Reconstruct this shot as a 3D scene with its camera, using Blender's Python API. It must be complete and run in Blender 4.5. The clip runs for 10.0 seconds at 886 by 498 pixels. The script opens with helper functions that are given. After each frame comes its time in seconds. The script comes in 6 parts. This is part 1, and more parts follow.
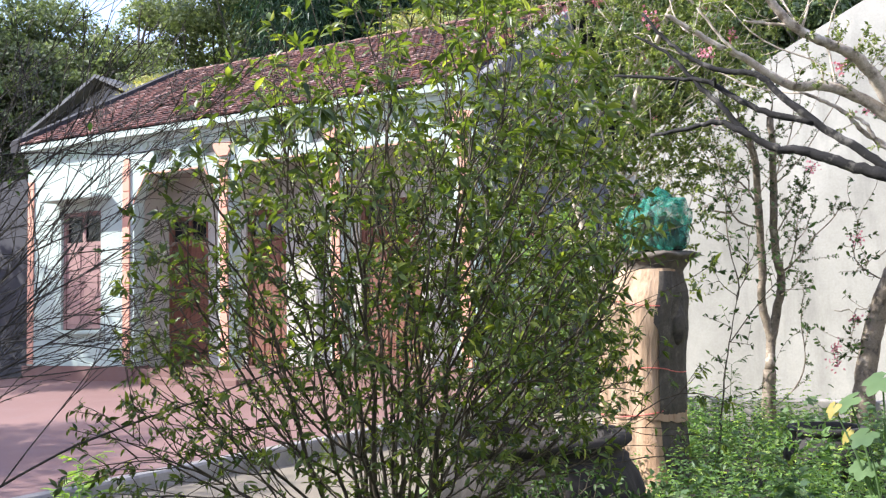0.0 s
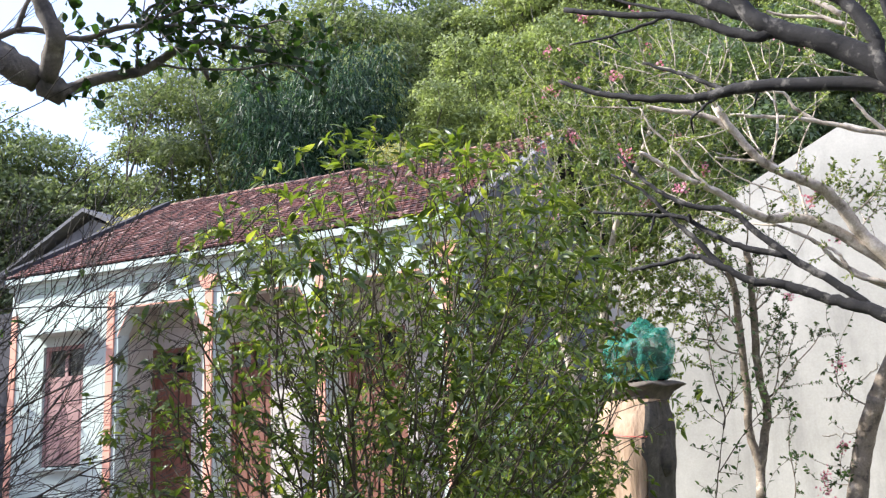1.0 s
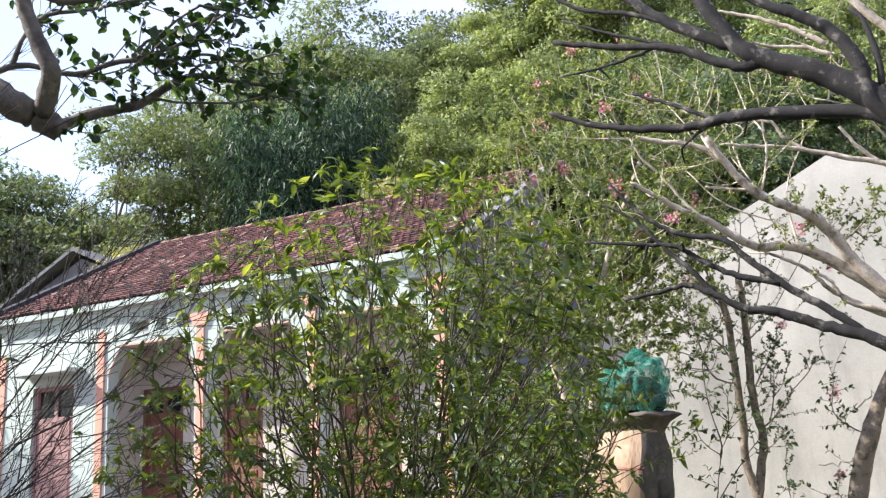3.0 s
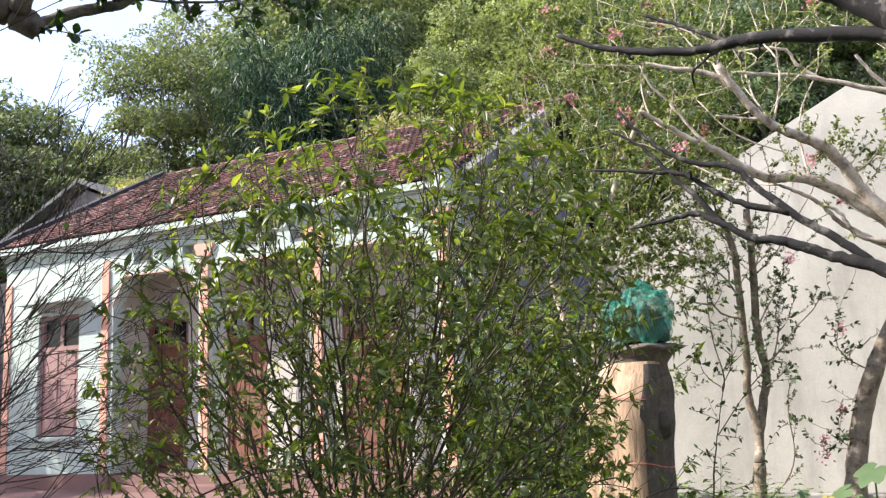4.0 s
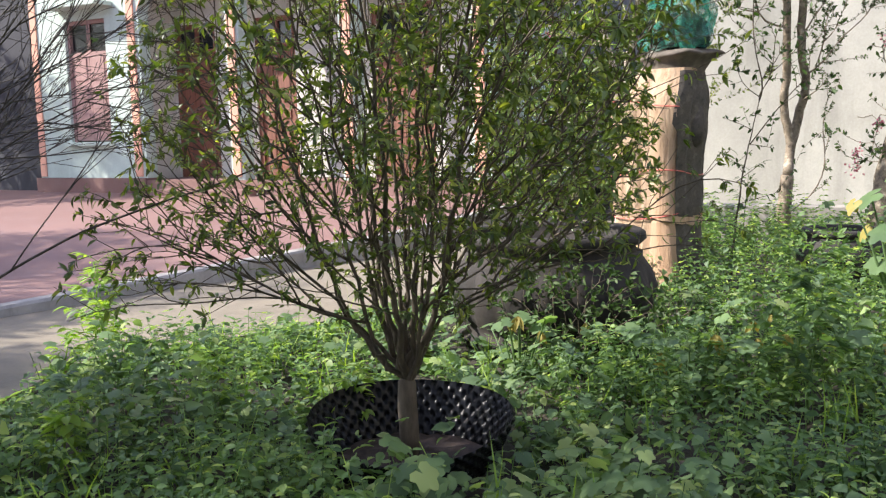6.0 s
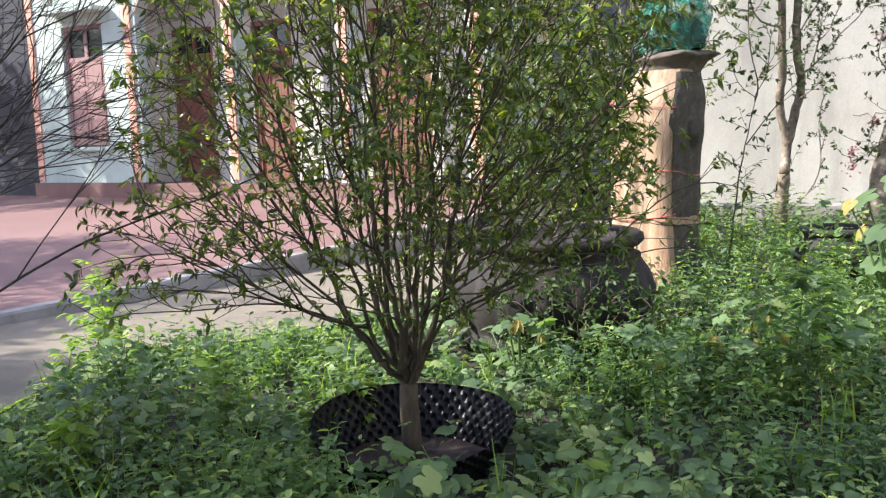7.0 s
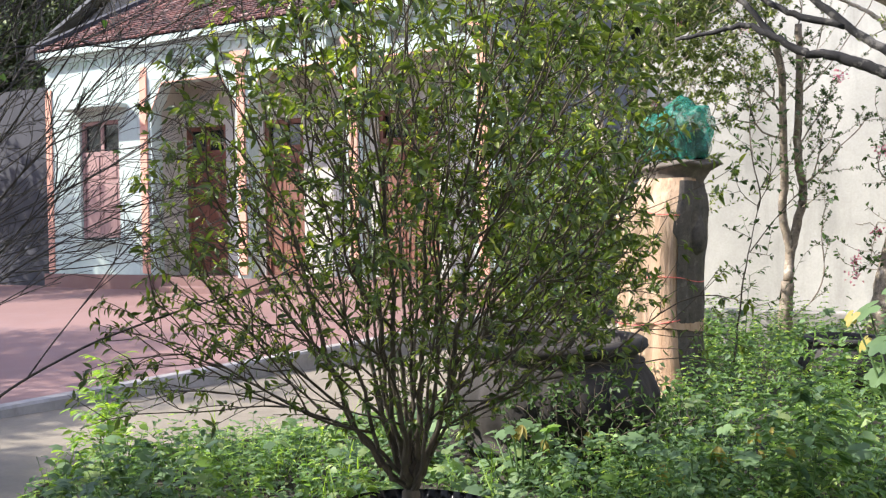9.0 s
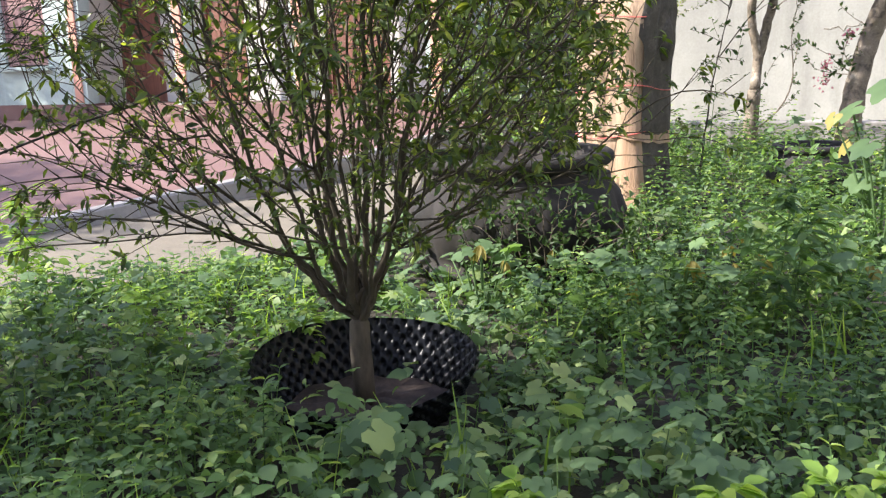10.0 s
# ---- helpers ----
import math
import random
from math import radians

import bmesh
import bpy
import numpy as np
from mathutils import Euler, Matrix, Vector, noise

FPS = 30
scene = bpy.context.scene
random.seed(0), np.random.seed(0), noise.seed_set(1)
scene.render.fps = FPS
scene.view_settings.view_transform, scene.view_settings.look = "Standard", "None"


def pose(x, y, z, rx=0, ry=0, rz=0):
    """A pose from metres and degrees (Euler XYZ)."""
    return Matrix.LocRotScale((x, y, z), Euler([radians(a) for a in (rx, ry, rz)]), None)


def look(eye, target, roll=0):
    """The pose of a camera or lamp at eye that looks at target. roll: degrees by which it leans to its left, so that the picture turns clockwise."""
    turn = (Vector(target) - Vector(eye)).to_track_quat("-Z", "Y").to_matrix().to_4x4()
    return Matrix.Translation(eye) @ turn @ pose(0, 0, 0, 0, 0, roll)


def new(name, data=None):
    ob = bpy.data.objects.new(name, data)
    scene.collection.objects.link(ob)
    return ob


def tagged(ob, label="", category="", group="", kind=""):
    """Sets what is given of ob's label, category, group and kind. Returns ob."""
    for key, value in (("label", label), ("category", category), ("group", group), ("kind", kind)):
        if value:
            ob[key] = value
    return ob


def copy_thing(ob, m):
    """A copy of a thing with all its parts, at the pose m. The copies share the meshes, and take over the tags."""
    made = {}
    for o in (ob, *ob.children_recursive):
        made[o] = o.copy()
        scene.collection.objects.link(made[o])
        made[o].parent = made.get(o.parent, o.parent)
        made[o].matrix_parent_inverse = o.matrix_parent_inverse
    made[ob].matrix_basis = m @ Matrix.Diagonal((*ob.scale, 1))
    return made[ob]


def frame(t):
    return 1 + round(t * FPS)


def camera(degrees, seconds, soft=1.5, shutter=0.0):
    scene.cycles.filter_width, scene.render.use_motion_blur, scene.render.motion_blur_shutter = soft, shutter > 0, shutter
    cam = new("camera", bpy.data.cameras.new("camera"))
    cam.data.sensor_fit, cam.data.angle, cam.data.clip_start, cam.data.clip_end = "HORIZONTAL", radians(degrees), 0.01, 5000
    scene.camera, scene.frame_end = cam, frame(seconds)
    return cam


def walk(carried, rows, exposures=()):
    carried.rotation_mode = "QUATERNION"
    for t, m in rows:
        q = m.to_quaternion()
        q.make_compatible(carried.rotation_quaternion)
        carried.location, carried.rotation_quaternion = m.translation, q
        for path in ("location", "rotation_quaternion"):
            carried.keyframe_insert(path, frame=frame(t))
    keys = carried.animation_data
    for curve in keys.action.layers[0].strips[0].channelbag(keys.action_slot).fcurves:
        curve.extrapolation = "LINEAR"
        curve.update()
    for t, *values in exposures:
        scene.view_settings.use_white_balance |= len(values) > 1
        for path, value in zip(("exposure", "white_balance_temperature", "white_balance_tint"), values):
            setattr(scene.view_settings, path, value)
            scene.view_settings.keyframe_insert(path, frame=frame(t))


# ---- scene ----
cam = camera(50.8, 10.0, soft=1.3)
ROWS = [
    (0, 0.0081, 0.0147, 1.2522, 93.973, 1.265, 27.606),
    (0.5, 0.0180, -0.0073, 1.2406, 98.823, 1.332, 27.409),
    (1, 0.0472, -0.0659, 1.3092, 101.560, 2.187, 26.778),
    (1.5, 0.0649, -0.0734, 1.3258, 103.670, 3.541, 26.210),
    (2, 0.0573, -0.0852, 1.3157, 104.258, 3.530, 26.150),
    (3.5, 0.0116, -0.0303, 1.2739, 102.489, 2.899, 26.509),
    (4, 0.0029, 0.0476, 1.2417, 99.955, 2.366, 26.683),
    (4.5, -0.0104, 0.0767, 1.2312, 96.214, 0.492, 27.635),
    (5, -0.0272, 0.0888, 1.1939, 90.126, 0.892, 28.655),
    (5.5, -0.0439, 0.1010, 1.1566, 85.174, 1.470, 28.524),
    (6, -0.0408, 0.1082, 1.1441, 82.830, 1.435, 28.430),
    (6.2, -0.0276, 0.1083, 1.1401, 82.326, 1.693, 28.508),
    (7.3, -0.0319, 0.0704, 1.1748, 83.635, 2.346, 27.789),
    (7.5, -0.0299, 0.0716, 1.1802, 85.739, 2.632, 27.684),
    (8, -0.0077, 0.0158, 1.2149, 90.488, 2.043, 27.792),
    (8.5, 0.0016, 0.0208, 1.2183, 92.728, 2.130, 28.512),
    (9, -0.0084, 0.0301, 1.2039, 88.759, 0.829, 28.661),
    (9.5, -0.1005, 0.2479, 1.1161, 83.100, 1.293, 29.740),
    (10, -0.1799, 0.4004, 1.1087, 78.042, 2.182, 25.777),
]
walk(cam, [(t, pose(x, y, z, rx, ry, rz)) for t, x, y, z, rx, ry, rz in ROWS], ((0.0, 1.80, 6460, 13), (2.0, 1.62, 6460, 14), (3.5, 1.62, 6860, 14), (5.0, 1.74, 7020, 14), (6.0, 1.81, 6860, 13), (7.5, 1.88, 6600, 13), (8.5, 1.83, 6660, 13), (9.5, 1.87, 6720, 13), (10.0, 1.90, 6680, 13)))

# ---- world and sun ----
SUN_TO = Vector((-0.87, -0.50, 0.78)).normalized()      # from the place towards the sun
world = bpy.data.worlds.new("sky")
scene.world = world
world.use_nodes = True
wn, wl = world.node_tree.nodes, world.node_tree.links
sky = wn.new("ShaderNodeTexSky")
sky.sky_type = "NISHITA"
sky.sun_disc = False
sky.sun_elevation = math.asin(SUN_TO.z)
sky.sun_rotation = math.atan2(SUN_TO.x, SUN_TO.y)
sky.dust_density = 1.0
# thin clouds over the whole sky
geo = wn.new("ShaderNodeTexCoord")
cl = wn.new("ShaderNodeTexNoise")
cl.inputs["Scale"].default_value = 2.6
cl.inputs["Detail"].default_value = 6.0
cl.inputs["Roughness"].default_value = 0.6
wl.new(geo.outputs["Generated"], cl.inputs["Vector"])
ramp = wn.new("ShaderNodeValToRGB")
ramp.color_ramp.elements[0].position, ramp.color_ramp.elements[1].position = 0.30, 0.60
wl.new(cl.outputs["Fac"], ramp.inputs["Fac"])
mixc = wn.new("ShaderNodeMix")
mixc.data_type = "RGBA"
wl.new(ramp.outputs["Color"], mixc.inputs["Factor"])
wl.new(sky.outputs["Color"], mixc.inputs["A"])
mixc.inputs["B"].default_value = (2.25, 2.50, 3.95, 1)
wl.new(mixc.outputs["Result"], wn["Background"].inputs["Color"])
wn["Background"].inputs["Strength"].default_value = 0.148
sun = new("sun", bpy.data.lights.new("sun", "SUN"))
sun.data.energy, sun.data.angle, sun.data.color = 3.2, radians(0.55), (1.0, 0.975, 0.94)
sun.matrix_world = look(SUN_TO * 60, (0, 0, 0))

# ---- materials ----
class Mat:
    """A node material with a few shorthands."""

    def __init__(self, name, rough=0.8, metal=0.0, spec=0.5):
        self.m = bpy.data.materials.new(name)
        self.m.use_nodes = True
        self.n, self.l = self.m.node_tree.nodes, self.m.node_tree.links
        self.b = self.n["Principled BSDF"]
        self.b.inputs["Roughness"].default_value = rough
        self.b.inputs["Metallic"].default_value = metal
        self.b.inputs["Specular IOR Level"].default_value = spec
        self.co = self.n.new("ShaderNodeTexCoord").outputs["Object"]

    def noise(self, scale, detail=4.0, rough=0.55, stretch=None, co=None):
        t = self.n.new("ShaderNodeTexNoise")
        t.inputs["Scale"].default_value, t.inputs["Detail"].default_value, t.inputs["Roughness"].default_value = scale, detail, rough
        v = co or self.co
        if stretch:
            mp = self.n.new("ShaderNodeMapping")
            mp.inputs["Scale"].default_value = stretch
            self.l.new(v, mp.inputs["Vector"])
            v = mp.outputs["Vector"]
        self.l.new(v, t.inputs["Vector"])
        return t.outputs["Fac"]

    def random(self, island=False):
        if island:
            return self.n.new("ShaderNodeNewGeometry").outputs["Random Per Island"]
        return self.n.new("ShaderNodeObjectInfo").outputs["Random"]

    def ramp(self, fac, *stops):
        r = self.n.new("ShaderNodeValToRGB")
        e = r.color_ramp.elements
        while len(e) < len(stops):
            e.new(0.5)
        for k, (p, c) in enumerate(stops):
            e[k].position = p
            e[k].color = (*c, 1) if not isinstance(c, (int, float)) else (c, c, c, 1)
        self.l.new(fac, r.inputs["Fac"])
        return r.outputs["Color"]

    def mix(self, fac, a, b, mode="MIX"):
        x = self.n.new("ShaderNodeMix")
        x.data_type, x.blend_type = "RGBA", mode
        for key, v in (("Factor", fac), ("A", a), ("B", b)):
            s = x.inputs[key]
            if isinstance(v, bpy.types.NodeSocket):
                self.l.new(v, s)
            elif key == "Factor":
                s.default_value = v
            else:
                s.default_value = (*v, 1)
        return x.outputs["Result"]

    def maths(self, op, a, b=None):
        x = self.n.new("ShaderNodeMath")
        x.operation = op
        for k, v in enumerate((a, b)):
            if isinstance(v, bpy.types.NodeSocket):
                self.l.new(v, x.inputs[k])
            elif v is not None:
                x.inputs[k].default_value = v
        return x.outputs[0]

    def color(self, c):
        if isinstance(c, bpy.types.NodeSocket):
            self.l.new(c, self.b.inputs["Base Color"])
        else:
            self.b.inputs["Base Color"].default_value = (*c, 1)
        return self

    def rough(self, s):
        self.l.new(s, self.b.inputs["Roughness"])
        return self

    def bump(self, h, strength=0.3, dist=0.01):
        x = self.n.new("ShaderNodeBump")
        x.inputs["Strength"].default_value, x.inputs["Distance"].default_value = strength, dist
        self.l.new(h, x.inputs["Height"])
        self.l.new(x.outputs["Normal"], self.b.inputs["Normal"])
        return self

    def translucent(self, color, amount):
        t = self.n.new("ShaderNodeBsdfTranslucent")
        self.l.new(color, t.inputs["Color"])
        ms = self.n.new("ShaderNodeMixShader")
        ms.inputs["Fac"].default_value = amount
        self.l.new(self.b.outputs["BSDF"], ms.inputs[1])
        self.l.new(t.outputs["BSDF"], ms.inputs[2])
        self.l.new(ms.outputs["Shader"], self.n["Material Output"].inputs["Surface"])
        return self


def leaf_mat(name, dark, mid, light, glow, amount=0.35, rough=0.45, clump=0.0, spec=0.35):
    """Leaf: colour drawn leaf by leaf, light that shines through; clump: size in metres of the patches of lighter and darker foliage."""
    m = Mat(name, rough, spec=spec)
    c = m.ramp(m.random(True), (0.0, dark), (0.45, mid), (0.8, mid), (1.0, light))
    if clump:
        c = m.mix(0.75, c, m.ramp(m.noise(1.0 / clump, 3), (0.3, (0.45, 0.5, 0.48)), (0.7, (1.45, 1.4, 1.15))), "MULTIPLY")
    g = m.mix(1.0, c, glow, "MULTIPLY")
    return m.color(c).translucent(g, amount).m


def plaster(name, base, stain, streak=0.6, rough=0.9, scale=1.0):
    m = Mat(name, rough)
    big = m.noise(0.7 * scale, 5, 0.6)
    run = m.noise(2.2 * scale, 6, 0.65, (1.0, 1.0, 0.16))
    fine = m.noise(38, 6, 0.7)
    c = m.mix(m.ramp(big, (0.35, 0.0), (0.75, streak)), base, stain)
    c = m.mix(m.ramp(run, (0.5, 0.0), (0.8, streak)), c, tuple(v * 0.75 for v in stain))
    c = m.mix(0.25, c, m.ramp(fine, (0.3, 0.6), (0.7, 1.25)), "MULTIPLY")
    return m.color(c).bump(m.maths("ADD", fine, m.maths("MULTIPLY", big, 0.6)), 0.35, 0.006).m


M_WHITE = plaster("pale_green_white_paint", (0.47, 0.565, 0.50), (0.34, 0.42, 0.375), 0.6)
M_SAGE = plaster("pale_sage_paint", (0.40, 0.50, 0.40), (0.30, 0.38, 0.31), 0.4)
M_INNER = plaster("cream_porch_paint", (0.52, 0.50, 0.445), (0.40, 0.38, 0.33), 0.4)
M_PEACH = plaster("peach_paint", (0.70, 0.37, 0.26), (0.55, 0.31, 0.23), 0.4)
M_GREYWALL = plaster("weathered_grey_cement", (0.27, 0.265, 0.26), (0.085, 0.085, 0.085), 1.0)
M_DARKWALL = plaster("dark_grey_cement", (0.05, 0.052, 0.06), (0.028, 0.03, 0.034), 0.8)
M_GARDENWALL = plaster("cream_grey_lime_render", (0.47, 0.46, 0.40), (0.25, 0.245, 0.21), 0.9)
M_CONCRETE = plaster("worn_concrete", (0.225, 0.19, 0.135), (0.13, 0.115, 0.085), 0.8)
M_KERB = plaster("kerb_cement", (0.36, 0.34, 0.305), (0.14, 0.134, 0.122), 0.8, 0.9, 2.5)


def red_paving():
    m = Mat("faded_red_cement_paving", 0.75)
    big, mid, fine = m.noise(0.5, 5), m.noise(3.5, 5, 0.6), m.noise(60, 4, 0.7)
    c = m.ramp(big, (0.3, (0.165, 0.087, 0.073)), (0.7, (0.225, 0.128, 0.108)))
    c = m.mix(m.ramp(mid, (0.5, 0.0), (0.8, 0.5)), c, (0.22, 0.15, 0.14))
    c = m.mix(0.2, c, m.ramp(fine, (0.3, 0.6), (0.7, 1.3)), "MULTIPLY")
    return m.color(c).bump(fine, 0.25, 0.004).m


def tile_mat():
    m = Mat("clay_roof_tile", 0.85)
    r = m.random(True)
    oi = m.random()
    u = m.maths("FRACT", m.maths("ADD", r, oi))
    c = m.ramp(u, (0.0, (0.035, 0.022, 0.02)), (0.35, (0.095, 0.042, 0.034)), (0.75, (0.18, 0.072, 0.054)), (0.9, (0.26, 0.12, 0.09)), (1.0, (0.48, 0.33, 0.27)))
    c = m.mix(m.ramp(m.noise(1.1, 5), (0.45, 0.0), (0.7, 0.6)), c, (0.095, 0.052, 0.042))
    c = m.mix(0.35, c, m.ramp(m.noise(28, 5, 0.7), (0.3, 0.5), (0.7, 1.35)), "MULTIPLY")
    return m.color(c).bump(m.noise(40, 4), 0.3, 0.004).m


def wood(name, dark, light, rough=0.6, scale=1.0, along=(1, 1, 0.08)):
    m = Mat(name, rough)
    g = m.noise(26 * scale, 6, 0.65, along)
    c = m.ramp(g, (0.3, dark), (0.7, light))
    c = m.mix(m.ramp(m.noise(3 * scale, 4), (0.5, 0.0), (0.8, 0.5)), c, tuple(v * 0.7 for v in dark))
    return m.color(c).bump(g, 0.3, 0.004).m


def bark(name, dark, mid, light):
    """Bark: patches of peeled and weathered skin over fine ridges."""
    m = Mat(name, 0.85)
    patch, ridge = m.noise(11, 5, 0.6), m.noise(60, 6, 0.7)
    c = m.ramp(patch, (0.32, dark), (0.47, mid), (0.56, mid), (0.68, light))
    c = m.mix(0.5, c, m.ramp(ridge, (0.3, 0.45), (0.7, 1.4)), "MULTIPLY")
    return m.color(c).bump(m.maths("ADD", patch, m.maths("MULTIPLY", ridge, 0.5)), 0.7, 0.012).m


M_PAVING, M_TILE = red_paving(), tile_mat()
M_RIDGE = plaster("ridge_clay", (0.30, 0.16, 0.11), (0.12, 0.085, 0.075), 1.0)
M_DOOR = wood("brown_door_wood", (0.14, 0.055, 0.035), (0.25, 0.10, 0.06))
M_SHUTTER = wood("faded_red_shutter_paint", (0.26, 0.15, 0.135), (0.35, 0.215, 0.19))
M_BARK_PALE = bark("pale_myrtle_bark", (0.17, 0.135, 0.10), (0.50, 0.43, 0.34), (0.70, 0.64, 0.55))
M_TWIG = wood("dark_twig_bark", (0.03, 0.026, 0.021), (0.085, 0.073, 0.058), 0.85, 1.6, (1, 1, 0.3))
M_BARK_TAN = bark("tan_myrtle_bark", (0.07, 0.056, 0.042), (0.22, 0.178, 0.13), (0.44, 0.375, 0.29))
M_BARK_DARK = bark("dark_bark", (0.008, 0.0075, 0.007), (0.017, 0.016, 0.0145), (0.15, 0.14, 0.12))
M_BARK_BUSH = wood("shrub_bark", (0.048, 0.038, 0.026), (0.125, 0.100, 0.068), 0.85, 1.4, (1, 1, 0.3))
M_BARK_MOSS = bark("mottled_bark", (0.05, 0.045, 0.038), (0.16, 0.142, 0.118), (0.34, 0.31, 0.26))
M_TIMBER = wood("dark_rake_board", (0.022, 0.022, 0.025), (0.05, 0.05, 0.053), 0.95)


def stump_mat():
    m = Mat("weathered_pale_stump_wood", 0.8)
    g = m.noise(16, 7, 0.7, (1, 1, 0.05))
    k = m.noise(2.2, 4, 0.5, (1, 1, 0.4))
    c = m.ramp(g, (0.30, (0.16, 0.095, 0.052)), (0.44, (0.38, 0.26, 0.16)), (0.75, (0.53, 0.405, 0.28)))
    c = m.mix(m.ramp(k, (0.5, 0.0), (0.75, 0.6)), c, (0.40, 0.21, 0.11))
    return m.color(c).bump(g, 0.9, 0.03).m


def soil_mat():
    m = Mat("garden_soil", 0.95)
    c = m.ramp(m.noise(6, 6, 0.7), (0.3, (0.020, 0.017, 0.012)), (0.7, (0.055, 0.045, 0.030)))
    return m.color(c).bump(m.noise(30, 6), 0.6, 0.02).m


def hill_mat():
    m = Mat("wooded_hill_ground", 0.95)
    c = m.ramp(m.noise(0.6, 6, 0.7), (0.3, (0.02, 0.035, 0.014)), (0.7, (0.06, 0.09, 0.03)))
    return m.color(c).bump(m.noise(2, 5), 0.8, 0.2).m


def plain(name, c, rough=0.6, metal=0.0, vary=0.25, scale=30.0):
    m = Mat(name, rough, metal)
    k = m.mix(vary, c, m.ramp(m.noise(scale, 5, 0.65), (0.3, 0.35), (0.7, 1.5)), "MULTIPLY")
    return m.color(k).bump(m.noise(scale * 2, 4), 0.15, 0.003).m


def net_mat():
    m = Mat("green_shade_net", 0.5)
    w = m.noise(170, 2)
    c = m.ramp(w, (0.35, (0.012, 0.15, 0.105)), (0.65, (0.05, 0.31, 0.22)))
    m.color(c).bump(w, 0.4, 0.004).translucent(c, 0.35)
    # the open weave lets part of the light through
    out = m.n["Material Output"].inputs["Surface"]
    solid = out.links[0].from_socket
    clear = m.n.new("ShaderNodeBsdfTransparent")
    weave = m.n.new("ShaderNodeMixShader")
    m.l.new(m.ramp(m.noise(9, 3, 0.6), (0.38, 0.15), (0.62, 0.75)), weave.inputs["Fac"])
    m.l.new(solid, weave.inputs[1])
    m.l.new(clear.outputs["BSDF"], weave.inputs[2])
    m.l.new(weave.outputs["Shader"], out)
    return m.m


M_STUMP, M_SOIL, M_HILL, M_NET = stump_mat(), soil_mat(), hill_mat(), net_mat()
M_STUMPTOP = plain("grey_weathered_wood", (0.12, 0.10, 0.078), 0.9, 0, 0.7, 14)
# dark tone that stands for shade on the stump's flank
M_STUMPSHADE = bark("shaded_stump_flank", (0.030, 0.027, 0.021), (0.074, 0.064, 0.049), (0.135, 0.117, 0.09))
M_TWINE = plain("red_nylon_twine", (0.62, 0.14, 0.11), 0.5)
M_AIRPOT = plain("black_dimpled_plastic", (0.007, 0.008, 0.010), 0.30, 0, 0.3, 20)
M_AIRPOT.node_tree.nodes["Principled BSDF"].inputs["Specular IOR Level"].default_value = 0.22
M_JAR = plain("dark_carved_stone", (0.035, 0.032, 0.029), 0.85, 0, 0.7, 9)
M_GLASS = plain("dark_window_glass", (0.015, 0.018, 0.02), 0.08, 0, 0.0)
M_CEILING = plain("porch_ceiling_paint", (0.62, 0.60, 0.55), 0.9)
M_SHEET = plain("grey_fibre_cement_roof", (0.11, 0.115, 0.12), 0.85, 0, 0.6, 4)
M_FLOWER = leaf_mat("pink_flower", (0.52, 0.18, 0.23), (0.70, 0.33, 0.38), (0.80, 0.50, 0.52), (1, 0.6, 0.7), 0.4)
M_YELLOW = leaf_mat("yellowing_leaf", (0.25, 0.22, 0.07), (0.36, 0.31, 0.09), (0.42, 0.34, 0.12), (1.2, 1.05, 0.5), 0.4)

L_BUSH = leaf_mat("glossy_shrub_leaf", (0.050, 0.086, 0.030), (0.118, 0.170, 0.048), (0.34, 0.385, 0.12), (1.65, 1.65, 0.5), 0.42, 0.38, 0.35, 0.42)
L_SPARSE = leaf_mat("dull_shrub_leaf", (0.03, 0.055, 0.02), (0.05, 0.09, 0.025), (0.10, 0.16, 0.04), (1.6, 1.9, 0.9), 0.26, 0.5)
L_ROUND = leaf_mat("round_overhead_leaf", (0.02, 0.04, 0.014), (0.035, 0.065, 0.02), (0.08, 0.13, 0.03), (1.7, 2.2, 0.8), 0.35, 0.42)
L_MYRTLE = leaf_mat("myrtle_leaf", (0.085, 0.12, 0.045), (0.19, 0.235, 0.09), (0.35, 0.37, 0.17), (1.5, 1.6, 0.8), 0.45, 0.5, 0.6)
L_WEED = leaf_mat("weed_leaf", (0.070, 0.135, 0.068), (0.160, 0.264, 0.112), (0.40, 0.50, 0.175), (1.45, 1.55, 0.68), 0.46, 0.48, 0.40, 0.30)
L_VINE = leaf_mat("vine_leaf", (0.078, 0.136, 0.080), (0.160, 0.248, 0.126), (0.35, 0.43, 0.185), (1.45, 1.55, 0.68), 0.43, 0.52, 0.45, 0.30)
L_SPRIG = leaf_mat("young_bright_leaf", (0.16, 0.28, 0.05), (0.24, 0.36, 0.07), (0.36, 0.46, 0.10), (1.5, 1.6, 0.6), 0.42, 0.45)
L_BAMBOO = leaf_mat("bamboo_leaf", (0.014, 0.034, 0.020), (0.038, 0.080, 0.046), (0.24, 0.33, 0.21), (1.3, 1.6, 0.9), 0.25, 0.45, 0.9, 0.3)
L_WOOD_A = leaf_mat("mid_green_canopy", (0.085, 0.115, 0.068), (0.19, 0.225, 0.122), (0.36, 0.385, 0.22), (1.35, 1.5, 0.8), 0.34, 0.55, 1.3)
L_WOOD_B = leaf_mat("light_green_canopy", (0.15, 0.185, 0.092), (0.30, 0.35, 0.165), (0.47, 0.51, 0.27), (1.25, 1.35, 0.8), 0.38, 0.55, 1.1)
L_WOOD_C = leaf_mat("dark_green_canopy", (0.06, 0.09, 0.058), (0.125, 0.165, 0.10), (0.26, 0.30, 0.18), (1.4, 1.7, 0.8), 0.32, 0.5, 1.4)
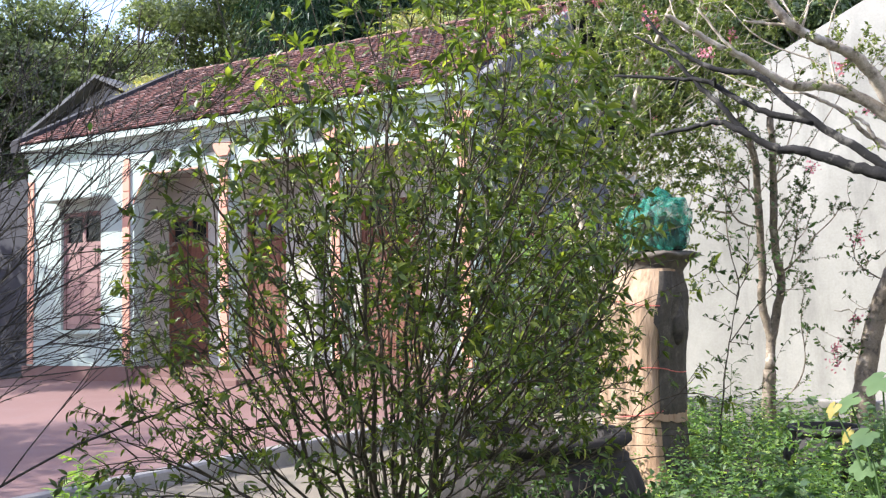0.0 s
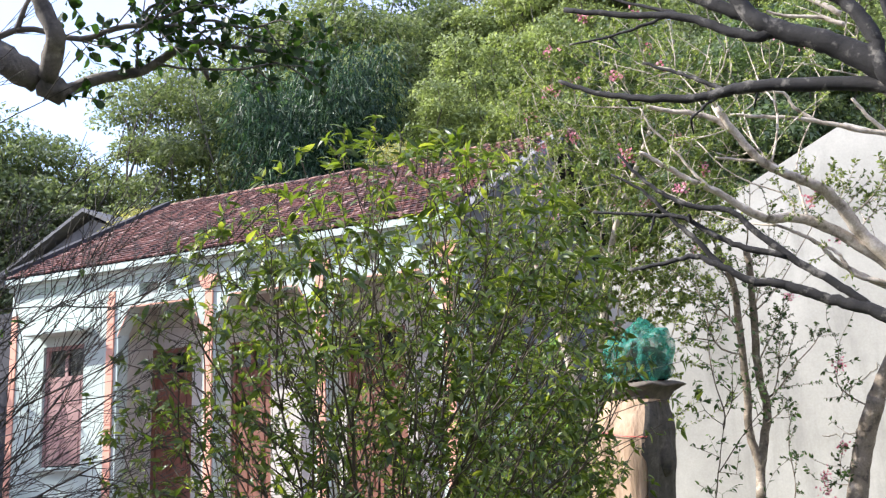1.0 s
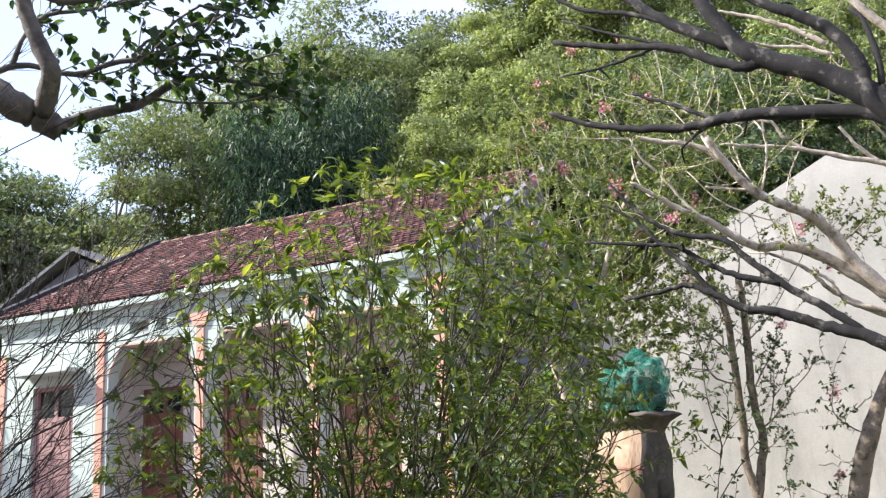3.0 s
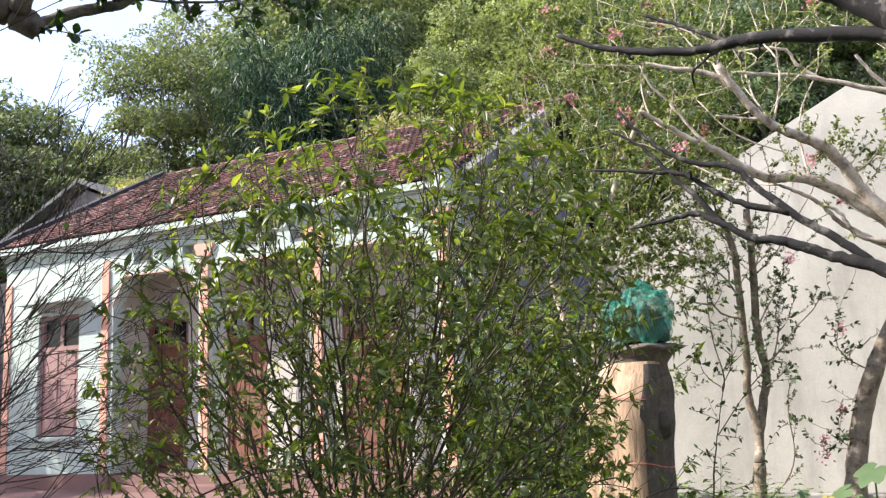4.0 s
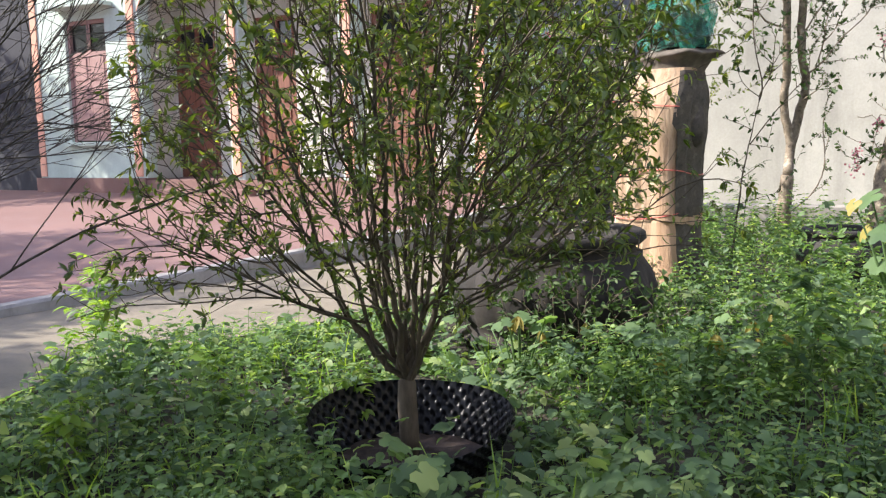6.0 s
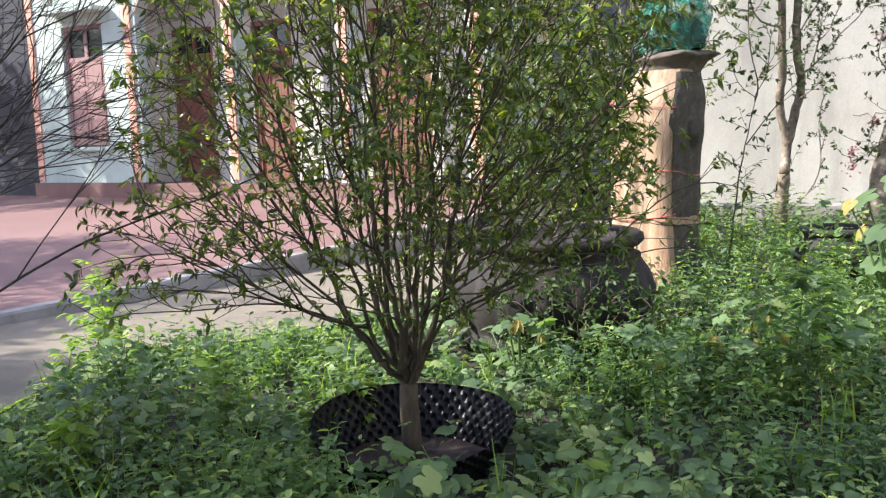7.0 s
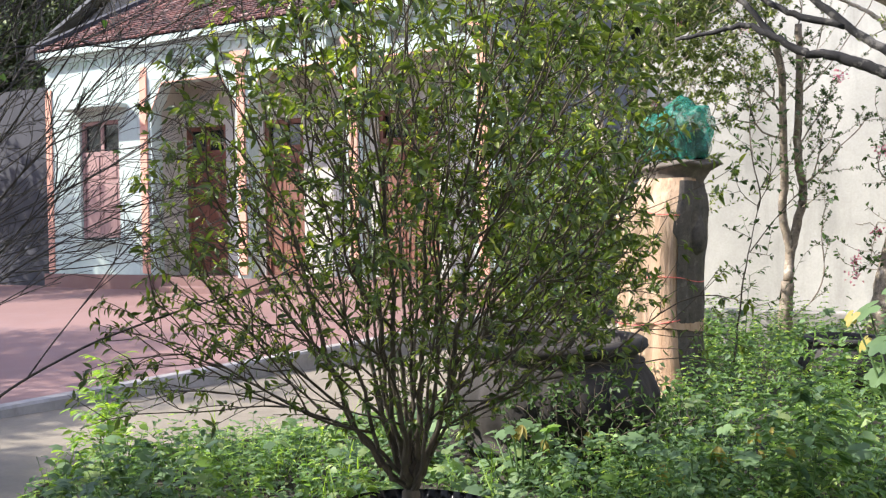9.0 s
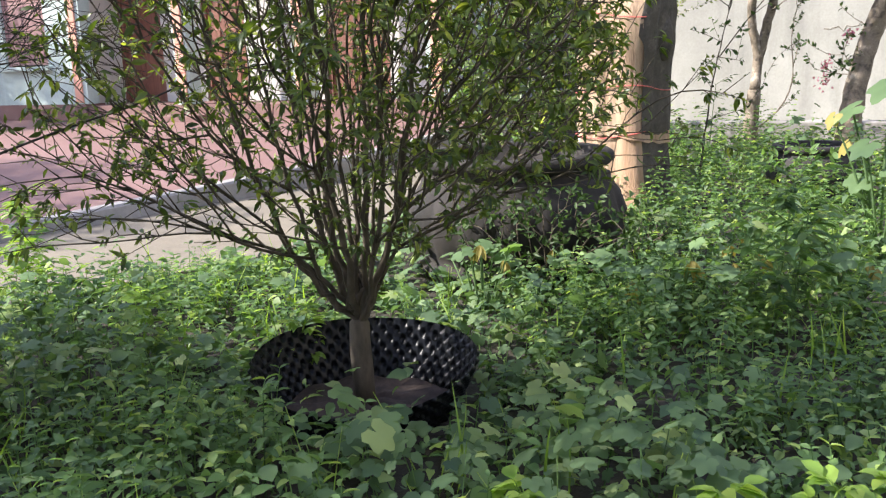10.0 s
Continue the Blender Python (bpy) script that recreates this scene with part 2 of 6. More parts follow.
L_WOOD_D = leaf_mat("yellow_flowering_canopy", (0.19, 0.20, 0.075), (0.34, 0.33, 0.14), (0.48, 0.45, 0.23), (1.3, 1.3, 0.6), 0.3, 0.6, 0.8)

# ---- mesh tools ----
def link_mesh(name, me, material, parent=None, label=""):
    if material is not None:
        me.materials.append(material)
    ob = new(name, me)
    if parent is not None:
        ob.parent = parent
    if label:
        ob["label"] = label
    return ob


def part(name, bm, material, parent=None, label="", smooth=False):
    """Links a bmesh as ONE mesh object under a thing or a part."""
    me = bpy.data.meshes.new(name)
    bm.to_mesh(me)
    bm.free()
    if smooth:
        me.shade_smooth()
    return link_mesh(name, me, material, parent, label)


def empty(name, at, label, category, group="", kind=""):
    ob = new(name)
    ob.empty_display_size = 0.1
    ob.location = at
    return tagged(ob, label, category, group, kind)


def box(bm, x0, x1, y0, y1, z0, z1, bevel=0.0):
    v = [bm.verts.new((x, y, z)) for x in (x0, x1) for y in (y0, y1) for z in (z0, z1)]
    fs = [bm.faces.new([v[i] for i in f]) for f in ((0, 1, 3, 2), (4, 6, 7, 5), (0, 4, 5, 1), (2, 3, 7, 6), (0, 2, 6, 4), (1, 5, 7, 3))]
    if bevel:
        es = {e for f in fs for e in f.edges}
        bmesh.ops.bevel(bm, geom=list(es), offset=bevel, segments=2, affect="EDGES", profile=0.5)
    return bm


def boxes(*rows, bevel=0.0):
    bm = bmesh.new()
    for r in rows:
        box(bm, *r, bevel=bevel)
    return bm


def prism(bm, poly, axis, a, b):
    """A prism over a polygon given in the two other axes, from a to b along axis ('x' or 'y')."""
    def at(p, s):
        return (s, p[0], p[1]) if axis == "x" else (p[0], s, p[1])
    A = [bm.verts.new(at(p, a)) for p in poly]
    B = [bm.verts.new(at(p, b)) for p in poly]
    bm.faces.new(A)
    bm.faces.new(B[::-1])
    for i in range(len(poly)):
        j = (i + 1) % len(poly)
        bm.faces.new((A[i], B[i], B[j], A[j]))
    bmesh.ops.recalc_face_normals(bm, faces=bm.faces[:])
    return bm


def lathe(profile, sides=32, wobble=None):
    """A turned body; wobble(angle, z) multiplies the radius."""
    bm = bmesh.new()
    rings = []
    for r, z in profile:
        ring = []
        for k in range(sides):
            a = 2 * math.pi * k / sides
            s = r * (wobble(a, z) if wobble else 1.0)
            ring.append(bm.verts.new((s * math.cos(a), s * math.sin(a), z)))
        rings.append(ring)
    for p, q in zip(rings, rings[1:]):
        for k in range(sides):
            j = (k + 1) % sides
            bm.faces.new((p[k], p[j], q[j], q[k]))
    return bm


def cap(bm, ring_z, r):
    vs = [v for v in bm.verts if abs(v.co.z - ring_z) < 1e-5 and v.co.xy.length > r * 0.6]
    vs.sort(key=lambda v: math.atan2(v.co.y, v.co.x))
    bm.faces.new(vs)


def unit(a):
    return a / np.maximum(np.linalg.norm(a, axis=-1, keepdims=True), 1e-9)


def leaf_data(P, D, N, L, W, bend=0.25, fold=0.25, fine=True):
    """Vertices and faces of many leaves: base points P, directions D, upper sides N, lengths L and widths W."""
    n = len(P)
    D = unit(D)
    S = unit(np.cross(D, N))
    U = np.cross(S, D)
    L, W = np.asarray(L).reshape(-1, 1), np.asarray(W).reshape(-1, 1)
    if fine:
        st = ((0.0, 0.0), (0.22, 0.38), (0.50, 0.5), (0.78, 0.30), (1.0, 0.0))
        cols = []
        for s, w in st:
            mid = P + D * L * s - U * L * bend * s * s
            if w == 0:
                cols.append(mid)
            else:
                for k in (-1, 0, 1):
                    cols.append(mid + S * W * w * k + U * W * fold * abs(k))
        V = np.stack(cols, 1).reshape(-1, 3)
        F = [(0, 2, 1), (0, 3, 2), (1, 2, 5, 4), (2, 3, 6, 5), (4, 5, 8, 7), (5, 6, 9, 8), (7, 8, 10), (8, 9, 10)]
        step = 11
    else:
        V = np.stack([P, P + D * L * 0.45 - S * W * 0.5 + U * W * fold, P + D * L - U * L * bend, P + D * L * 0.45 + S * W * 0.5 + U * W * fold], 1).reshape(-1, 3)
        F = [(0, 2, 1), (0, 3, 2)]
        step = 4
    return V, F, step, n


def speck_data(P, D, N, L, W):
    """Small far leaves, one triangle each."""
    D = unit(D)
    S = unit(np.cross(D, N))
    L, W = np.asarray(L).reshape(-1, 1), np.asarray(W).reshape(-1, 1)
    V = np.stack([P - S * W * 0.4, P + S * W * 0.4, P + D * L], 1).reshape(-1, 3)
    return V, [(0, 1, 2)], 3, len(P)


def lobed_data(P, D, N, L, bend=0.25):
    """Many broad five-lobed leaves, like those of a gourd vine, about 2 L across."""
    n = len(P)
    D = unit(D)
    S = unit(np.cross(D, N))
    U = np.cross(S, D)
    L = np.asarray(L).reshape(-1, 1)
    half = ((12, 0.90), (27, 0.70), (46, 0.86), (62, 0.78), (86, 0.58), (110, 0.70), (138, 0.62), (164, 0.36))
    rim = [(-a, r) for a, r in half[::-1]] + [(0, 1.0)] + list(half)
    cols = [P]
    for a, r in rim:
        c, s = math.cos(radians(a)), math.sin(radians(a))
        cols.append(P + (D * c + S * s) * L * r - U * L * (bend * r * r - 0.06 * abs(s)))
    V = np.stack(cols, 1).reshape(-1, 3)
    F = [(0, k + 1, k) for k in range(1, 17)]
    return V, F, 18, n


def leaf_mesh(name, *batches):
    """One mesh of leaves from one or more results of leaf_data()."""
    vs, loops, starts, off, at = [], [], [], 0, 0
    for V, F, step, n in batches:
        vs.append(V)
        flat = np.array([i for f in F for i in f])
        size = np.array([len(f) for f in F])
        base = np.arange(n) * step + off
        loops.append((base[:, None] + flat[None, :]).ravel())
        st = np.concatenate([[0], np.cumsum(size)[:-1]])
        starts.append((at + np.arange(n)[:, None] * len(flat) + st[None, :]).ravel())
        off += n * step
        at += n * len(flat)
    V, Lp, St = np.concatenate(vs), np.concatenate(loops), np.concatenate(starts)
    me = bpy.data.meshes.new(name)
    me.vertices.add(len(V))
    me.vertices.foreach_set("co", V.ravel())
    me.loops.add(len(Lp))
    me.loops.foreach_set("vertex_index", Lp.astype(np.int32))
    me.polygons.add(len(St))
    me.polygons.foreach_set("loop_start", St.astype(np.int32))
    me.update(calc_edges=True)
    me.validate()
    return me


def tube(V, F, pts, radii, sides=6, wobble=0.0, rng=None):
    """Adds a tapered tube along pts to the lists V and F."""
    pts = np.asarray(pts, float)
    n = len(pts)
    T = unit(np.gradient(pts, axis=0))
    ref = np.array((0.0, 0.0, 1.0)) if abs(T[0][2]) < 0.9 else np.array((1.0, 0.0, 0.0))
    A = unit(np.cross(T, ref))
    B = np.cross(T, A)
    base = len(V)
    ang = np.arange(sides) * 2 * math.pi / sides
    for i in range(n):
        r = radii[i] * (1 + (rng.uniform(-wobble, wobble, sides) if wobble else np.zeros(sides)))
        ring = pts[i] + (A[i] * np.cos(ang)[:, None] + B[i] * np.sin(ang)[:, None]) * np.asarray(r)[:, None]
        V.extend(map(tuple, ring))
    for i in range(n - 1):
        for k in range(sides):
            j = (k + 1) % sides
            a = base + i * sides
            F.append((a + k, a + j, a + sides + j, a + sides + k))
    F.append(tuple(base + (n - 1) * sides + k for k in range(sides)))
    F.append(tuple(base + k for k in range(sides))[::-1])


def mesh_from(name, V, F, smooth=True):
    me = bpy.data.meshes.new(name)
    me.from_pydata(V, [], F)
    if smooth:
        me.shade_smooth()
    return me


def smooth_line(pts, steps=4, jitter=0.0, rng=None):
    """A Catmull-Rom line through a few points."""
    p = np.asarray(pts, float)
    p = np.vstack([2 * p[0] - p[1], p, 2 * p[-1] - p[-2]])
    out = []
    for i in range(1, len(p) - 2):
        for k in range(steps):
            t = k / steps
            a, b, c, d = p[i - 1], p[i], p[i + 1], p[i + 2]
            out.append(0.5 * (2 * b + (c - a) * t + (2 * a - 5 * b + 4 * c - d) * t * t + (3 * b - a - 3 * c + d) * t ** 3))
    out.append(p[-2])
    out = np.array(out)
    if jitter:
        out[1:-1] += rng.normal(0, jitter, (len(out) - 2, 3))
    return out


class Growth:
    """A branching skeleton: every target is reached from the nearest limb, and limbs thicken with what they carry."""

    def __init__(self, trunk, rng, r=None):
        self.rng = rng
        self.buf = np.zeros((4096, 3))
        self.fbuf = np.zeros(4096)
        self.n, self.first = 0, 0
        self.parent, self.least = [], []
        for k, q in enumerate(trunk):
            self.add(np.array(q, float), k - 1, 0.0 if r is None else r[0] + (r[1] - r[0]) * k / (len(trunk) - 1))

    def add(self, q, parent, least=0.0):
        if self.n == len(self.buf):
            self.buf = np.vstack([self.buf, np.zeros_like(self.buf)])
            self.fbuf = np.concatenate([self.fbuf, np.zeros_like(self.fbuf)])
        self.buf[self.n] = q
        self.fbuf[self.n] = 0.0 if parent < 0 else self.fbuf[parent] + np.linalg.norm(q - self.buf[parent])
        self.parent.append(parent)
        self.least.append(least)
        self.n += 1
        return self.n - 1

    @property
    def p(self):
        return self.buf[:self.n]

    def limb(self, pts, start=None, r=None):
        """A limb along given points from node start (default: the nearest node); r: its radii at both ends, if given."""
        pts = [np.array(q, float) for q in pts]
        if start is None:
            start = int(np.argmin(np.linalg.norm(self.p - pts[0], axis=1)))
        at = start
        for k, q in enumerate(pts):
            if np.linalg.norm(q - self.buf[at]) < 1e-4:
                continue
            at = self.add(q, at, 0.0 if r is None else r[0] + (r[1] - r[0]) * (k / max(1, len(pts) - 1)))
        return at

    def grow(self, targets, balance=0.35, seg=0.12, jitter=0.012, up=0.0, forward=0.35):
        f0 = self.first
        order = np.argsort(np.linalg.norm(targets - self.buf[f0], axis=1))
        for t in targets[order]:
            d = np.linalg.norm(self.buf[f0:self.n] - t, axis=1)
            k = int(np.argmin(d + balance * self.fbuf[f0:self.n])) + f0
            a, gap = self.buf[k].copy(), float(np.linalg.norm(self.buf[k] - t))
            if gap < 0.02:
                continue
            n = max(1, int(gap / seg))
            back = self.parent[k]
            way = (a - self.buf[back]) if back >= 0 else np.array((0, 0, 1.0))
            way = way / max(np.linalg.norm(way), 1e-6) * gap * forward + np.array((0, 0, up * gap))
            line = []
            for s in range(1, n + 1):
                f = s / n
                line.append(a + (t - a) * f + way * f * (1 - f) + (self.rng.normal(0, jitter, 3) if s < n else 0))
            self.limb(line, k)

    def radii(self, tip, power):
        w = np.zeros(self.n)
        kids = np.zeros(self.n, int)
        for i in range(self.n - 1, 0, -1):
            if kids[i] == 0:
                w[i] = 1
            w[self.parent[i]] += w[i]
            kids[self.parent[i]] += 1
        self.kids = kids
        self.weight = w
        return tip * np.maximum(w, 1) ** power

    def soften(self, done, rounds=3):
        """Eases the kinks of the grown twigs along their main line."""
        heir = np.full(self.n, -1)
        for i in range(1, self.n):
            p = self.parent[i]
            if heir[p] < 0 or self.weight[i] > self.weight[heir[p]]:
                heir[p] = i
        i = np.array([k for k in range(max(done, 1), self.n) if heir[k] >= 0 and self.least[k] == 0], int)
        if len(i) == 0:
            return
        up = np.array(self.parent)[i]
        for k in range(rounds):
            self.buf[i] = 0.4 * self.buf[i] + 0.3 * (self.buf[up] + self.buf[heir[i]])

    def mesh(self, name, tip=0.0015, power=0.45, sides=5, cap_r=1.0, wobble=0.06, done=0):
        r = np.minimum(self.radii(tip, power), cap_r)
        self.soften(done)
        self.thin = r.copy()
        least = np.array(self.least)
        r = np.where(least > 0, least, r)
        V, F = [], []
        seen = set(range(done))
        tips = [i for i in range(self.n) if self.kids[i] == 0]
        tips.sort(key=lambda i: -r[i] * 1000 - self.fbuf[i])
        for i in tips:
            chain = []
            k = i
            while k >= 0:
                chain.append(k)
                if k in seen:
                    break
                seen.add(k)
                k = self.parent[k]
            chain = chain[::-1]
            if len(chain) < 2:
                continue
            rr = [r[c] for c in chain]
            rr[0] = min(rr[0], rr[1] * 1.15)
            rr[-1] *= 0.6
            s = sides + 4 if max(rr) > 0.02 else sides
            tube(V, F, [self.buf[c] for c in chain], rr, s, wobble if max(rr) > 0.012 else 0.0, self.rng)
        self.r = r
        return mesh_from(name, V, F)

    def twigs(self, limit=1.6):
        """Ends and directions of the thin pieces, for leaves."""
        ok = self.r <= self.thin.min() * limit
        i = np.array([k for k in range(1, self.n) if ok[k]])
        a, b = self.buf[np.array(self.parent)[i]], self.buf[i]
        return np.stack([a, b], 1), unit(b - a)

    def tips(self):
        i = np.array([k for k in range(1, self.n) if self.kids[k] == 0])
        a, b = self.buf[np.array(self.parent)[i]], self.buf[i]
        return np.stack([a, b], 1), unit(b - a)


def leaves_on(P, D, per, L, W, rng, spread=0.9, droop=0.2, lift=0.0, up=0.6, bend=0.25, fold=0.2, fine=True, vary=0.3, span=1.0):
    """Leaves along twigs: per leaves on each piece, alternately to both sides."""
    k = len(P)
    i = np.repeat(np.arange(k), per)
    f = rng.random(len(i))[:, None] * span
    base = P[i, 0] * (1 - f) + P[i, 1] * f
    side = unit(np.cross(D[i], rng.normal(0, 1, (len(i), 3))))
    dirs = unit(D[i] * rng.uniform(0.2, 0.9, (len(i), 1)) + side * spread + np.array((0, 0, lift - droop)))
    nrm = unit(rng.normal(0, 0.6, (len(i), 3)) + np.array((0, 0, up)))
    size = rng.uniform(1 - vary, 1 + vary, len(i))
    return leaf_data(base, dirs, nrm, L * size, W * size * rng.uniform(0.85, 1.15, len(i)), bend, fold, fine)


def inside(n, rng, test, lo, hi):
    """n random points of a box that pass a test."""
    out = np.zeros((0, 3))
    lo, hi = np.array(lo), np.array(hi)
    while len(out) < n:
        q = lo + (hi - lo) * rng.random((n * 2, 3))
        out = np.vstack([out, q[test(q)]])
    return out[:n]

# ---- ground ----
def terrain(x, y):
    """Level round the house, rising into a wooded hill behind it."""
    rise = max(0.0, y - 17.5)
    w = min(1.0, max(0.0, (x + 29.0) / 16.0))
    w = 0.10 + 0.52 * w * w * (3 - 2 * w)
    return rise * w * (1 - math.exp(-rise / 6.0)) + 0.5 * noise.noise((x * 0.11, y * 0.11, 0.3)) * min(1.0, rise / 6.0)


def ground_sheet():
    xs = sorted({*range(-400, -60, 40), *range(-60, 62, 3), *range(100, 420, 40)})
    ys = sorted({*range(-400, -10, 30), *range(-10, 100, 3), *range(110, 460, 50)})
    V = []
    for y in ys:
        for x in xs:
            z = terrain(x, min(y, 75)) if y > 17 else 0.0
            V.append((x, y, z - 0.01))
    n = len(xs)
    F = [(j * n + i, j * n + i + 1, (j + 1) * n + i + 1, (j + 1) * n + i) for j in range(len(ys) - 1) for i in range(n - 1)]
    me = mesh_from("ground", V, F)
    ob = link_mesh("ground", me, M_SOIL)
    me.materials.append(M_HILL)
    for f in me.polygons:
        f.material_index = 1 if f.center.y > 18.5 else 0
    tagged(ob, "dark garden soil rising into a wooded hill", "ground", kind="structure")


ground_sheet()

COURT, FLOOR, FRONT = 0.30, 0.55, 10.59
KERB = ((-7.0, -8.0), (-5.75, 0.5), (-5.30, 3.85), (-5.06, 5.0), (-4.78, 6.2), (-4.50, 7.4), (-4.30, FRONT + 0.02))


def court_z(y):
    return 0.115 + 0.033 * max(-1.4, y - 4.3)


def strip(name, a, b, za, zb, material, label, category, step=0.4, skirt=0.0):
    """A paved strip between two lines given as functions of y."""
    bm = bmesh.new()
    rows, y = [], -8.0
    while y < FRONT + 0.3:
        q = [(a(y), za(y)), (b(y), zb(y))]
        if skirt:
            q.append((b(y), zb(y) - skirt))
        rows.append([bm.verts.new((x, y, z)) for x, z in q])
        y += step
    for p, r in zip(rows, rows[1:]):
        for k in range(len(p) - 1):
            bm.faces.new((p[k], p[k + 1], r[k + 1], r[k]))
    ob = part(name, bm, material)
    return tagged(ob, label, category, kind="structure")


def kerb_x(y):
    for (x0, y0), (x1, y1) in zip(KERB, KERB[1:]):
        if y <= y1:
            break
    return x0 + (x1 - x0) * (y - y0) / (y1 - y0)


def lane_x(y):
    edge = float(np.interp(y, (1.0, 2.5, 3.2, 3.9, 4.5, 5.5, 7.0, 10.6), (-3.55, -3.60, -3.86, -3.62, -3.34, -3.20, -3.08, -2.95)))
    return edge + 0.05 * noise.noise((y * 1.3, 0, 0)) + 0.03 * noise.noise((y * 6, 3, 0))


strip("courtyard_paving", lambda y: -26.0, lambda y: kerb_x(y) - 0.10, court_z, court_z, M_PAVING, "faded red cement courtyard paving before the house", "paving")
strip("concrete_lane", lambda y: kerb_x(y) - 0.02, lane_x, lambda y: 0.045, lambda y: 0.03, M_CONCRETE, "worn grey concrete lane between kerb and weeds", "lane", 0.2, 0.06)


def kerbstones():
    bm = bmesh.new()
    y = -8.0
    rows = []
    while y < FRONT + 0.3:
        x, z = kerb_x(y), court_z(y)
        wob = 0.012 * noise.noise((y * 2.2, 5, 0))
        rows.append([bm.verts.new(q) for q in ((x - 0.115, y, z - 0.03), (x - 0.11, y, z + 0.014), (x - 0.015 + wob, y, z + 0.012), (x + wob, y, z - 0.006), (x + 0.012 + wob, y, 0.0))])
        y += 0.15
    for p, r in zip(rows, rows[1:]):
        for k in range(4):
            bm.faces.new((p[k], p[k + 1], r[k + 1], r[k]))
    tagged(part("kerb", bm, M_KERB), "worn grey cement kerb along the red courtyard", "kerb", kind="structure")


kerbstones()

# ---- house ----
C = [-11.05 + 1.956 * i for i in range(4)]                  # centres of the porch pillars
LEFT, RIGHT, BACK, PORCH = -13.32, -5.03, 17.0, 11.45
EAVE_Y, EAVE_Z, RIDGE_Y, RIDGE_Z = 10.46, 4.195, 14.29, 6.263
house = empty("house", (-9.0, FRONT, COURT), "single-storey house, white walls, peach pillars, faded red tile roof", "house")
HB = Matrix.Translation((9.0, -FRONT, -COURT))


def hpart(name, bm, material, label="", parent=None, smooth=False):
    """A part of the house, given in world places."""
    ob = part(name, bm, material, parent or house, label, smooth)
    ob.matrix_parent_inverse = HB
    if parent:
        ob.matrix_parent_inverse = Matrix.Identity(4)
    return ob


def holed(bm, x0, x1, y0, y1, z0, z1, holes):
    """A wall along x with openings (x0, x1, z0, z1) that go through it, as one connected body."""
    xs = sorted({x0, x1, *[h[0] for h in holes], *[h[1] for h in holes]})
    zs = sorted({z0, z1, *[h[2] for h in holes], *[h[3] for h in holes]})
    vs = {}

    def v(x, y, z):
        if (x, y, z) not in vs:
            vs[x, y, z] = bm.verts.new((x, y, z))
        return vs[x, y, z]

    def solid(i, k):
        if not (0 <= i < len(xs) - 1 and 0 <= k < len(zs) - 1):
            return False
        mx, mz = (xs[i] + xs[i + 1]) / 2, (zs[k] + zs[k + 1]) / 2
        return not any(a < mx < b and c < mz < d for a, b, c, d in holes)

    for i in range(len(xs) - 1):
        for k in range(len(zs) - 1):
            if not solid(i, k):
                continue
            a, b, c, d = xs[i], xs[i + 1], zs[k], zs[k + 1]
            bm.faces.new((v(a, y0, c), v(b, y0, c), v(b, y0, d), v(a, y0, d)))
            bm.faces.new((v(a, y1, c), v(a, y1, d), v(b, y1, d), v(b, y1, c)))
            for ok, (p, q), (r, t) in ((solid(i - 1, k), (a, c), (a, d)), (solid(i + 1, k), (b, d), (b, c)), (solid(i, k - 1), (b, c), (a, c)), (solid(i, k + 1), (a, d), (b, d))):
                if not ok:
                    bm.faces.new((v(p, y0, q), v(r, y0, t), v(r, y1, t), v(p, y1, q)))
    return bm


WIN = (-12.52, -11.62, 1.12, 3.02)
# plinth, walls
hpart("plinth", boxes((LEFT - 0.05, C[0] + 0.16, FRONT - 0.06, FRONT + 0.3, COURT, FLOOR), (C[0] + 0.162, RIGHT, FRONT - 0.03, PORCH - 0.002, COURT, FLOOR - 0.03)), M_PAVING, "red cement plinth and porch floor")
hpart("step", boxes((C[0] + 0.6, C[1] + 0.5, FRONT - 0.36, FRONT - 0.034, COURT, 0.40), bevel=0.01), M_PAVING, "low red cement step")
hpart("front_wall", holed(bmesh.new(), LEFT, C[0] - 0.15, FRONT, FRONT + 0.22, FLOOR, 4.0, [WIN]), M_WHITE, "pale green white wall of the end room")
bm = boxes((LEFT, LEFT + 0.2, FRONT + 0.221, BACK - 0.2, COURT, 4.0), (LEFT, RIGHT, BACK - 0.2, BACK, COURT, 4.0), (C[0] - 0.15, C[0] - 0.0, FRONT + 0.22, PORCH, FLOOR - 0.03, 4.0))
hpart("inner_wall", bm, M_INNER)
DOORS = [(-10.60, 0.43), (-9.02, 0.38), (-6.80, 0.50)]       # centres and half widths
holes = [(x - half, x + half, FLOOR - 0.03, 2.92) for x, half in DOORS]
hpart("porch_wall", holed(bmesh.new(), -12.6, RIGHT - 0.2, PORCH, PORCH + 0.2, FLOOR - 0.03, 4.0, holes), M_INNER, "cream back wall of the porch")
hpart("porch_ceiling", boxes((C[0] + 0.001, RIGHT - 0.21, FRONT + 0.223, PORCH - 0.002, 3.90, 3.96)), M_CEILING)

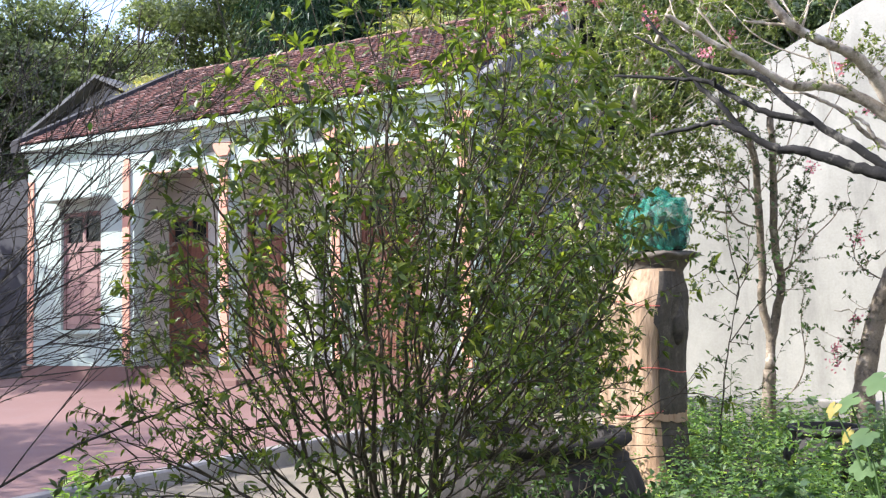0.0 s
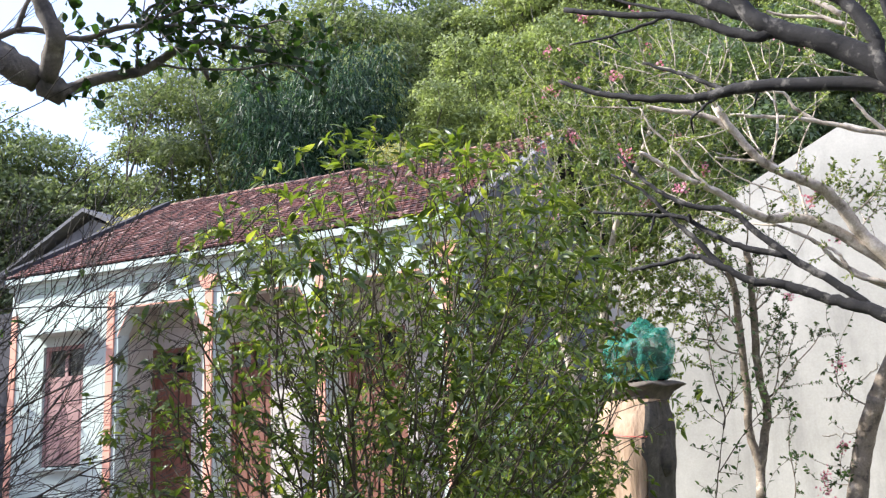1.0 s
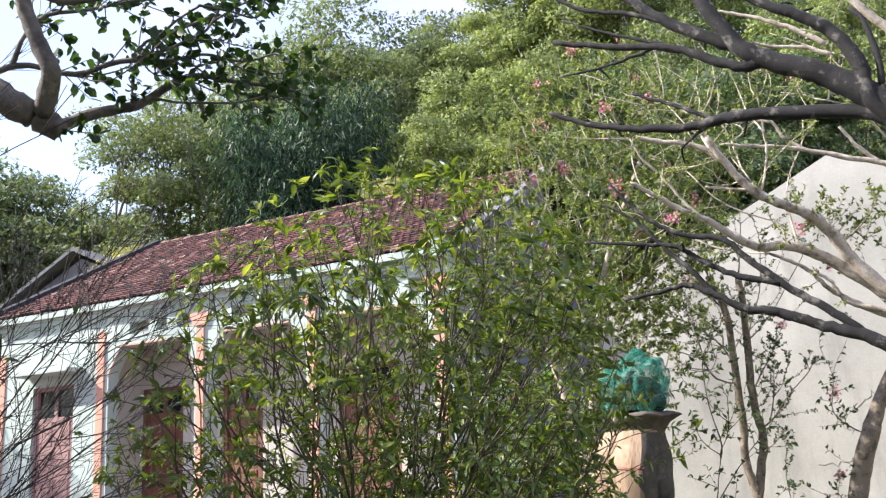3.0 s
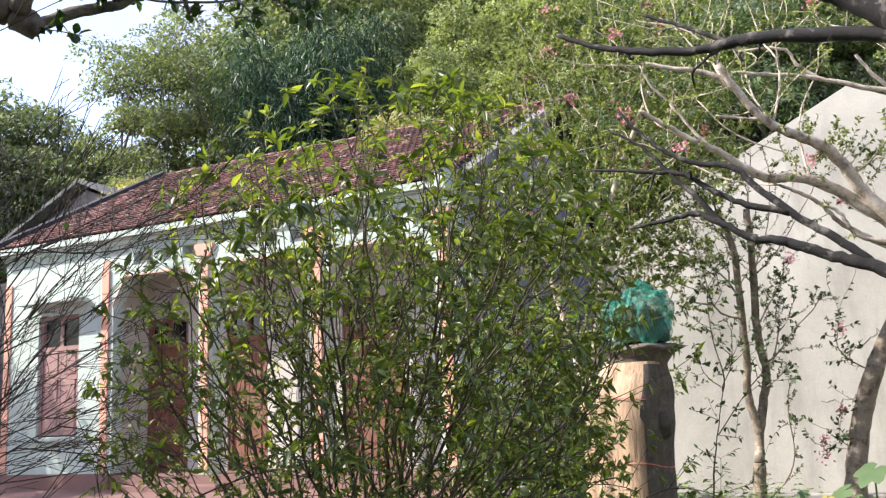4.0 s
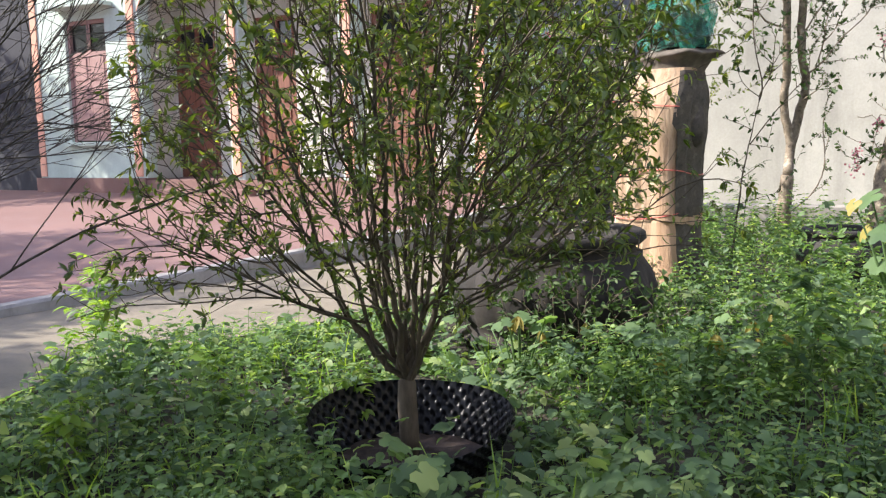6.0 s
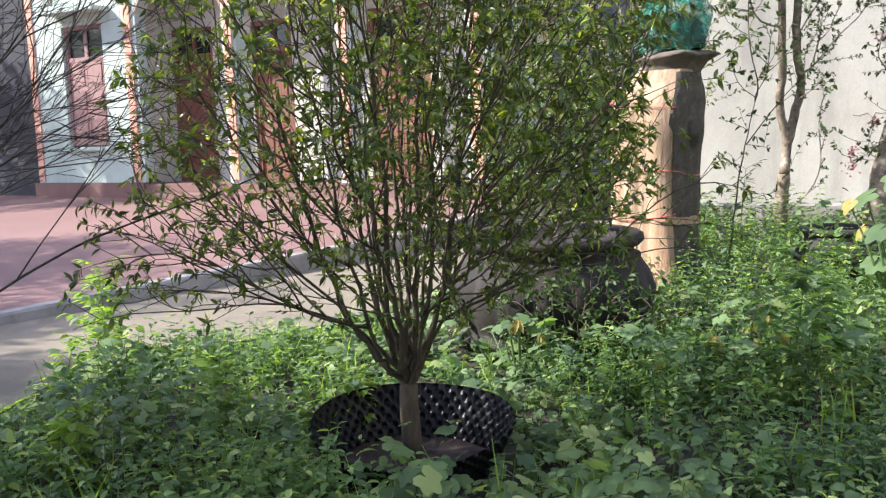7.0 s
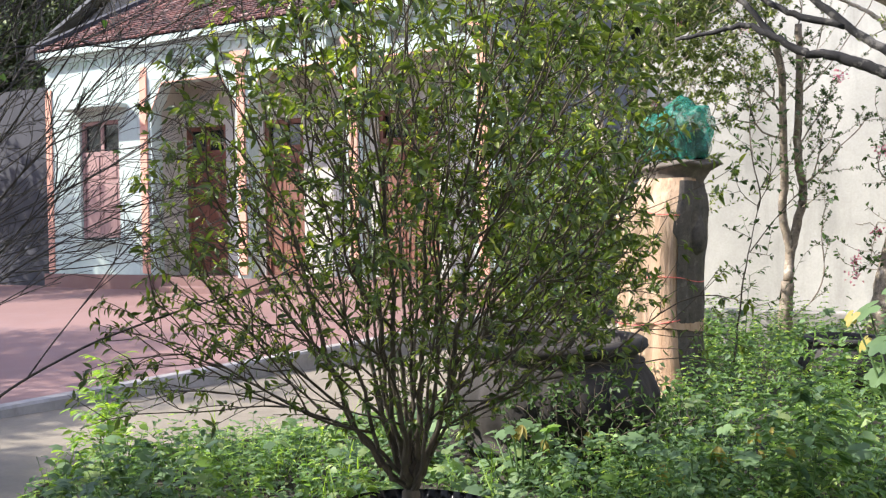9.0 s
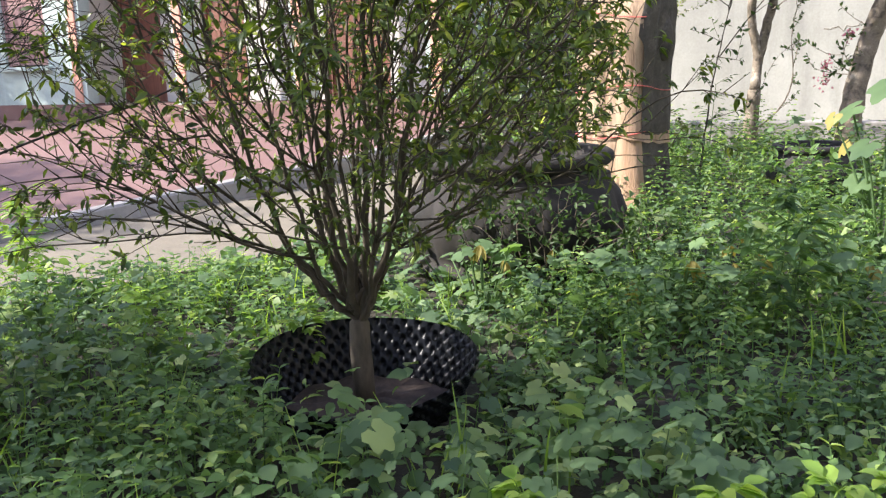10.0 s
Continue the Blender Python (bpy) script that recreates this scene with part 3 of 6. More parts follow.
# beam with vents over the arches
vents = []
for i in range(3):
    vents += [(C[i] + 0.56, C[i] + 0.94, 3.67, 3.86), (C[i] + 1.10, C[i] + 1.30, 3.67, 3.86), (C[i] + 1.52, C[i] + 1.80, 3.67, 3.86)]
hpart("arcade_beam", holed(bmesh.new(), C[0] - 0.148, C[3] + 0.15, FRONT, FRONT + 0.22, 3.57, 4.0, vents), M_WHITE, "pale green white beam pierced by small vents")
for a, b, c, d in vents:
    hpart("vent_slab", boxes((a, b, FRONT + 0.09, FRONT + 0.10, c, c + 0.07), (a, b, FRONT + 0.16, FRONT + 0.17, c + 0.1, d)), M_INNER)

for i, x in enumerate(C):
    wide = 0.15 if i in (0, 3) else 0.125
    p = hpart("pillar", boxes((x - wide, x + wide, FRONT + 0.002, FRONT + 0.218, FLOOR - 0.03, 3.57), bevel=0.006), M_WHITE, "white pillar with a peach stripe")
    stripe = hpart("stripe", boxes((x - 0.068, x + 0.068, FRONT - 0.012, FRONT + 0.001, FLOOR + 0.02, 3.78 if i == 0 else 3.60)), M_PEACH, "raised peach stripe of blocks")
    for k in range(8):
        z = FLOOR + 0.025 + k * 0.385
        hpart("block", boxes((x - 0.074, x + 0.074, FRONT - 0.03, FRONT - 0.0125, z, min(z + 0.37, 3.79 if i == 0 else 3.60)), bevel=0.007), M_PEACH, parent=stripe)
    if i:
        bm = prism(bmesh.new(), [(x - 0.10, 3.64), (x + 0.10, 3.64), (x + 0.17, 3.78), (x + 0.17, 3.83), (x - 0.17, 3.83), (x - 0.17, 3.78)], "y", FRONT - 0.05, FRONT + 0.001)
        hpart("pillar_cap", bm, M_PEACH, "flared peach pillar capital")
# slanting heads of the arches
for i in range(3):
    a, b = C[i] + 0.13, C[i + 1] - 0.13
    mid = (a + b) / 2
    for s in ([(a, 3.06), (a, 3.569), (mid - 0.001, 3.569), (mid - 0.001, 3.50), (a + 0.26, 3.50)], [(b, 3.06), (b - 0.26, 3.50), (mid + 0.001, 3.50), (mid + 0.001, 3.569), (b, 3.569)]):
        hpart("arch_spandrel", prism(bmesh.new(), s, "y", FRONT + 0.004, FRONT + 0.216), M_WHITE)
    bm = bmesh.new()
    line = [(a, 3.06), (a + 0.26, 3.50), (b - 0.26, 3.50), (b, 3.06)]
    for (p, q), (r, s) in zip(line, line[1:]):
        prism(bm, [(p, q), (r, s), (r, s + 0.024), (p, q + 0.024)], "y", FRONT - 0.008, FRONT + 0.003)
    hpart("arch_trim", bm, M_PEACH, "thin peach moulding")

# window of the end room
wx0, wx1, wz0, wz1 = WIN
win = hpart("window", boxes((wx0, wx0 + 0.06, FRONT + 0.05, FRONT + 0.13, wz0, wz1), (wx1 - 0.06, wx1, FRONT + 0.05, FRONT + 0.13, wz0, wz1), (wx0 + 0.061, wx1 - 0.061, FRONT + 0.05, FRONT + 0.13, wz1 - 0.06, wz1),
                           (wx0 + 0.061, wx1 - 0.061, FRONT + 0.05, FRONT + 0.13, 2.46, 2.53)), M_SHUTTER, "faded red shuttered window with a barred fanlight")
mid = (wx0 + wx1) / 2
for a, b in ((wx0 + 0.063, mid - 0.004), (mid + 0.004, wx1 - 0.063)):
    bm = boxes((a, b, FRONT + 0.065, FRONT + 0.10, wz0 + 0.02, 2.455))
    for k in range(3):
        z = wz0 + 0.09 + k * 0.44
        box(bm, a + 0.06, b - 0.06, FRONT + 0.052, FRONT + 0.064, z, z + 0.36, 0.006)
    hpart("shutter", bm, M_SHUTTER, parent=win)
hpart("fanlight", boxes((wx0 + 0.063, wx1 - 0.063, FRONT + 0.10, FRONT + 0.106, 2.532, wz1 - 0.062)), M_GLASS, parent=win)
for k in range(1):
    x = mid - 0.035
    hpart("window_bar", boxes((x, x + 0.07, FRONT + 0.07, FRONT + 0.088, 2.532, wz1 - 0.062)), M_SHUTTER, parent=win)
hpart("window_canopy", boxes((wx0 - 0.12, wx1 + 0.2, FRONT - 0.34, FRONT - 0.001, 3.18, 3.25), bevel=0.012), M_WHITE, "small cement canopy over the window")
hpart("window_sill", boxes((wx0 - 0.08, wx1 + 0.08, FRONT - 0.09, FRONT + 0.05, wz0 - 0.065, wz0 - 0.002), bevel=0.01), M_WHITE)
hpart("corner_stripe", boxes((LEFT + 0.02, LEFT + 0.16, FRONT - 0.024, FRONT - 0.001, FLOOR + 0.02, 3.60), bevel=0.006), M_PEACH, "raised peach stripe")


def house_door(x0, x1, top, transom):
    d = hpart("door", boxes((x0, x0 + 0.07, PORCH + 0.03, PORCH + 0.15, FLOOR - 0.03, top), (x1 - 0.07, x1, PORCH + 0.03, PORCH + 0.15, FLOOR - 0.03, top), (x0 + 0.071, x1 - 0.071, PORCH + 0.03, PORCH + 0.15, top - 0.07, top),
                            (x0 + 0.071, x1 - 0.071, PORCH + 0.03, PORCH + 0.15, transom - 0.07, transom)), M_DOOR, "brown wooden double door with a glazed transom")
    m = (x0 + x1) / 2
    for a, b in ((x0 + 0.073, m - 0.004), (m + 0.004, x1 - 0.073)):
        bm = boxes((a, b, PORCH + 0.06, PORCH + 0.10, FLOOR - 0.025, transom - 0.073))
        for z0, z1 in ((FLOOR + 0.1, FLOOR + 0.75), (FLOOR + 0.85, FLOOR + 1.0), (FLOOR + 1.1, transom - 0.2)):
            box(bm, a + 0.08, b - 0.08, PORCH + 0.045, PORCH + 0.0595, z0, z1, 0.008)
        hpart("door_leaf", bm, M_DOOR, parent=d)
        hpart("pane", boxes((a, b, PORCH + 0.09, PORCH + 0.096, transom + 0.002, top - 0.072)), M_GLASS, parent=d)
    hpart("mullion", boxes((m - 0.03, m + 0.03, PORCH + 0.05, PORCH + 0.12, transom + 0.001, top - 0.071)), M_DOOR, parent=d)


for a, b, _, t in holes:
    house_door(a, b, t, t - 0.40)

# gable end towards the garden
poly = [(FRONT + 0.221, COURT), (BACK, COURT), (BACK, 4.0), (RIDGE_Y, RIDGE_Z - 0.10), (FRONT + 0.221, RIDGE_Z - 0.10 - (RIDGE_Y - FRONT - 0.221) * (RIDGE_Z - EAVE_Z) / (RIDGE_Y - EAVE_Y))]
hpart("gable_wall", prism(bmesh.new(), poly, "x", RIGHT - 0.2, RIGHT), M_GREYWALL, "weathered grey cement gable")
hpart("far_gable", prism(bmesh.new(), [(FRONT + 0.222, 4.001), (BACK, 4.001), (RIDGE_Y, RIDGE_Z - 0.10)], "x", LEFT, LEFT + 0.2), M_GREYWALL)
# side window with whitewashed reveal on the gable
sw = hpart("side_window", boxes((RIGHT + 0.001, RIGHT + 0.05, 11.45, 12.5, 1.15, 2.55)), M_WHITE, "whitewashed panel in the grey gable")
hpart("side_frame", boxes((RIGHT + 0.001, RIGHT + 0.07, 12.501, 12.62, 1.0, 2.7)), M_DOOR, "brown timber edge")
# cornice and gutter line under the eaves
hpart("cornice", boxes((LEFT - 0.05, RIGHT + 0.02, FRONT - 0.05, FRONT + 0.221, 4.001, 4.07), (LEFT - 0.05, RIGHT + 0.02, FRONT - 0.10, FRONT + 0.1, 4.071, 4.132), bevel=0.008), M_WHITE, "stepped white cornice")
n_dent = 42
for k in range(n_dent):
    x = LEFT + 0.15 + k * (RIGHT - LEFT - 0.3) / n_dent
    bm = prism(bmesh.new(), [(x, 3.998), (x + 0.105, 3.998), (x + 0.105, 3.93), (x + 0.052, 3.885), (x, 3.93)], "y", FRONT - 0.03, FRONT - 0.001)
    hpart("dentil", bm, M_SAGE)
# pier that rises through the eave at the corner
hpart("corner_pier", boxes((RIGHT - 0.075, RIGHT + 0.075, FRONT - 0.36, FRONT - 0.101, 4.0, 4.275), bevel=0.008), M_WHITE, "white corner pier with a pink cap")
hpart("pier_cap", boxes((RIGHT - 0.115, RIGHT + 0.10, FRONT - 0.40, FRONT - 0.06, 4.276, 4.33), bevel=0.012), M_RIDGE)

# roof
SL = Vector((0, RIDGE_Y - EAVE_Y, RIDGE_Z - EAVE_Z))
SLEN = SL.length
PITCH = math.atan2(SL.z, SL.y)
bm = bmesh.new()
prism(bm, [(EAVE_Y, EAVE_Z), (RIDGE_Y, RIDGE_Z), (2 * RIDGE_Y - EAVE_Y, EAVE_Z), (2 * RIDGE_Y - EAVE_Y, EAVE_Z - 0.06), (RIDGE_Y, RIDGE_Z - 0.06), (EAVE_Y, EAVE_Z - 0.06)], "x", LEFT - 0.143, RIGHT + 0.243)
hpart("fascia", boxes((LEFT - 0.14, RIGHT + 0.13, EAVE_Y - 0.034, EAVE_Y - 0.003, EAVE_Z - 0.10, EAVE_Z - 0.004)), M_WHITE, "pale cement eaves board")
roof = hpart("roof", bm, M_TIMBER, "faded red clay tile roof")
rngr = np.random.default_rng(7)
for k in range(28):
    V, F = [], []
    x = LEFT - 0.02 + k * 0.315
    z = RIDGE_Z + 0.005 + rngr.uniform(-0.008, 0.008)
    tube(V, F, [(x, RIDGE_Y, z), (x + 0.15, RIDGE_Y, z + 0.006), (x + 0.31, RIDGE_Y, z)], [0.060, 0.064, 0.075], 10)
    link_mesh("ridge_cap", mesh_from("ridge_cap", V, F), M_RIDGE, roof)
# rakes: a mortar verge on the garden side, a dark board on the far side
for nm, x0, x1, mat in (("verge", RIGHT + 0.14, RIGHT + 0.31, M_GREYWALL), ("rake_parapet", LEFT - 0.205, LEFT - 0.02, M_TIMBER)):
    up = 0.055 if nm == "verge" else 0.13
    pr = [(EAVE_Y - 0.06, EAVE_Z - 0.10), (RIDGE_Y, RIDGE_Z - 0.10), (RIDGE_Y, RIDGE_Z + up), (EAVE_Y - 0.06, EAVE_Z + up - 0.03)]
    hpart(nm, prism(bmesh.new(), pr, "x", x0, x1), mat, "grey mortar verge" if nm == "verge" else "dark raised parapet of the far gable")

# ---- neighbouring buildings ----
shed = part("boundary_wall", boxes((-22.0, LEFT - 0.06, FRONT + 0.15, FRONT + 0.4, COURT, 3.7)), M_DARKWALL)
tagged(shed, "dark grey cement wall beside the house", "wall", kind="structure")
nb = empty("neighbour_house", (-16.9, 15.5, 0), "grey neighbouring house with a fibre-cement gable roof", "house")
NB = Matrix.Translation((16.9, -15.5, 0))
for nm, bm, mat in (("wall", prism(bmesh.new(), [(-19.3, 0.0), (-14.6, 0.0), (-14.6, 5.7), (-16.9, 6.75), (-19.3, 5.7)], "y", 15.5, 20.0), M_GREYWALL),
                    ("roof", prism(bmesh.new(), [(-19.8, 5.55), (-16.9, 6.88), (-14.1, 5.6), (-14.1, 5.68), (-16.9, 6.97), (-19.8, 5.63)], "y", 15.2, 20.3), M_SHEET)):
    ob = part(nm, bm, mat, nb)
    ob.matrix_parent_inverse = NB


# ---- garden wall ----
def garden_wall():
    x0, y0 = -2.57, 11.4
    bm = prism(bmesh.new(), [(x0 - 0.75, -0.1), (x0 + 5.05, -0.1), (x0 + 5.25, 3.30), (x0 + 2.25, 4.77), (x0 - 0.75, 3.28)], "y", y0, y0 + 0.25)
    ob = part("garden_wall", bm, M_GARDENWALL)
    tagged(ob, "pale rendered gable wall with faint cracks and stains", "wall", kind="structure")
    rng = np.random.default_rng(17)
    for a, b in (((-0.75, 1.62), (-0.25, 1.95)), ((-0.95, 1.18), (-0.45, 1.25)), ((0.3, 2.2), (0.75, 2.75))):
        V, F = [], []
        n = 14
        pts = [(a[0] + (b[0] - a[0]) * k / n + rng.normal(0, 0.012), y0 - 0.001, a[1] + (b[1] - a[1]) * k / n + rng.normal(0, 0.02)) for k in range(n + 1)]
        tube(V, F, pts, [0.004] * (n + 1), 4)
        tagged(link_mesh("wall_crack", mesh_from("wall_crack", V, F), M_CONCRETE), "fine dark crack in the pale render", "crack", kind="structure")
    ob = part("ledge", boxes((x0 + 0.2, x0 + 5.0, y0 - 1.9, y0 - 1.72, -0.05, 0.36), bevel=0.015), M_KERB)
    tagged(ob, "low grey cement planter ledge before the wall", "ledge", kind="structure")


garden_wall()


# plain unseen walls added behind the camera to block sky and bounce light
for nm, row, lab in (("rear_wall", (-0.6, 6.4, -3.25, -3.0, -0.1, 5.6), "tall plain unseen pale wall added behind to shape the light"), ("side_wall", (6.15, 6.4, -3.0, 11.4, -0.1, 5.6), "tall plain unseen pale wall added alongside to bounce light")):
    tagged(part(nm, boxes(row), M_GARDENWALL), lab, "wall", kind="structure")
# ---- garden things ----
def stump():
    at = (-1.88, 6.76, 0.0)
    th = empty("tree_stump", at, "tall weathered tree stump with pale folds, tied with red twine", "stump")

    def fold(a, z):
        n = noise.noise((math.cos(a) * 1.4, math.sin(a) * 1.4, z * 0.8)) * 0.24
        q = a + math.radians(104 + 5 * math.sin(z * 2.5))
        square = 0.86 / (abs(math.cos(q)) ** 6 + abs(math.sin(q)) ** 6) ** (1 / 6)
        return square * (1 + n * 0.35 + 0.022 * math.sin(9 * a + 1.3 * z) + 0.018 * math.sin(17 * a - z))

    prof = [(r * 1.13, z) for r, z in ((0.30, -0.05), (0.285, 0.05), (0.265, 0.2), (0.248, 0.4), (0.238, 0.62), (0.24, 0.64), (0.236, 0.8), (0.245, 0.98), (0.268, 1.18), (0.265, 1.30), (0.24, 1.40), (0.205, 1.48), (0.185, 1.54))]

    def lean(bm):
        for v in bm.verts:
            v.co += Vector((0.97, 0.25, 0)) * 0.07 * max(0.0, (v.co.z - 1.2) / 0.3)
        return bm

    part("trunk", lean(lathe(prof, 72, fold)), M_STUMP, th, smooth=True)

    def lip(a, z):
        n = 0.30 * noise.noise((math.cos(a) * 1.1 + 5, math.sin(a) * 1.1, 2.0)) + 0.10 * noise.noise((math.cos(a) * 4, math.sin(a) * 4, 7.0))
        return 0.92 + n + 0.30 * max(0.0, math.cos(a - 0.35)) ** 4

    top = lathe([(0.175, 1.47), (0.185, 1.53), (0.205, 1.58), (0.25, 1.615), (0.268, 1.628), (0.25, 1.64), (0.20, 1.66), (0.12, 1.67), (0.01, 1.672)], 64, lip)
    for v in top.verts:
        v.co.z += 0.03 * noise.noise((v.co.x * 7, v.co.y * 7, 1.0)) + 0.06 * v.co.x
    part("flared_top", lean(top), M_STUMPTOP, th, "flared grey top", smooth=True)
    rng = np.random.default_rng(3)
    for z, r in ((0.52, 0.300), (0.82, 0.302), (1.30, 0.315)):
        V, F = [], []
        pts = []
        for k in range(49):
            a = 2 * math.pi * k / 48
            s = r * fold(a, z) * 0.985
            pts.append((s * math.cos(a), s * math.sin(a), z + 0.025 * math.sin(2 * a + z * 5)))
        tube(V, F, pts, [0.0042] * 49, 5)
        link_mesh("twine", mesh_from("twine", V, F), M_TWINE, th, "red nylon twine")
    # torn outer layer with a slanting lower edge
    bm = bmesh.new()
    rings = []
    for j in range(14):
        ring = []
        for k in range(72):
            a = 2 * math.pi * k / 72
            low = 0.49 + 0.05 * math.sin(a + 4.45) + 0.025 * noise.noise((3 * math.cos(a), 3 * math.sin(a), 1))
            z = low + (1.26 - low) * j / 13
            base = np.interp(z, [p[1] for p in prof], [p[0] for p in prof])
            r = (base + 0.020 - 0.012 * j / 13) * fold(a, z)
            ring.append(bm.verts.new((r * math.cos(a), r * math.sin(a), z)))
        rings.append(ring)
    for p, q in zip(rings, rings[1:]):
        for k in range(72):
            bm.faces.new((p[k], p[(k + 1) % 72], q[(k + 1) % 72], q[k]))
    part("outer_layer", bm, M_STUMP, th, smooth=True)
    # dark layer over one flank: the stump's shaded side put into colour
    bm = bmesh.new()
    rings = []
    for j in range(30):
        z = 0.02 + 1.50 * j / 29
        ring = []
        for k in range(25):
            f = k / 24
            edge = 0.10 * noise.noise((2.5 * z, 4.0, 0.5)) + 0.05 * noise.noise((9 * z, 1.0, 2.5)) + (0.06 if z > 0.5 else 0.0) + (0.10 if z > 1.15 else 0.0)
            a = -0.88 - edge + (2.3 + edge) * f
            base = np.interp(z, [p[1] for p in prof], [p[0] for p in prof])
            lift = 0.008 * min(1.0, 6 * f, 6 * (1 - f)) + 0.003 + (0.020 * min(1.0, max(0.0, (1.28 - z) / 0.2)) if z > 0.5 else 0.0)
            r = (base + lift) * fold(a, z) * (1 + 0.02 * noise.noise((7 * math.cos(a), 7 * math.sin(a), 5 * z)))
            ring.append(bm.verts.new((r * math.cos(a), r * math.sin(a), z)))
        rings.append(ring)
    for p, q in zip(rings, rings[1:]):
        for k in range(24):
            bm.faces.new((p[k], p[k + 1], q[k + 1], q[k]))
    part("bark", lean(bm), M_STUMPSHADE, th, "dark layer painting the shade on one flank", smooth=True)
    # knob on that flank, in the same painted shade
    bm = bmesh.new()
    bmesh.ops.create_icosphere(bm, subdivisions=3, radius=0.135)
    for v in bm.verts:
        v.co *= 1 + 0.25 * noise.noise(v.co * 9)
        v.co = Vector((v.co.x * 0.8, v.co.y * 0.8, v.co.z * 1.4)) + Vector((0.22, 0.02, 1.16))
    part("burl", bm, M_STUMPSHADE, th, smooth=True)

    net = empty("net_bundle", (at[0] + 0.10, at[1] + 0.04, 1.68), "green shade net bundled on top of the stump", "net")
    bm = bmesh.new()
    bmesh.ops.create_icosphere(bm, subdivisions=6, radius=1.0)
    for v in bm.verts:
        c = v.co.copy()
        box_like = 1 / (abs(c.x) ** 3 + abs(c.y) ** 3 + abs(c.z) ** 3) ** (1 / 3)
        # creases run down from the top, deeper towards the loose hem
        turn = math.atan2(c.y, c.x)
        crease = abs(math.sin(4.5 * turn + 2.2 * c.z + 2.0 * noise.noise(c * 1.3)))
        k = (0.45 + 0.55 * box_like) * (1 + 0.30 * noise.noise(c * 1.6 + Vector((2, 0, 1))) + 0.10 * noise.noise(c * 4.0)) - 0.15 * (1 - crease) ** 2 * (1.1 - 0.5 * c.z)
        hem = 1.0 + 0.22 * max(0.0, -c.z)
        v.co = Vector((c.x * 0.245 * hem, c.y * 0.22 * hem, c.z * 0.22 + 0.165)) * k
        v.co.z = v.co.z * (0.95 + 0.30 * v.co.x) - 0.10 * max(0.0, -c.z - 0.2) * max(0.0, noise.noise((turn * 1.4, 3.0, 0.0)) + 0.1)
        if Vector((v.co.x, v.co.y)).length < 0.2:
            v.co.z = max(v.co.z, 0.004)
    part("net", bm, M_NET, net, smooth=True)
    bm = lathe([(0.15, 0.0), (0.17, 0.06), (0.15, 0.18), (0.08, 0.24), (0.02, 0.25)], 20, lambda a, z: 1 + 0.12 * math.sin(3 * a + 9 * z))
    ob = part("dark_root_ball", bm, M_SOIL, net, "dark root ball under the net", smooth=True)
    ob.location = (0.05, 0.0, 0.0)


def air_pot():
    at = (-1.67, 2.83, 0.0)
    th = empty("air_pot", at, "black dimpled plastic air pot ring in the weeds", "pot")
    nu, nv = 504, 27
    V, F = [], []
    for j in range(nv + 1):
        f = j / nv
        for i in range(nu):
            a = 2 * math.pi * i / nu
            r = 0.262 + 0.085 * f + 0.010 * math.sin(2 * a + 0.4)
            cone = max(0.0, math.sin(42 * a + (math.pi if int(f * 8.999) % 2 else 0))) * abs(math.sin(9 * math.pi * f))
            r += 0.015 * cone
            V.append((r * math.cos(a), r * math.sin(a) * 1.02, -0.04 + 0.20 * f + 0.012 * math.sin(a * 2 + 1) + 0.05 * f * (0.85 * math.sin(a) - 0.5 * math.cos(a))))
    for j in range(nv):
        for i in range(nu):
            k = (i + 1) % nu
            F.append((j * nu + i, j * nu + k, (j + 1) * nu + k, (j + 1) * nu + i))
    link_mesh("dimpled_wall", mesh_from("dimpled_wall", V, F), M_AIRPOT, th)
    bm = bmesh.new()
    n = 40
    rows = []
    for j in range(9):
        r = 0.272 * j / 8
        rows.append([bm.verts.new((r * math.cos(2 * math.pi * i / n), r * math.sin(2 * math.pi * i / n), 0.005 + 0.03 * noise.noise((r * 7 * math.cos(i), r * 7 * math.sin(i), 3)) + 0.02 * (1 - j / 8))) for i in range(n)] if j else [bm.verts.new((0, 0, 0.03))])
    for j in range(8):
        for i in range(n):
            k = (i + 1) % n
            if j == 0:
                bm.faces.new((rows[0][0], rows[1][i], rows[1][k]))
            else:
                bm.faces.new((rows[j][i], rows[j + 1][i], rows[j + 1][k], rows[j][k]))
    part("potting_soil", bm, M_LITTER, th, "brown potting mix with dry litter", smooth=True)


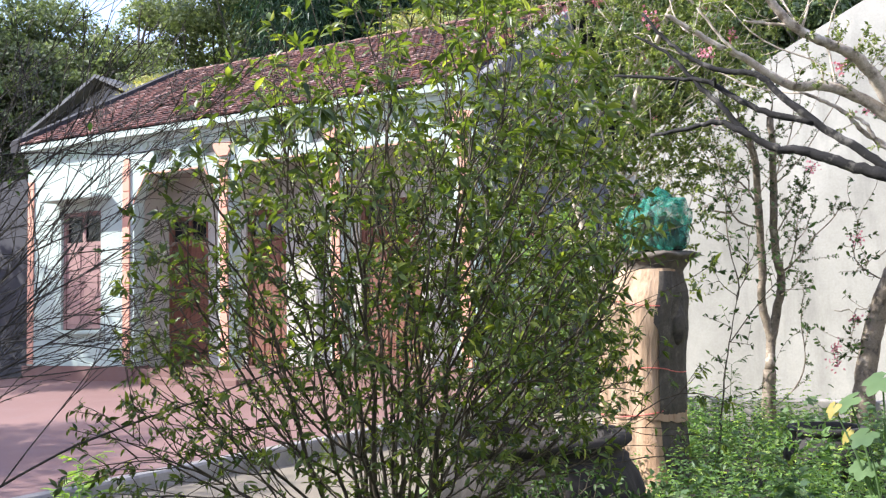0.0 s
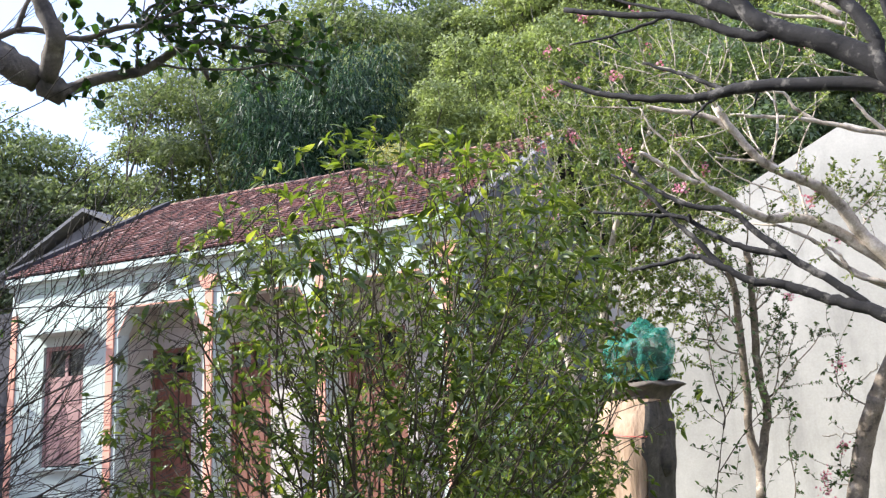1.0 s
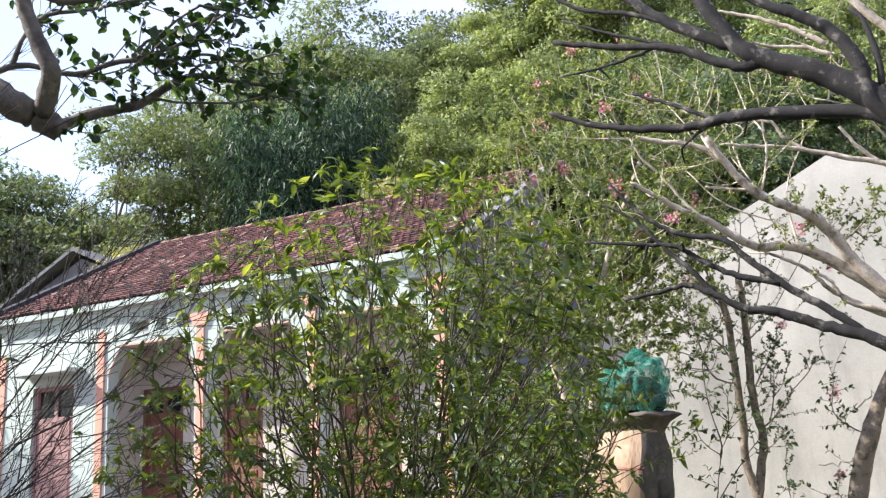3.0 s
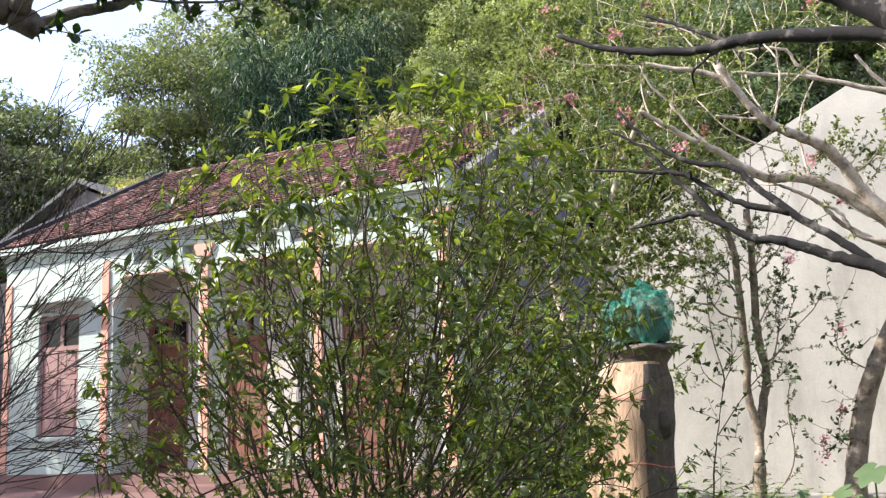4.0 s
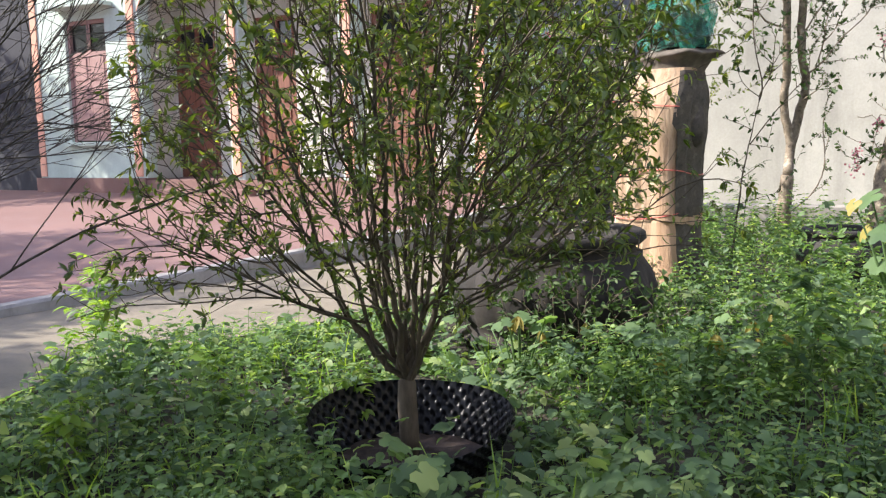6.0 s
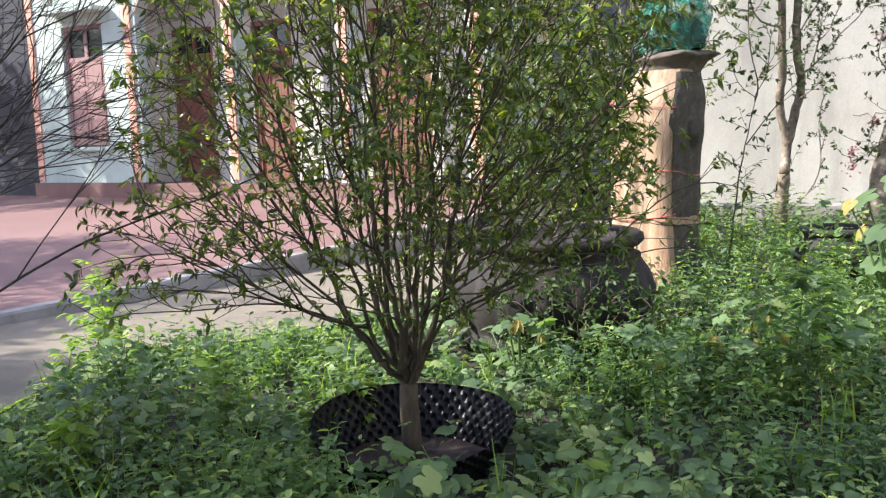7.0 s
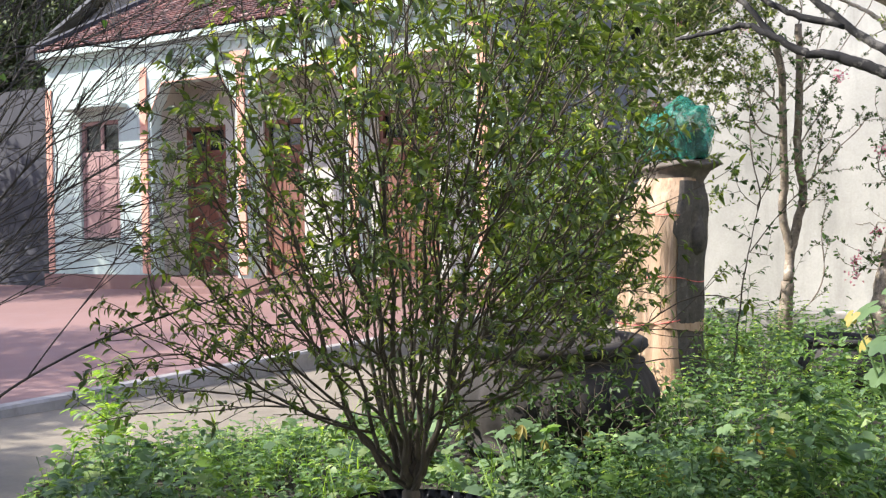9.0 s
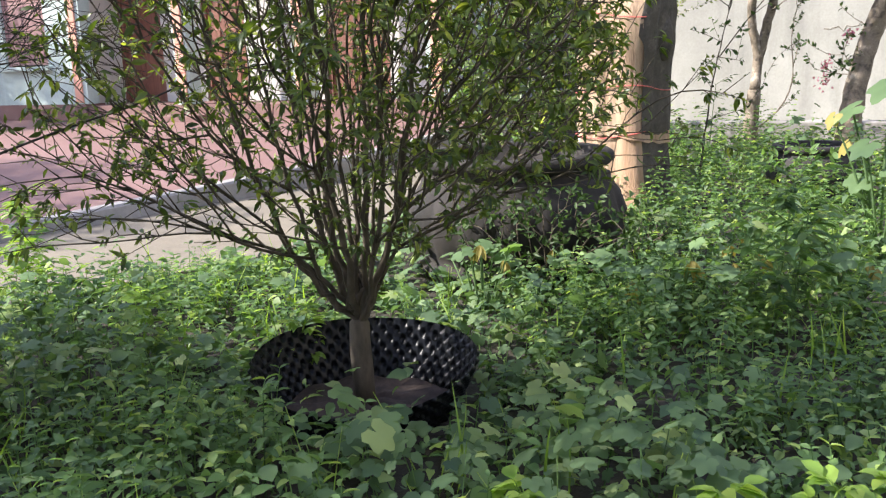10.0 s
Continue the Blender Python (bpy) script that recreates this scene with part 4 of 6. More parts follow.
def planter(at, r, h, name, label, petals=18, material=None):
    th = empty(name, at, label, "planter")
    body = [(r * 1.02, 0.0), (r * 1.05, 0.03 * h), (r * 1.05, 0.10 * h), (r * 0.98, 0.13 * h), (r * 1.02, 0.20 * h), (r * 1.08, 0.34 * h), (r * 1.10, 0.50 * h), (r * 1.06, 0.66 * h), (r * 0.99, 0.76 * h), (r * 0.99, 0.80 * h), (r * 0.92, 0.81 * h), (r * 0.91, 0.87 * h)]

    def carve(a, z):
        s = z / h
        if 0.15 < s < 0.75:
            return 1 + 0.045 * abs(math.sin(petals * a / 2)) * math.sin(math.pi * (s - 0.15) / 0.6) + 0.014 * math.sin(petals * 2 * a) * math.sin(9 * s) + 0.03 * noise.noise((6 * math.cos(a), 6 * math.sin(a), 9 * s))
        return 1.0
    part("body", lathe(body, 144, carve), material, th, smooth=True)
    rim = [(r * 0.91, 0.87 * h), (r * 0.98, 0.89 * h), (r * 1.03, 0.93 * h), (r * 1.02, 0.98 * h), (r * 0.98, h), (r * 0.86, h), (r * 0.84, 0.97 * h), (r * 0.82, 0.86 * h), (r * 0.01, 0.86 * h)]
    part("rim", lathe(rim, 72), material, th, "rounded rim", smooth=True)
    V, F = [], []
    for k in range(petals * 2):
        a = 2 * math.pi * k / (petals * 2)
        c = (r * 1.05 * math.cos(a), r * 1.05 * math.sin(a))
        tube(V, F, [(c[0], c[1], 0.035 * h), (c[0], c[1], 0.05 * h), (c[0], c[1], 0.08 * h), (c[0], c[1], 0.095 * h)], [0.3 * 0.05 * r, 0.05 * r, 0.05 * r, 0.3 * 0.05 * r], 8)
    tagged(link_mesh("bead_band", mesh_from("bead_band", V, F), material, th, "carved band of beads"), kind="stuff")
    return th


M_LITTER = plain("dry_litter", (0.048, 0.032, 0.025), 0.9, 0, 0.8, 40)
# pinkish weathered stone, its colour taken far down to hold the planter's shade
M_JARSHADE = plaster("shade_darkened_stone", (0.036, 0.029, 0.024), (0.010, 0.010, 0.009), 1.0, 0.85, 6.0)
stump()
air_pot()
planter((-1.94, 4.84, 0.0), 0.49, 0.60, "stone_planter", "large round carved stone planter, weathered and darkened for shade", 18, M_JARSHADE)
planter((-0.70, 7.20, 0.0), 0.26, 0.40, "small_planter", "small dark round planter among the weeds", 14, M_JAR)


# ---- shrubs and trees near the camera ----
U, W_ = np.array((0.886, 0.463, 0.0)), np.array((-0.463, 0.886, 0.0))


def main_shrub():
    rng = np.random.default_rng(11)
    at = np.array((-1.67, 2.82, 0.05))
    th = empty("flowering_shrub", tuple(at), "many-stemmed evergreen shrub with small glossy leaves in an air pot", "shrub")
    fork = np.array((-0.005, 0.0, 0.235))
    g = Growth([(0.0, 0, -0.03), (-0.004, 0.002, 0.08), (-0.006, 0.0, 0.16), tuple(fork)], rng, (0.036, 0.032))

    def shape(q):
        u, v, z = q @ U, q @ W_, q[:, 2]
        lim = np.interp(z, (0.42, 0.55, 0.75, 1.05, 1.5, 1.85, 2.1, 2.28, 2.42), (0.12, 0.45, 0.74, 0.90, 0.94, 0.88, 0.72, 0.48, 0.20))
        left = np.where(u < 0, np.interp(z, (1.1, 1.6, 1.87, 2.1, 2.3), (1.08, 0.94, 0.82, 0.72, 0.65)), np.where(z < 1.35, 0.92, 1.0))
        return (u / left) ** 2 + (v / 0.95) ** 2 < lim ** 2

    n_stem = 20
    for k in range(n_stem):
        a = 2 * math.pi * (k + rng.uniform(-0.3, 0.3)) / n_stem * 2
        out = np.array((math.cos(a), math.sin(a), 0))
        r = rng.uniform(0.05, 0.16) if k < 7 else rng.uniform(0.16, 0.34)
        hh = rng.uniform(0.9, 1.25)
        q = [fork, fork + out * r * 0.35 + (0, 0, 0.10 * hh), fork + out * r * 0.8 + (0, 0, 0.30 * hh), fork + out * r * 1.2 + (0, 0, 0.62 * hh), fork + out * r * 1.5 + (0, 0, 0.98 * hh)]
        r0 = rng.uniform(0.008, 0.015)
        g.limb(smooth_line(q, 4, 0.007, rng)[1:], 3, (r0, r0 * 0.36))
    g.first = 3
    t = inside(8200, rng, shape, (-1.05, -1.05, 0.3), (1.05, 1.05, 2.42))
    u, z = t @ U, t[:, 2]
    keep = rng.random(len(t)) < np.where(z < 0.85, np.where(u > 0.1, 1.0, 0.75), np.interp(u, (-0.6, -0.1, 0.35), (0.52, 0.92, 1.0))) * np.interp(z, (1.3, 1.75, 2.1, 2.4), (1.0, 0.80, 0.48, 0.28)) ** np.where(u > 0.2, 0.6, 1.2)
    t = t[keep]
    # low sprays that reach out to the paving side
    low = []
    for k in range(230):
        s = rng.uniform(0.35, 1.05)
        low.append(-U * s + W_ * rng.uniform(-0.45, 0.3) + np.array((0, 0, rng.uniform(0.56, 1.0) - 0.10 * max(0.0, s - 0.5))))
    for k in range(70):
        low.append(U * rng.uniform(0.7, 1.12) + W_ * rng.uniform(-0.3, 0.3) + np.array((0, 0, rng.uniform(0.65, 1.55))))
    dense = np.array((0, 0, 0.95)) + U * 0.48 + inside(300, rng, lambda q: (q ** 2).sum(1) < 1, (-1, -1, -1), (1, 1, 1)) * 0.42
    high = np.array((0, 0, 1.48)) + U * 0.45 + inside(420, rng, lambda q: (q ** 2).sum(1) < 1, (-1, -1, -1), (1, 1, 1)) * 0.45
    t = np.vstack([t, dense, high])
    g.grow(np.vstack([t, low]), 0.48, 0.065, 0.010, 0.04, 0.45)
    me = g.mesh("branchwork", 0.0014, 0.34, 5, 0.0055)
    link_mesh("branchwork", me, M_BARK_BUSH, th, "slender dark brown stems")
    P, D = g.twigs(1.3)
    z = P[:, 1, 2]
    some = rng.random(len(P)) < np.where(P[:, 1] @ U > 0.15, 0.46, 0.36)
    lo, hi = some & (z < 1.45), some & (z >= 1.45)
    batches = [leaves_on(P[lo], D[lo], 2, 0.029, 0.0108, rng, 1.0, 0.45, 0.0, 0.8, 0.42, 0.18, vary=0.4), leaves_on(P[hi], D[hi], 2, 0.031, 0.0112, rng, 1.0, 0.35, 0.0, 0.8, 0.42, 0.18, vary=0.4)]
    more = (z > 0.85) & (rng.random(len(P)) < 0.40)
    batches.append(leaves_on(P[more], D[more], 1, 0.031, 0.0112, rng, 0.9, 0.30, 0.0, 0.8, 0.45, 0.18, vary=0.4))
    P, D = g.tips()
    end = np.stack([0.45 * P[:, 0] + 0.55 * P[:, 1], P[:, 1]], 1)
    z = P[:, 1, 2]
    tuft = rng.random(len(P)) < np.interp(z, (0.5, 1.0, 1.6, 2.2), (0.72, 0.70, 0.70, 0.85))
    for low_z, high_z, L, W in ((0.0, 1.05, 0.031, 0.0108), (1.05, 1.65, 0.035, 0.0122), (1.65, 9.0, 0.046, 0.0152)):
        k = tuft & (z >= low_z) & (z < high_z)
        batches.append(leaves_on(end[k], D[k], 7, L, W, rng, 1.0, 0.24, 0.05, 1.0, 0.50, 0.16, vary=0.35))
    batches.append(leaves_on(end[~tuft], D[~tuft], 1, 0.033, 0.0115, rng, 0.9, 0.3, 0.0, 0.8, 0.4, 0.18))
    link_mesh("crown", leaf_mesh("crown", *batches), L_BUSH, th, "small pointed glossy leaves")


def sparse_shrub():
    rng = np.random.default_rng(21)
    at = np.array((-2.60, 1.12, 0.0))
    th = empty("bare_shrub", tuple(at), "sparse twiggy shrub with few dull leaves", "shrub")
    V, F, ends = [], [], []
    up = np.array((0, 0, 1.0))

    def shoot(p, d, length, r, depth):
        n = max(4, int(length / 0.06))
        line, q, w = [p], p, d
        side = unit(np.cross(d, rng.normal(0, 1, 3)))
        bow = rng.uniform(-0.06, 0.06)
        for k in range(n):
            w = unit(w + up * 0.012 + side * bow + rng.normal(0, 0.055, 3))
            q = q + w * length / n
            line.append(q)
        tube(V, F, line, np.linspace(r, max(0.0009, r * 0.35), n + 1), 6 if r > 0.006 else 3)
        if depth == 0 or r < 0.0016:
            ends.append((line[-2], line[-1]))
        if depth > 0:
            m = int(rng.integers(6, 9)) if depth > 1 else int(rng.integers(3, 5))
            for j in range(m):
                f = (0.48 if depth == 3 else 0.28) + (0.50 if depth == 3 else 0.70) * (j + rng.random()) / m
                k = min(n - 1, int(f * n))
                t = unit(line[k + 1] - line[k])
                o = unit(np.cross(t, rng.normal(0, 1, 3)))
                o = unit(o + U * 0.35)
                way, reach = unit(t + o * rng.uniform(0.3, 0.85)), length * rng.uniform(0.28, 0.52) * (1.15 - 0.5 * f)
                tip = line[k] + way * reach
                if (tip[2] > 1.05 or tip @ U < 0.12) and way @ U < 0.86:
                    shoot(line[k], way, reach, max(0.0011, r * 0.5), depth - 1)

    for k in range(50):
        a = rng.uniform(-0.30, 0.36)
        d = unit(U * math.sin(a) + up * math.cos(a) + W_ * rng.uniform(-0.25, 0.3))
        shoot(np.array((0.0, 0.0, 0.05)) + rng.normal(0, 0.03, 3) * (1, 1, 0), d, rng.uniform(1.62, 2.34), rng.uniform(0.0045, 0.0065), 3)
    link_mesh("branchwork", mesh_from("branchwork", V, F), M_TWIG, th, "thin dark twigs")
    P = np.array(ends)
    D = unit(P[:, 1] - P[:, 0])
    pick = rng.random(len(P)) < np.where((P[:, 1, 2] > 1.40) & (P[:, 1] @ U < 0.38), 0.12, 0.0)
    A = leaves_on(P[pick], D[pick], 1, 0.048, 0.022, rng, 0.8, 0.75, 0, 0.5, 0.3, 0.2)
    link_mesh("crown", leaf_mesh("crown", A), L_SPARSE, th, "few hanging leaves")


def overhead_tree():
    rng = np.random.default_rng(31)
    at = np.array((-3.05, -0.35, 0.0))
    th = empty("overhanging_tree", tuple(at), "tree with a crooked limb and round leathery leaves", "tree")

    def w(rows):
        return [np.array(p) - at for p in rows]

    g = Growth([(0, 0, 0), (0.02, 0.02, 0.6), (0.05, 0.06, 1.2), (0.1, 0.2, 1.75)], rng, (0.09, 0.07))
    O1 = w([(-2.95, -0.15, 1.75), (-2.75, 0.5, 2.25), (-2.4, 1.2, 2.52), (-2.17, 1.55, 2.43), (-2.08, 1.59, 2.37), (-2.04, 1.64, 2.34), (-1.99, 1.68, 2.30)])
    O1b = w([(-1.99, 1.68, 2.30), (-2.00, 1.72, 2.33), (-1.94, 1.76, 2.36), (-1.87, 1.81, 2.38), (-1.85, 1.85, 2.40), (-1.80, 1.89, 2.45), (-1.75, 1.93, 2.49), (-1.71, 1.97, 2.50), (-1.63, 2.02, 2.48), (-1.49, 2.06, 2.44), (-1.36, 2.10, 2.38)])
    O2 = w([(-2.00, 1.64, 2.34), (-1.96, 1.62, 2.40), (-1.93, 1.60, 2.43), (-1.95, 1.58, 2.49), (-1.97, 1.56, 2.56), (-1.98, 1.54, 2.62), (-1.97, 1.52, 2.69), (-1.95, 1.50, 2.78)])
    O3 = w([(-1.85, 1.82, 2.40), (-1.85, 1.82, 2.45), (-1.83, 1.81, 2.51), (-1.77, 1.81, 2.56), (-1.73, 1.81, 2.58), (-1.66, 1.80, 2.60), (-1.58, 1.80, 2.62)])
    O4 = w([(-1.98, 1.53, 2.67), (-1.93, 1.56, 2.64), (-1.88, 1.59, 2.62), (-1.80, 1.62, 2.62), (-1.75, 1.66, 2.64), (-1.68, 1.69, 2.66), (-1.60, 1.72, 2.66), (-1.55, 1.75, 2.64)])
    O5 = w([(-1.59, 1.80, 2.62), (-1.57, 1.82, 2.62), (-1.51, 1.85, 2.60), (-1.45, 1.88, 2.58), (-1.43, 1.90, 2.65)])
    O6 = w([(-1.69, 1.88, 2.45), (-1.68, 1.90, 2.41), (-1.67, 1.92, 2.35)])
    k = g.limb(smooth_line(O1, 4)[1:], 3, (0.055, 0.036))
    g.limb(smooth_line(O1b, 4)[1:], k, (0.020, 0.003))
    g.limb(smooth_line(O2, 4), None, (0.029, 0.018))
    g.limb(smooth_line(O3, 4), None, (0.006, 0.003))
    g.limb(smooth_line(O4, 4), None, (0.012, 0.006))
    g.limb(smooth_line(O5, 4), None, (0.004, 0.002))
    g.limb(smooth_line(O6, 4), None, (0.008, 0.006))
    g.limb(smooth_line(w([(-2.95, -0.15, 1.75), (-3.2, -0.5, 2.5), (-3.0, -0.9, 3.4)]), 3)[1:], 3, (0.05, 0.02))
    g.limb(smooth_line(w([(-2.95, -0.15, 1.75), (-2.6, -0.2, 2.6), (-2.2, -0.5, 3.4)]), 3)[1:], 3, (0.05, 0.02))
    g.first = 4
    # leafy sprays: number, centre, half width and half height
    near = np.vstack([spray(rng, n, np.array((x, y, z)) - at, (a * 0.62, 0.05, b * 0.68)) for n, x, y, z, a, b in (
        (105, -1.76, 1.83, 2.54, 0.106, 0.079), (50, -1.67, 1.89, 2.57, 0.070, 0.053), (60, -1.81, 1.80, 2.71, 0.127, 0.051), (34, -1.98, 1.71, 2.69, 0.111, 0.033),
        (60, -1.57, 1.94, 2.66, 0.106, 0.050), (60, -1.57, 1.94, 2.48, 0.103, 0.043), (24, -1.92, 1.74, 2.48, 0.071, 0.039), (12, -1.87, 1.77, 2.41, 0.044, 0.026),
        (9, -1.94, 1.72, 2.29, 0.069, 0.021), (24, -1.75, 1.84, 2.46, 0.070, 0.035), (44, -1.45, 2.01, 2.44, 0.119, 0.060), (26, -1.40, 2.04, 2.36, 0.084, 0.042),
        (12, -1.64, 1.90, 2.38, 0.068, 0.034), (5, -2.03, 1.68, 2.60, 0.027, 0.027), (34, -1.54, 1.96, 2.73, 0.072, 0.045), (40, -2.06, 1.67, 2.85, 0.229, 0.057),
        (50, -1.74, 1.85, 2.85, 0.259, 0.056))])
    crown = inside(190, rng, lambda q: np.square((q - np.array((0.65, -0.25, 3.25))) / np.array((1.45, 1.2, 0.95))).sum(1) < 1, (-1, -1.6, 2.2), (2.3, 1.4, 4.4))
    # two unseen leaf clusters added up-sun to shade the foreground weeds
    side = np.array((-2.5, 0.75, 2.9)) + inside(185, rng, lambda q: (q ** 2).sum(1) < 1, (-1, -1, -1), (1, 1, 1)) * np.array((1.1, 0.8, 0.7))
    near_shade = np.array((-0.62, 1.35, 3.05)) + inside(30, rng, lambda q: (q ** 2).sum(1) < 1, (-1, -1, -1), (1, 1, 1)) * np.array((0.70, 0.50, 0.45))
    crown = np.vstack([crown, side, near_shade])
    g.limb(smooth_line([(0.1, 0.2, 1.75), (-0.9, 0.3, 2.3), (-2.0, 0.40, 2.75)], 4)[1:], 3, (0.04, 0.015))
    g.grow(np.vstack([near, crown]), 0.25, 0.05, 0.006, 0.0)
    link_mesh("branchwork", g.mesh("branchwork", 0.0016, 0.36, 6, 0.02, 0.10), M_BARK_MOSS, th, "mottled grey-brown limbs")
    P, D = g.tips()
    sel = P[:, 1, 1] > 1.6
    Q, E = g.twigs(1.7)
    fit = Q[:, 1, 1] > 1.55
    A = [leaves_on(P[sel], D[sel], 4, 0.029, 0.0205, rng, 0.9, 0.1, 0, 0.4, 0.12, 0.15, vary=0.35), leaves_on(Q[fit], E[fit], 1, 0.029, 0.0205, rng, 1.0, 0.1, 0, 0.4, 0.12, 0.15, vary=0.3)]
    cr = np.repeat(np.arange(len(crown)), 30)
    base = crown[cr] + rng.normal(0, 0.15, (len(cr), 3))
    B = leaf_data(base, rng.normal(0, 1, (len(cr), 3)), rng.normal(0, 0.5, (len(cr), 3)) + (0, 0, 1), rng.uniform(0.05, 0.09, len(cr)), rng.uniform(0.035, 0.06, len(cr)), 0.1, 0.1, False)
    link_mesh("crown", leaf_mesh("crown", *A, B), L_ROUND, th, "round leathery leaves")


def limb_tree(name, at, label, trunk, r_trunk, limbs, tip, bark, targets, n_leaf, L, W, leaf, seed, power=0.36, flowers=0, sides=7, seg=0.12, cap_r=0.02):
    """A tree with given main limbs and their radii, twigs grown from them and leaves on the twigs."""
    rng = np.random.default_rng(seed)
    at = np.array(at)
    th = empty(name, tuple(at), label, "tree")
    g = Growth([np.array(p) - at for p in trunk], rng, r_trunk)
    for ra, rb, line in limbs:
        g.limb(smooth_line([np.array(p) - at for p in line], 4, 0.006, rng), None, (ra, rb))
    g.first = 1
    done = g.n
    if len(targets):
        g.grow(np.asarray(targets) - at, 0.22, seg, 0.014, 0.05)
    if n_leaf:
        link_mesh("branchwork", g.mesh("branchwork", tip, power, sides, cap_r, 0.12, done), bark, th, "thin twigs")
    else:
        for t in np.asarray(targets) - at:
            a = g.buf[int(np.argmin(np.linalg.norm(g.buf[:done] - t, axis=1)))]
            V, F = [], []
            tube(V, F, smooth_line([a, (a + t) / 2 + rng.normal(0, 0.02, 3), t], 4), np.linspace(0.011, 0.004, 9), 6)
            link_mesh("twig", mesh_from("twig", V, F), bark, th)
    V, F = [], []
    line = smooth_line([np.array(p) - at for p in trunk], 5, 0.004, rng)
    tube(V, F, line, np.linspace(r_trunk[0], r_trunk[1], len(line)) * (1 + 0.25 * np.exp(-np.arange(len(line)) / 2.0)), 14, 0.05, rng)
    link_mesh("trunk", mesh_from("trunk", V, F), bark, th)
    for ra, rb, row in limbs:
        V, F = [], []
        line = smooth_line([np.array(p) - at for p in row], 5, 0.003, rng)
        tube(V, F, line, np.linspace(ra, rb, len(line)) * (1 + rng.uniform(-0.06, 0.06, len(line))), 10, 0.05, rng)
        link_mesh("limb", mesh_from("limb", V, F), bark, th)
    if n_leaf:
        P, D = g.twigs(1.5)
        Q, E = g.tips()
        link_mesh("crown", leaf_mesh("crown", leaves_on(P, D, max(1, n_leaf // 3), L, W, rng, 0.9, 0.1, 0.0, 0.5, 0.2, 0.15, n_leaf < 9), leaves_on(Q, E, n_leaf, L, W, rng, 0.9, 0.1, 0.0, 0.5, 0.2, 0.15, n_leaf < 9)), leaf, th)
    if flowers:
        tips = g.tips()[0][:, 1]
        pick = tips[rng.choice(len(tips), flowers, replace=False)]
        i = np.repeat(np.arange(flowers), 26)
        base = pick[i] + rng.normal(0, 0.028, (len(i), 3))
        link_mesh("blossom", leaf_mesh("blossom", leaf_data(base, rng.normal(0, 1, (len(i), 3)), rng.normal(0, 1, (len(i), 3)), np.full(len(i), 0.028), np.full(len(i), 0.024), 0.2, 0.2, False)), M_FLOWER, th, "small pink blossom")
    return g


def spray(rng, n, centre, size):
    return np.array(centre) + rng.normal(0, 1, (n, 3)) * np.array(size)


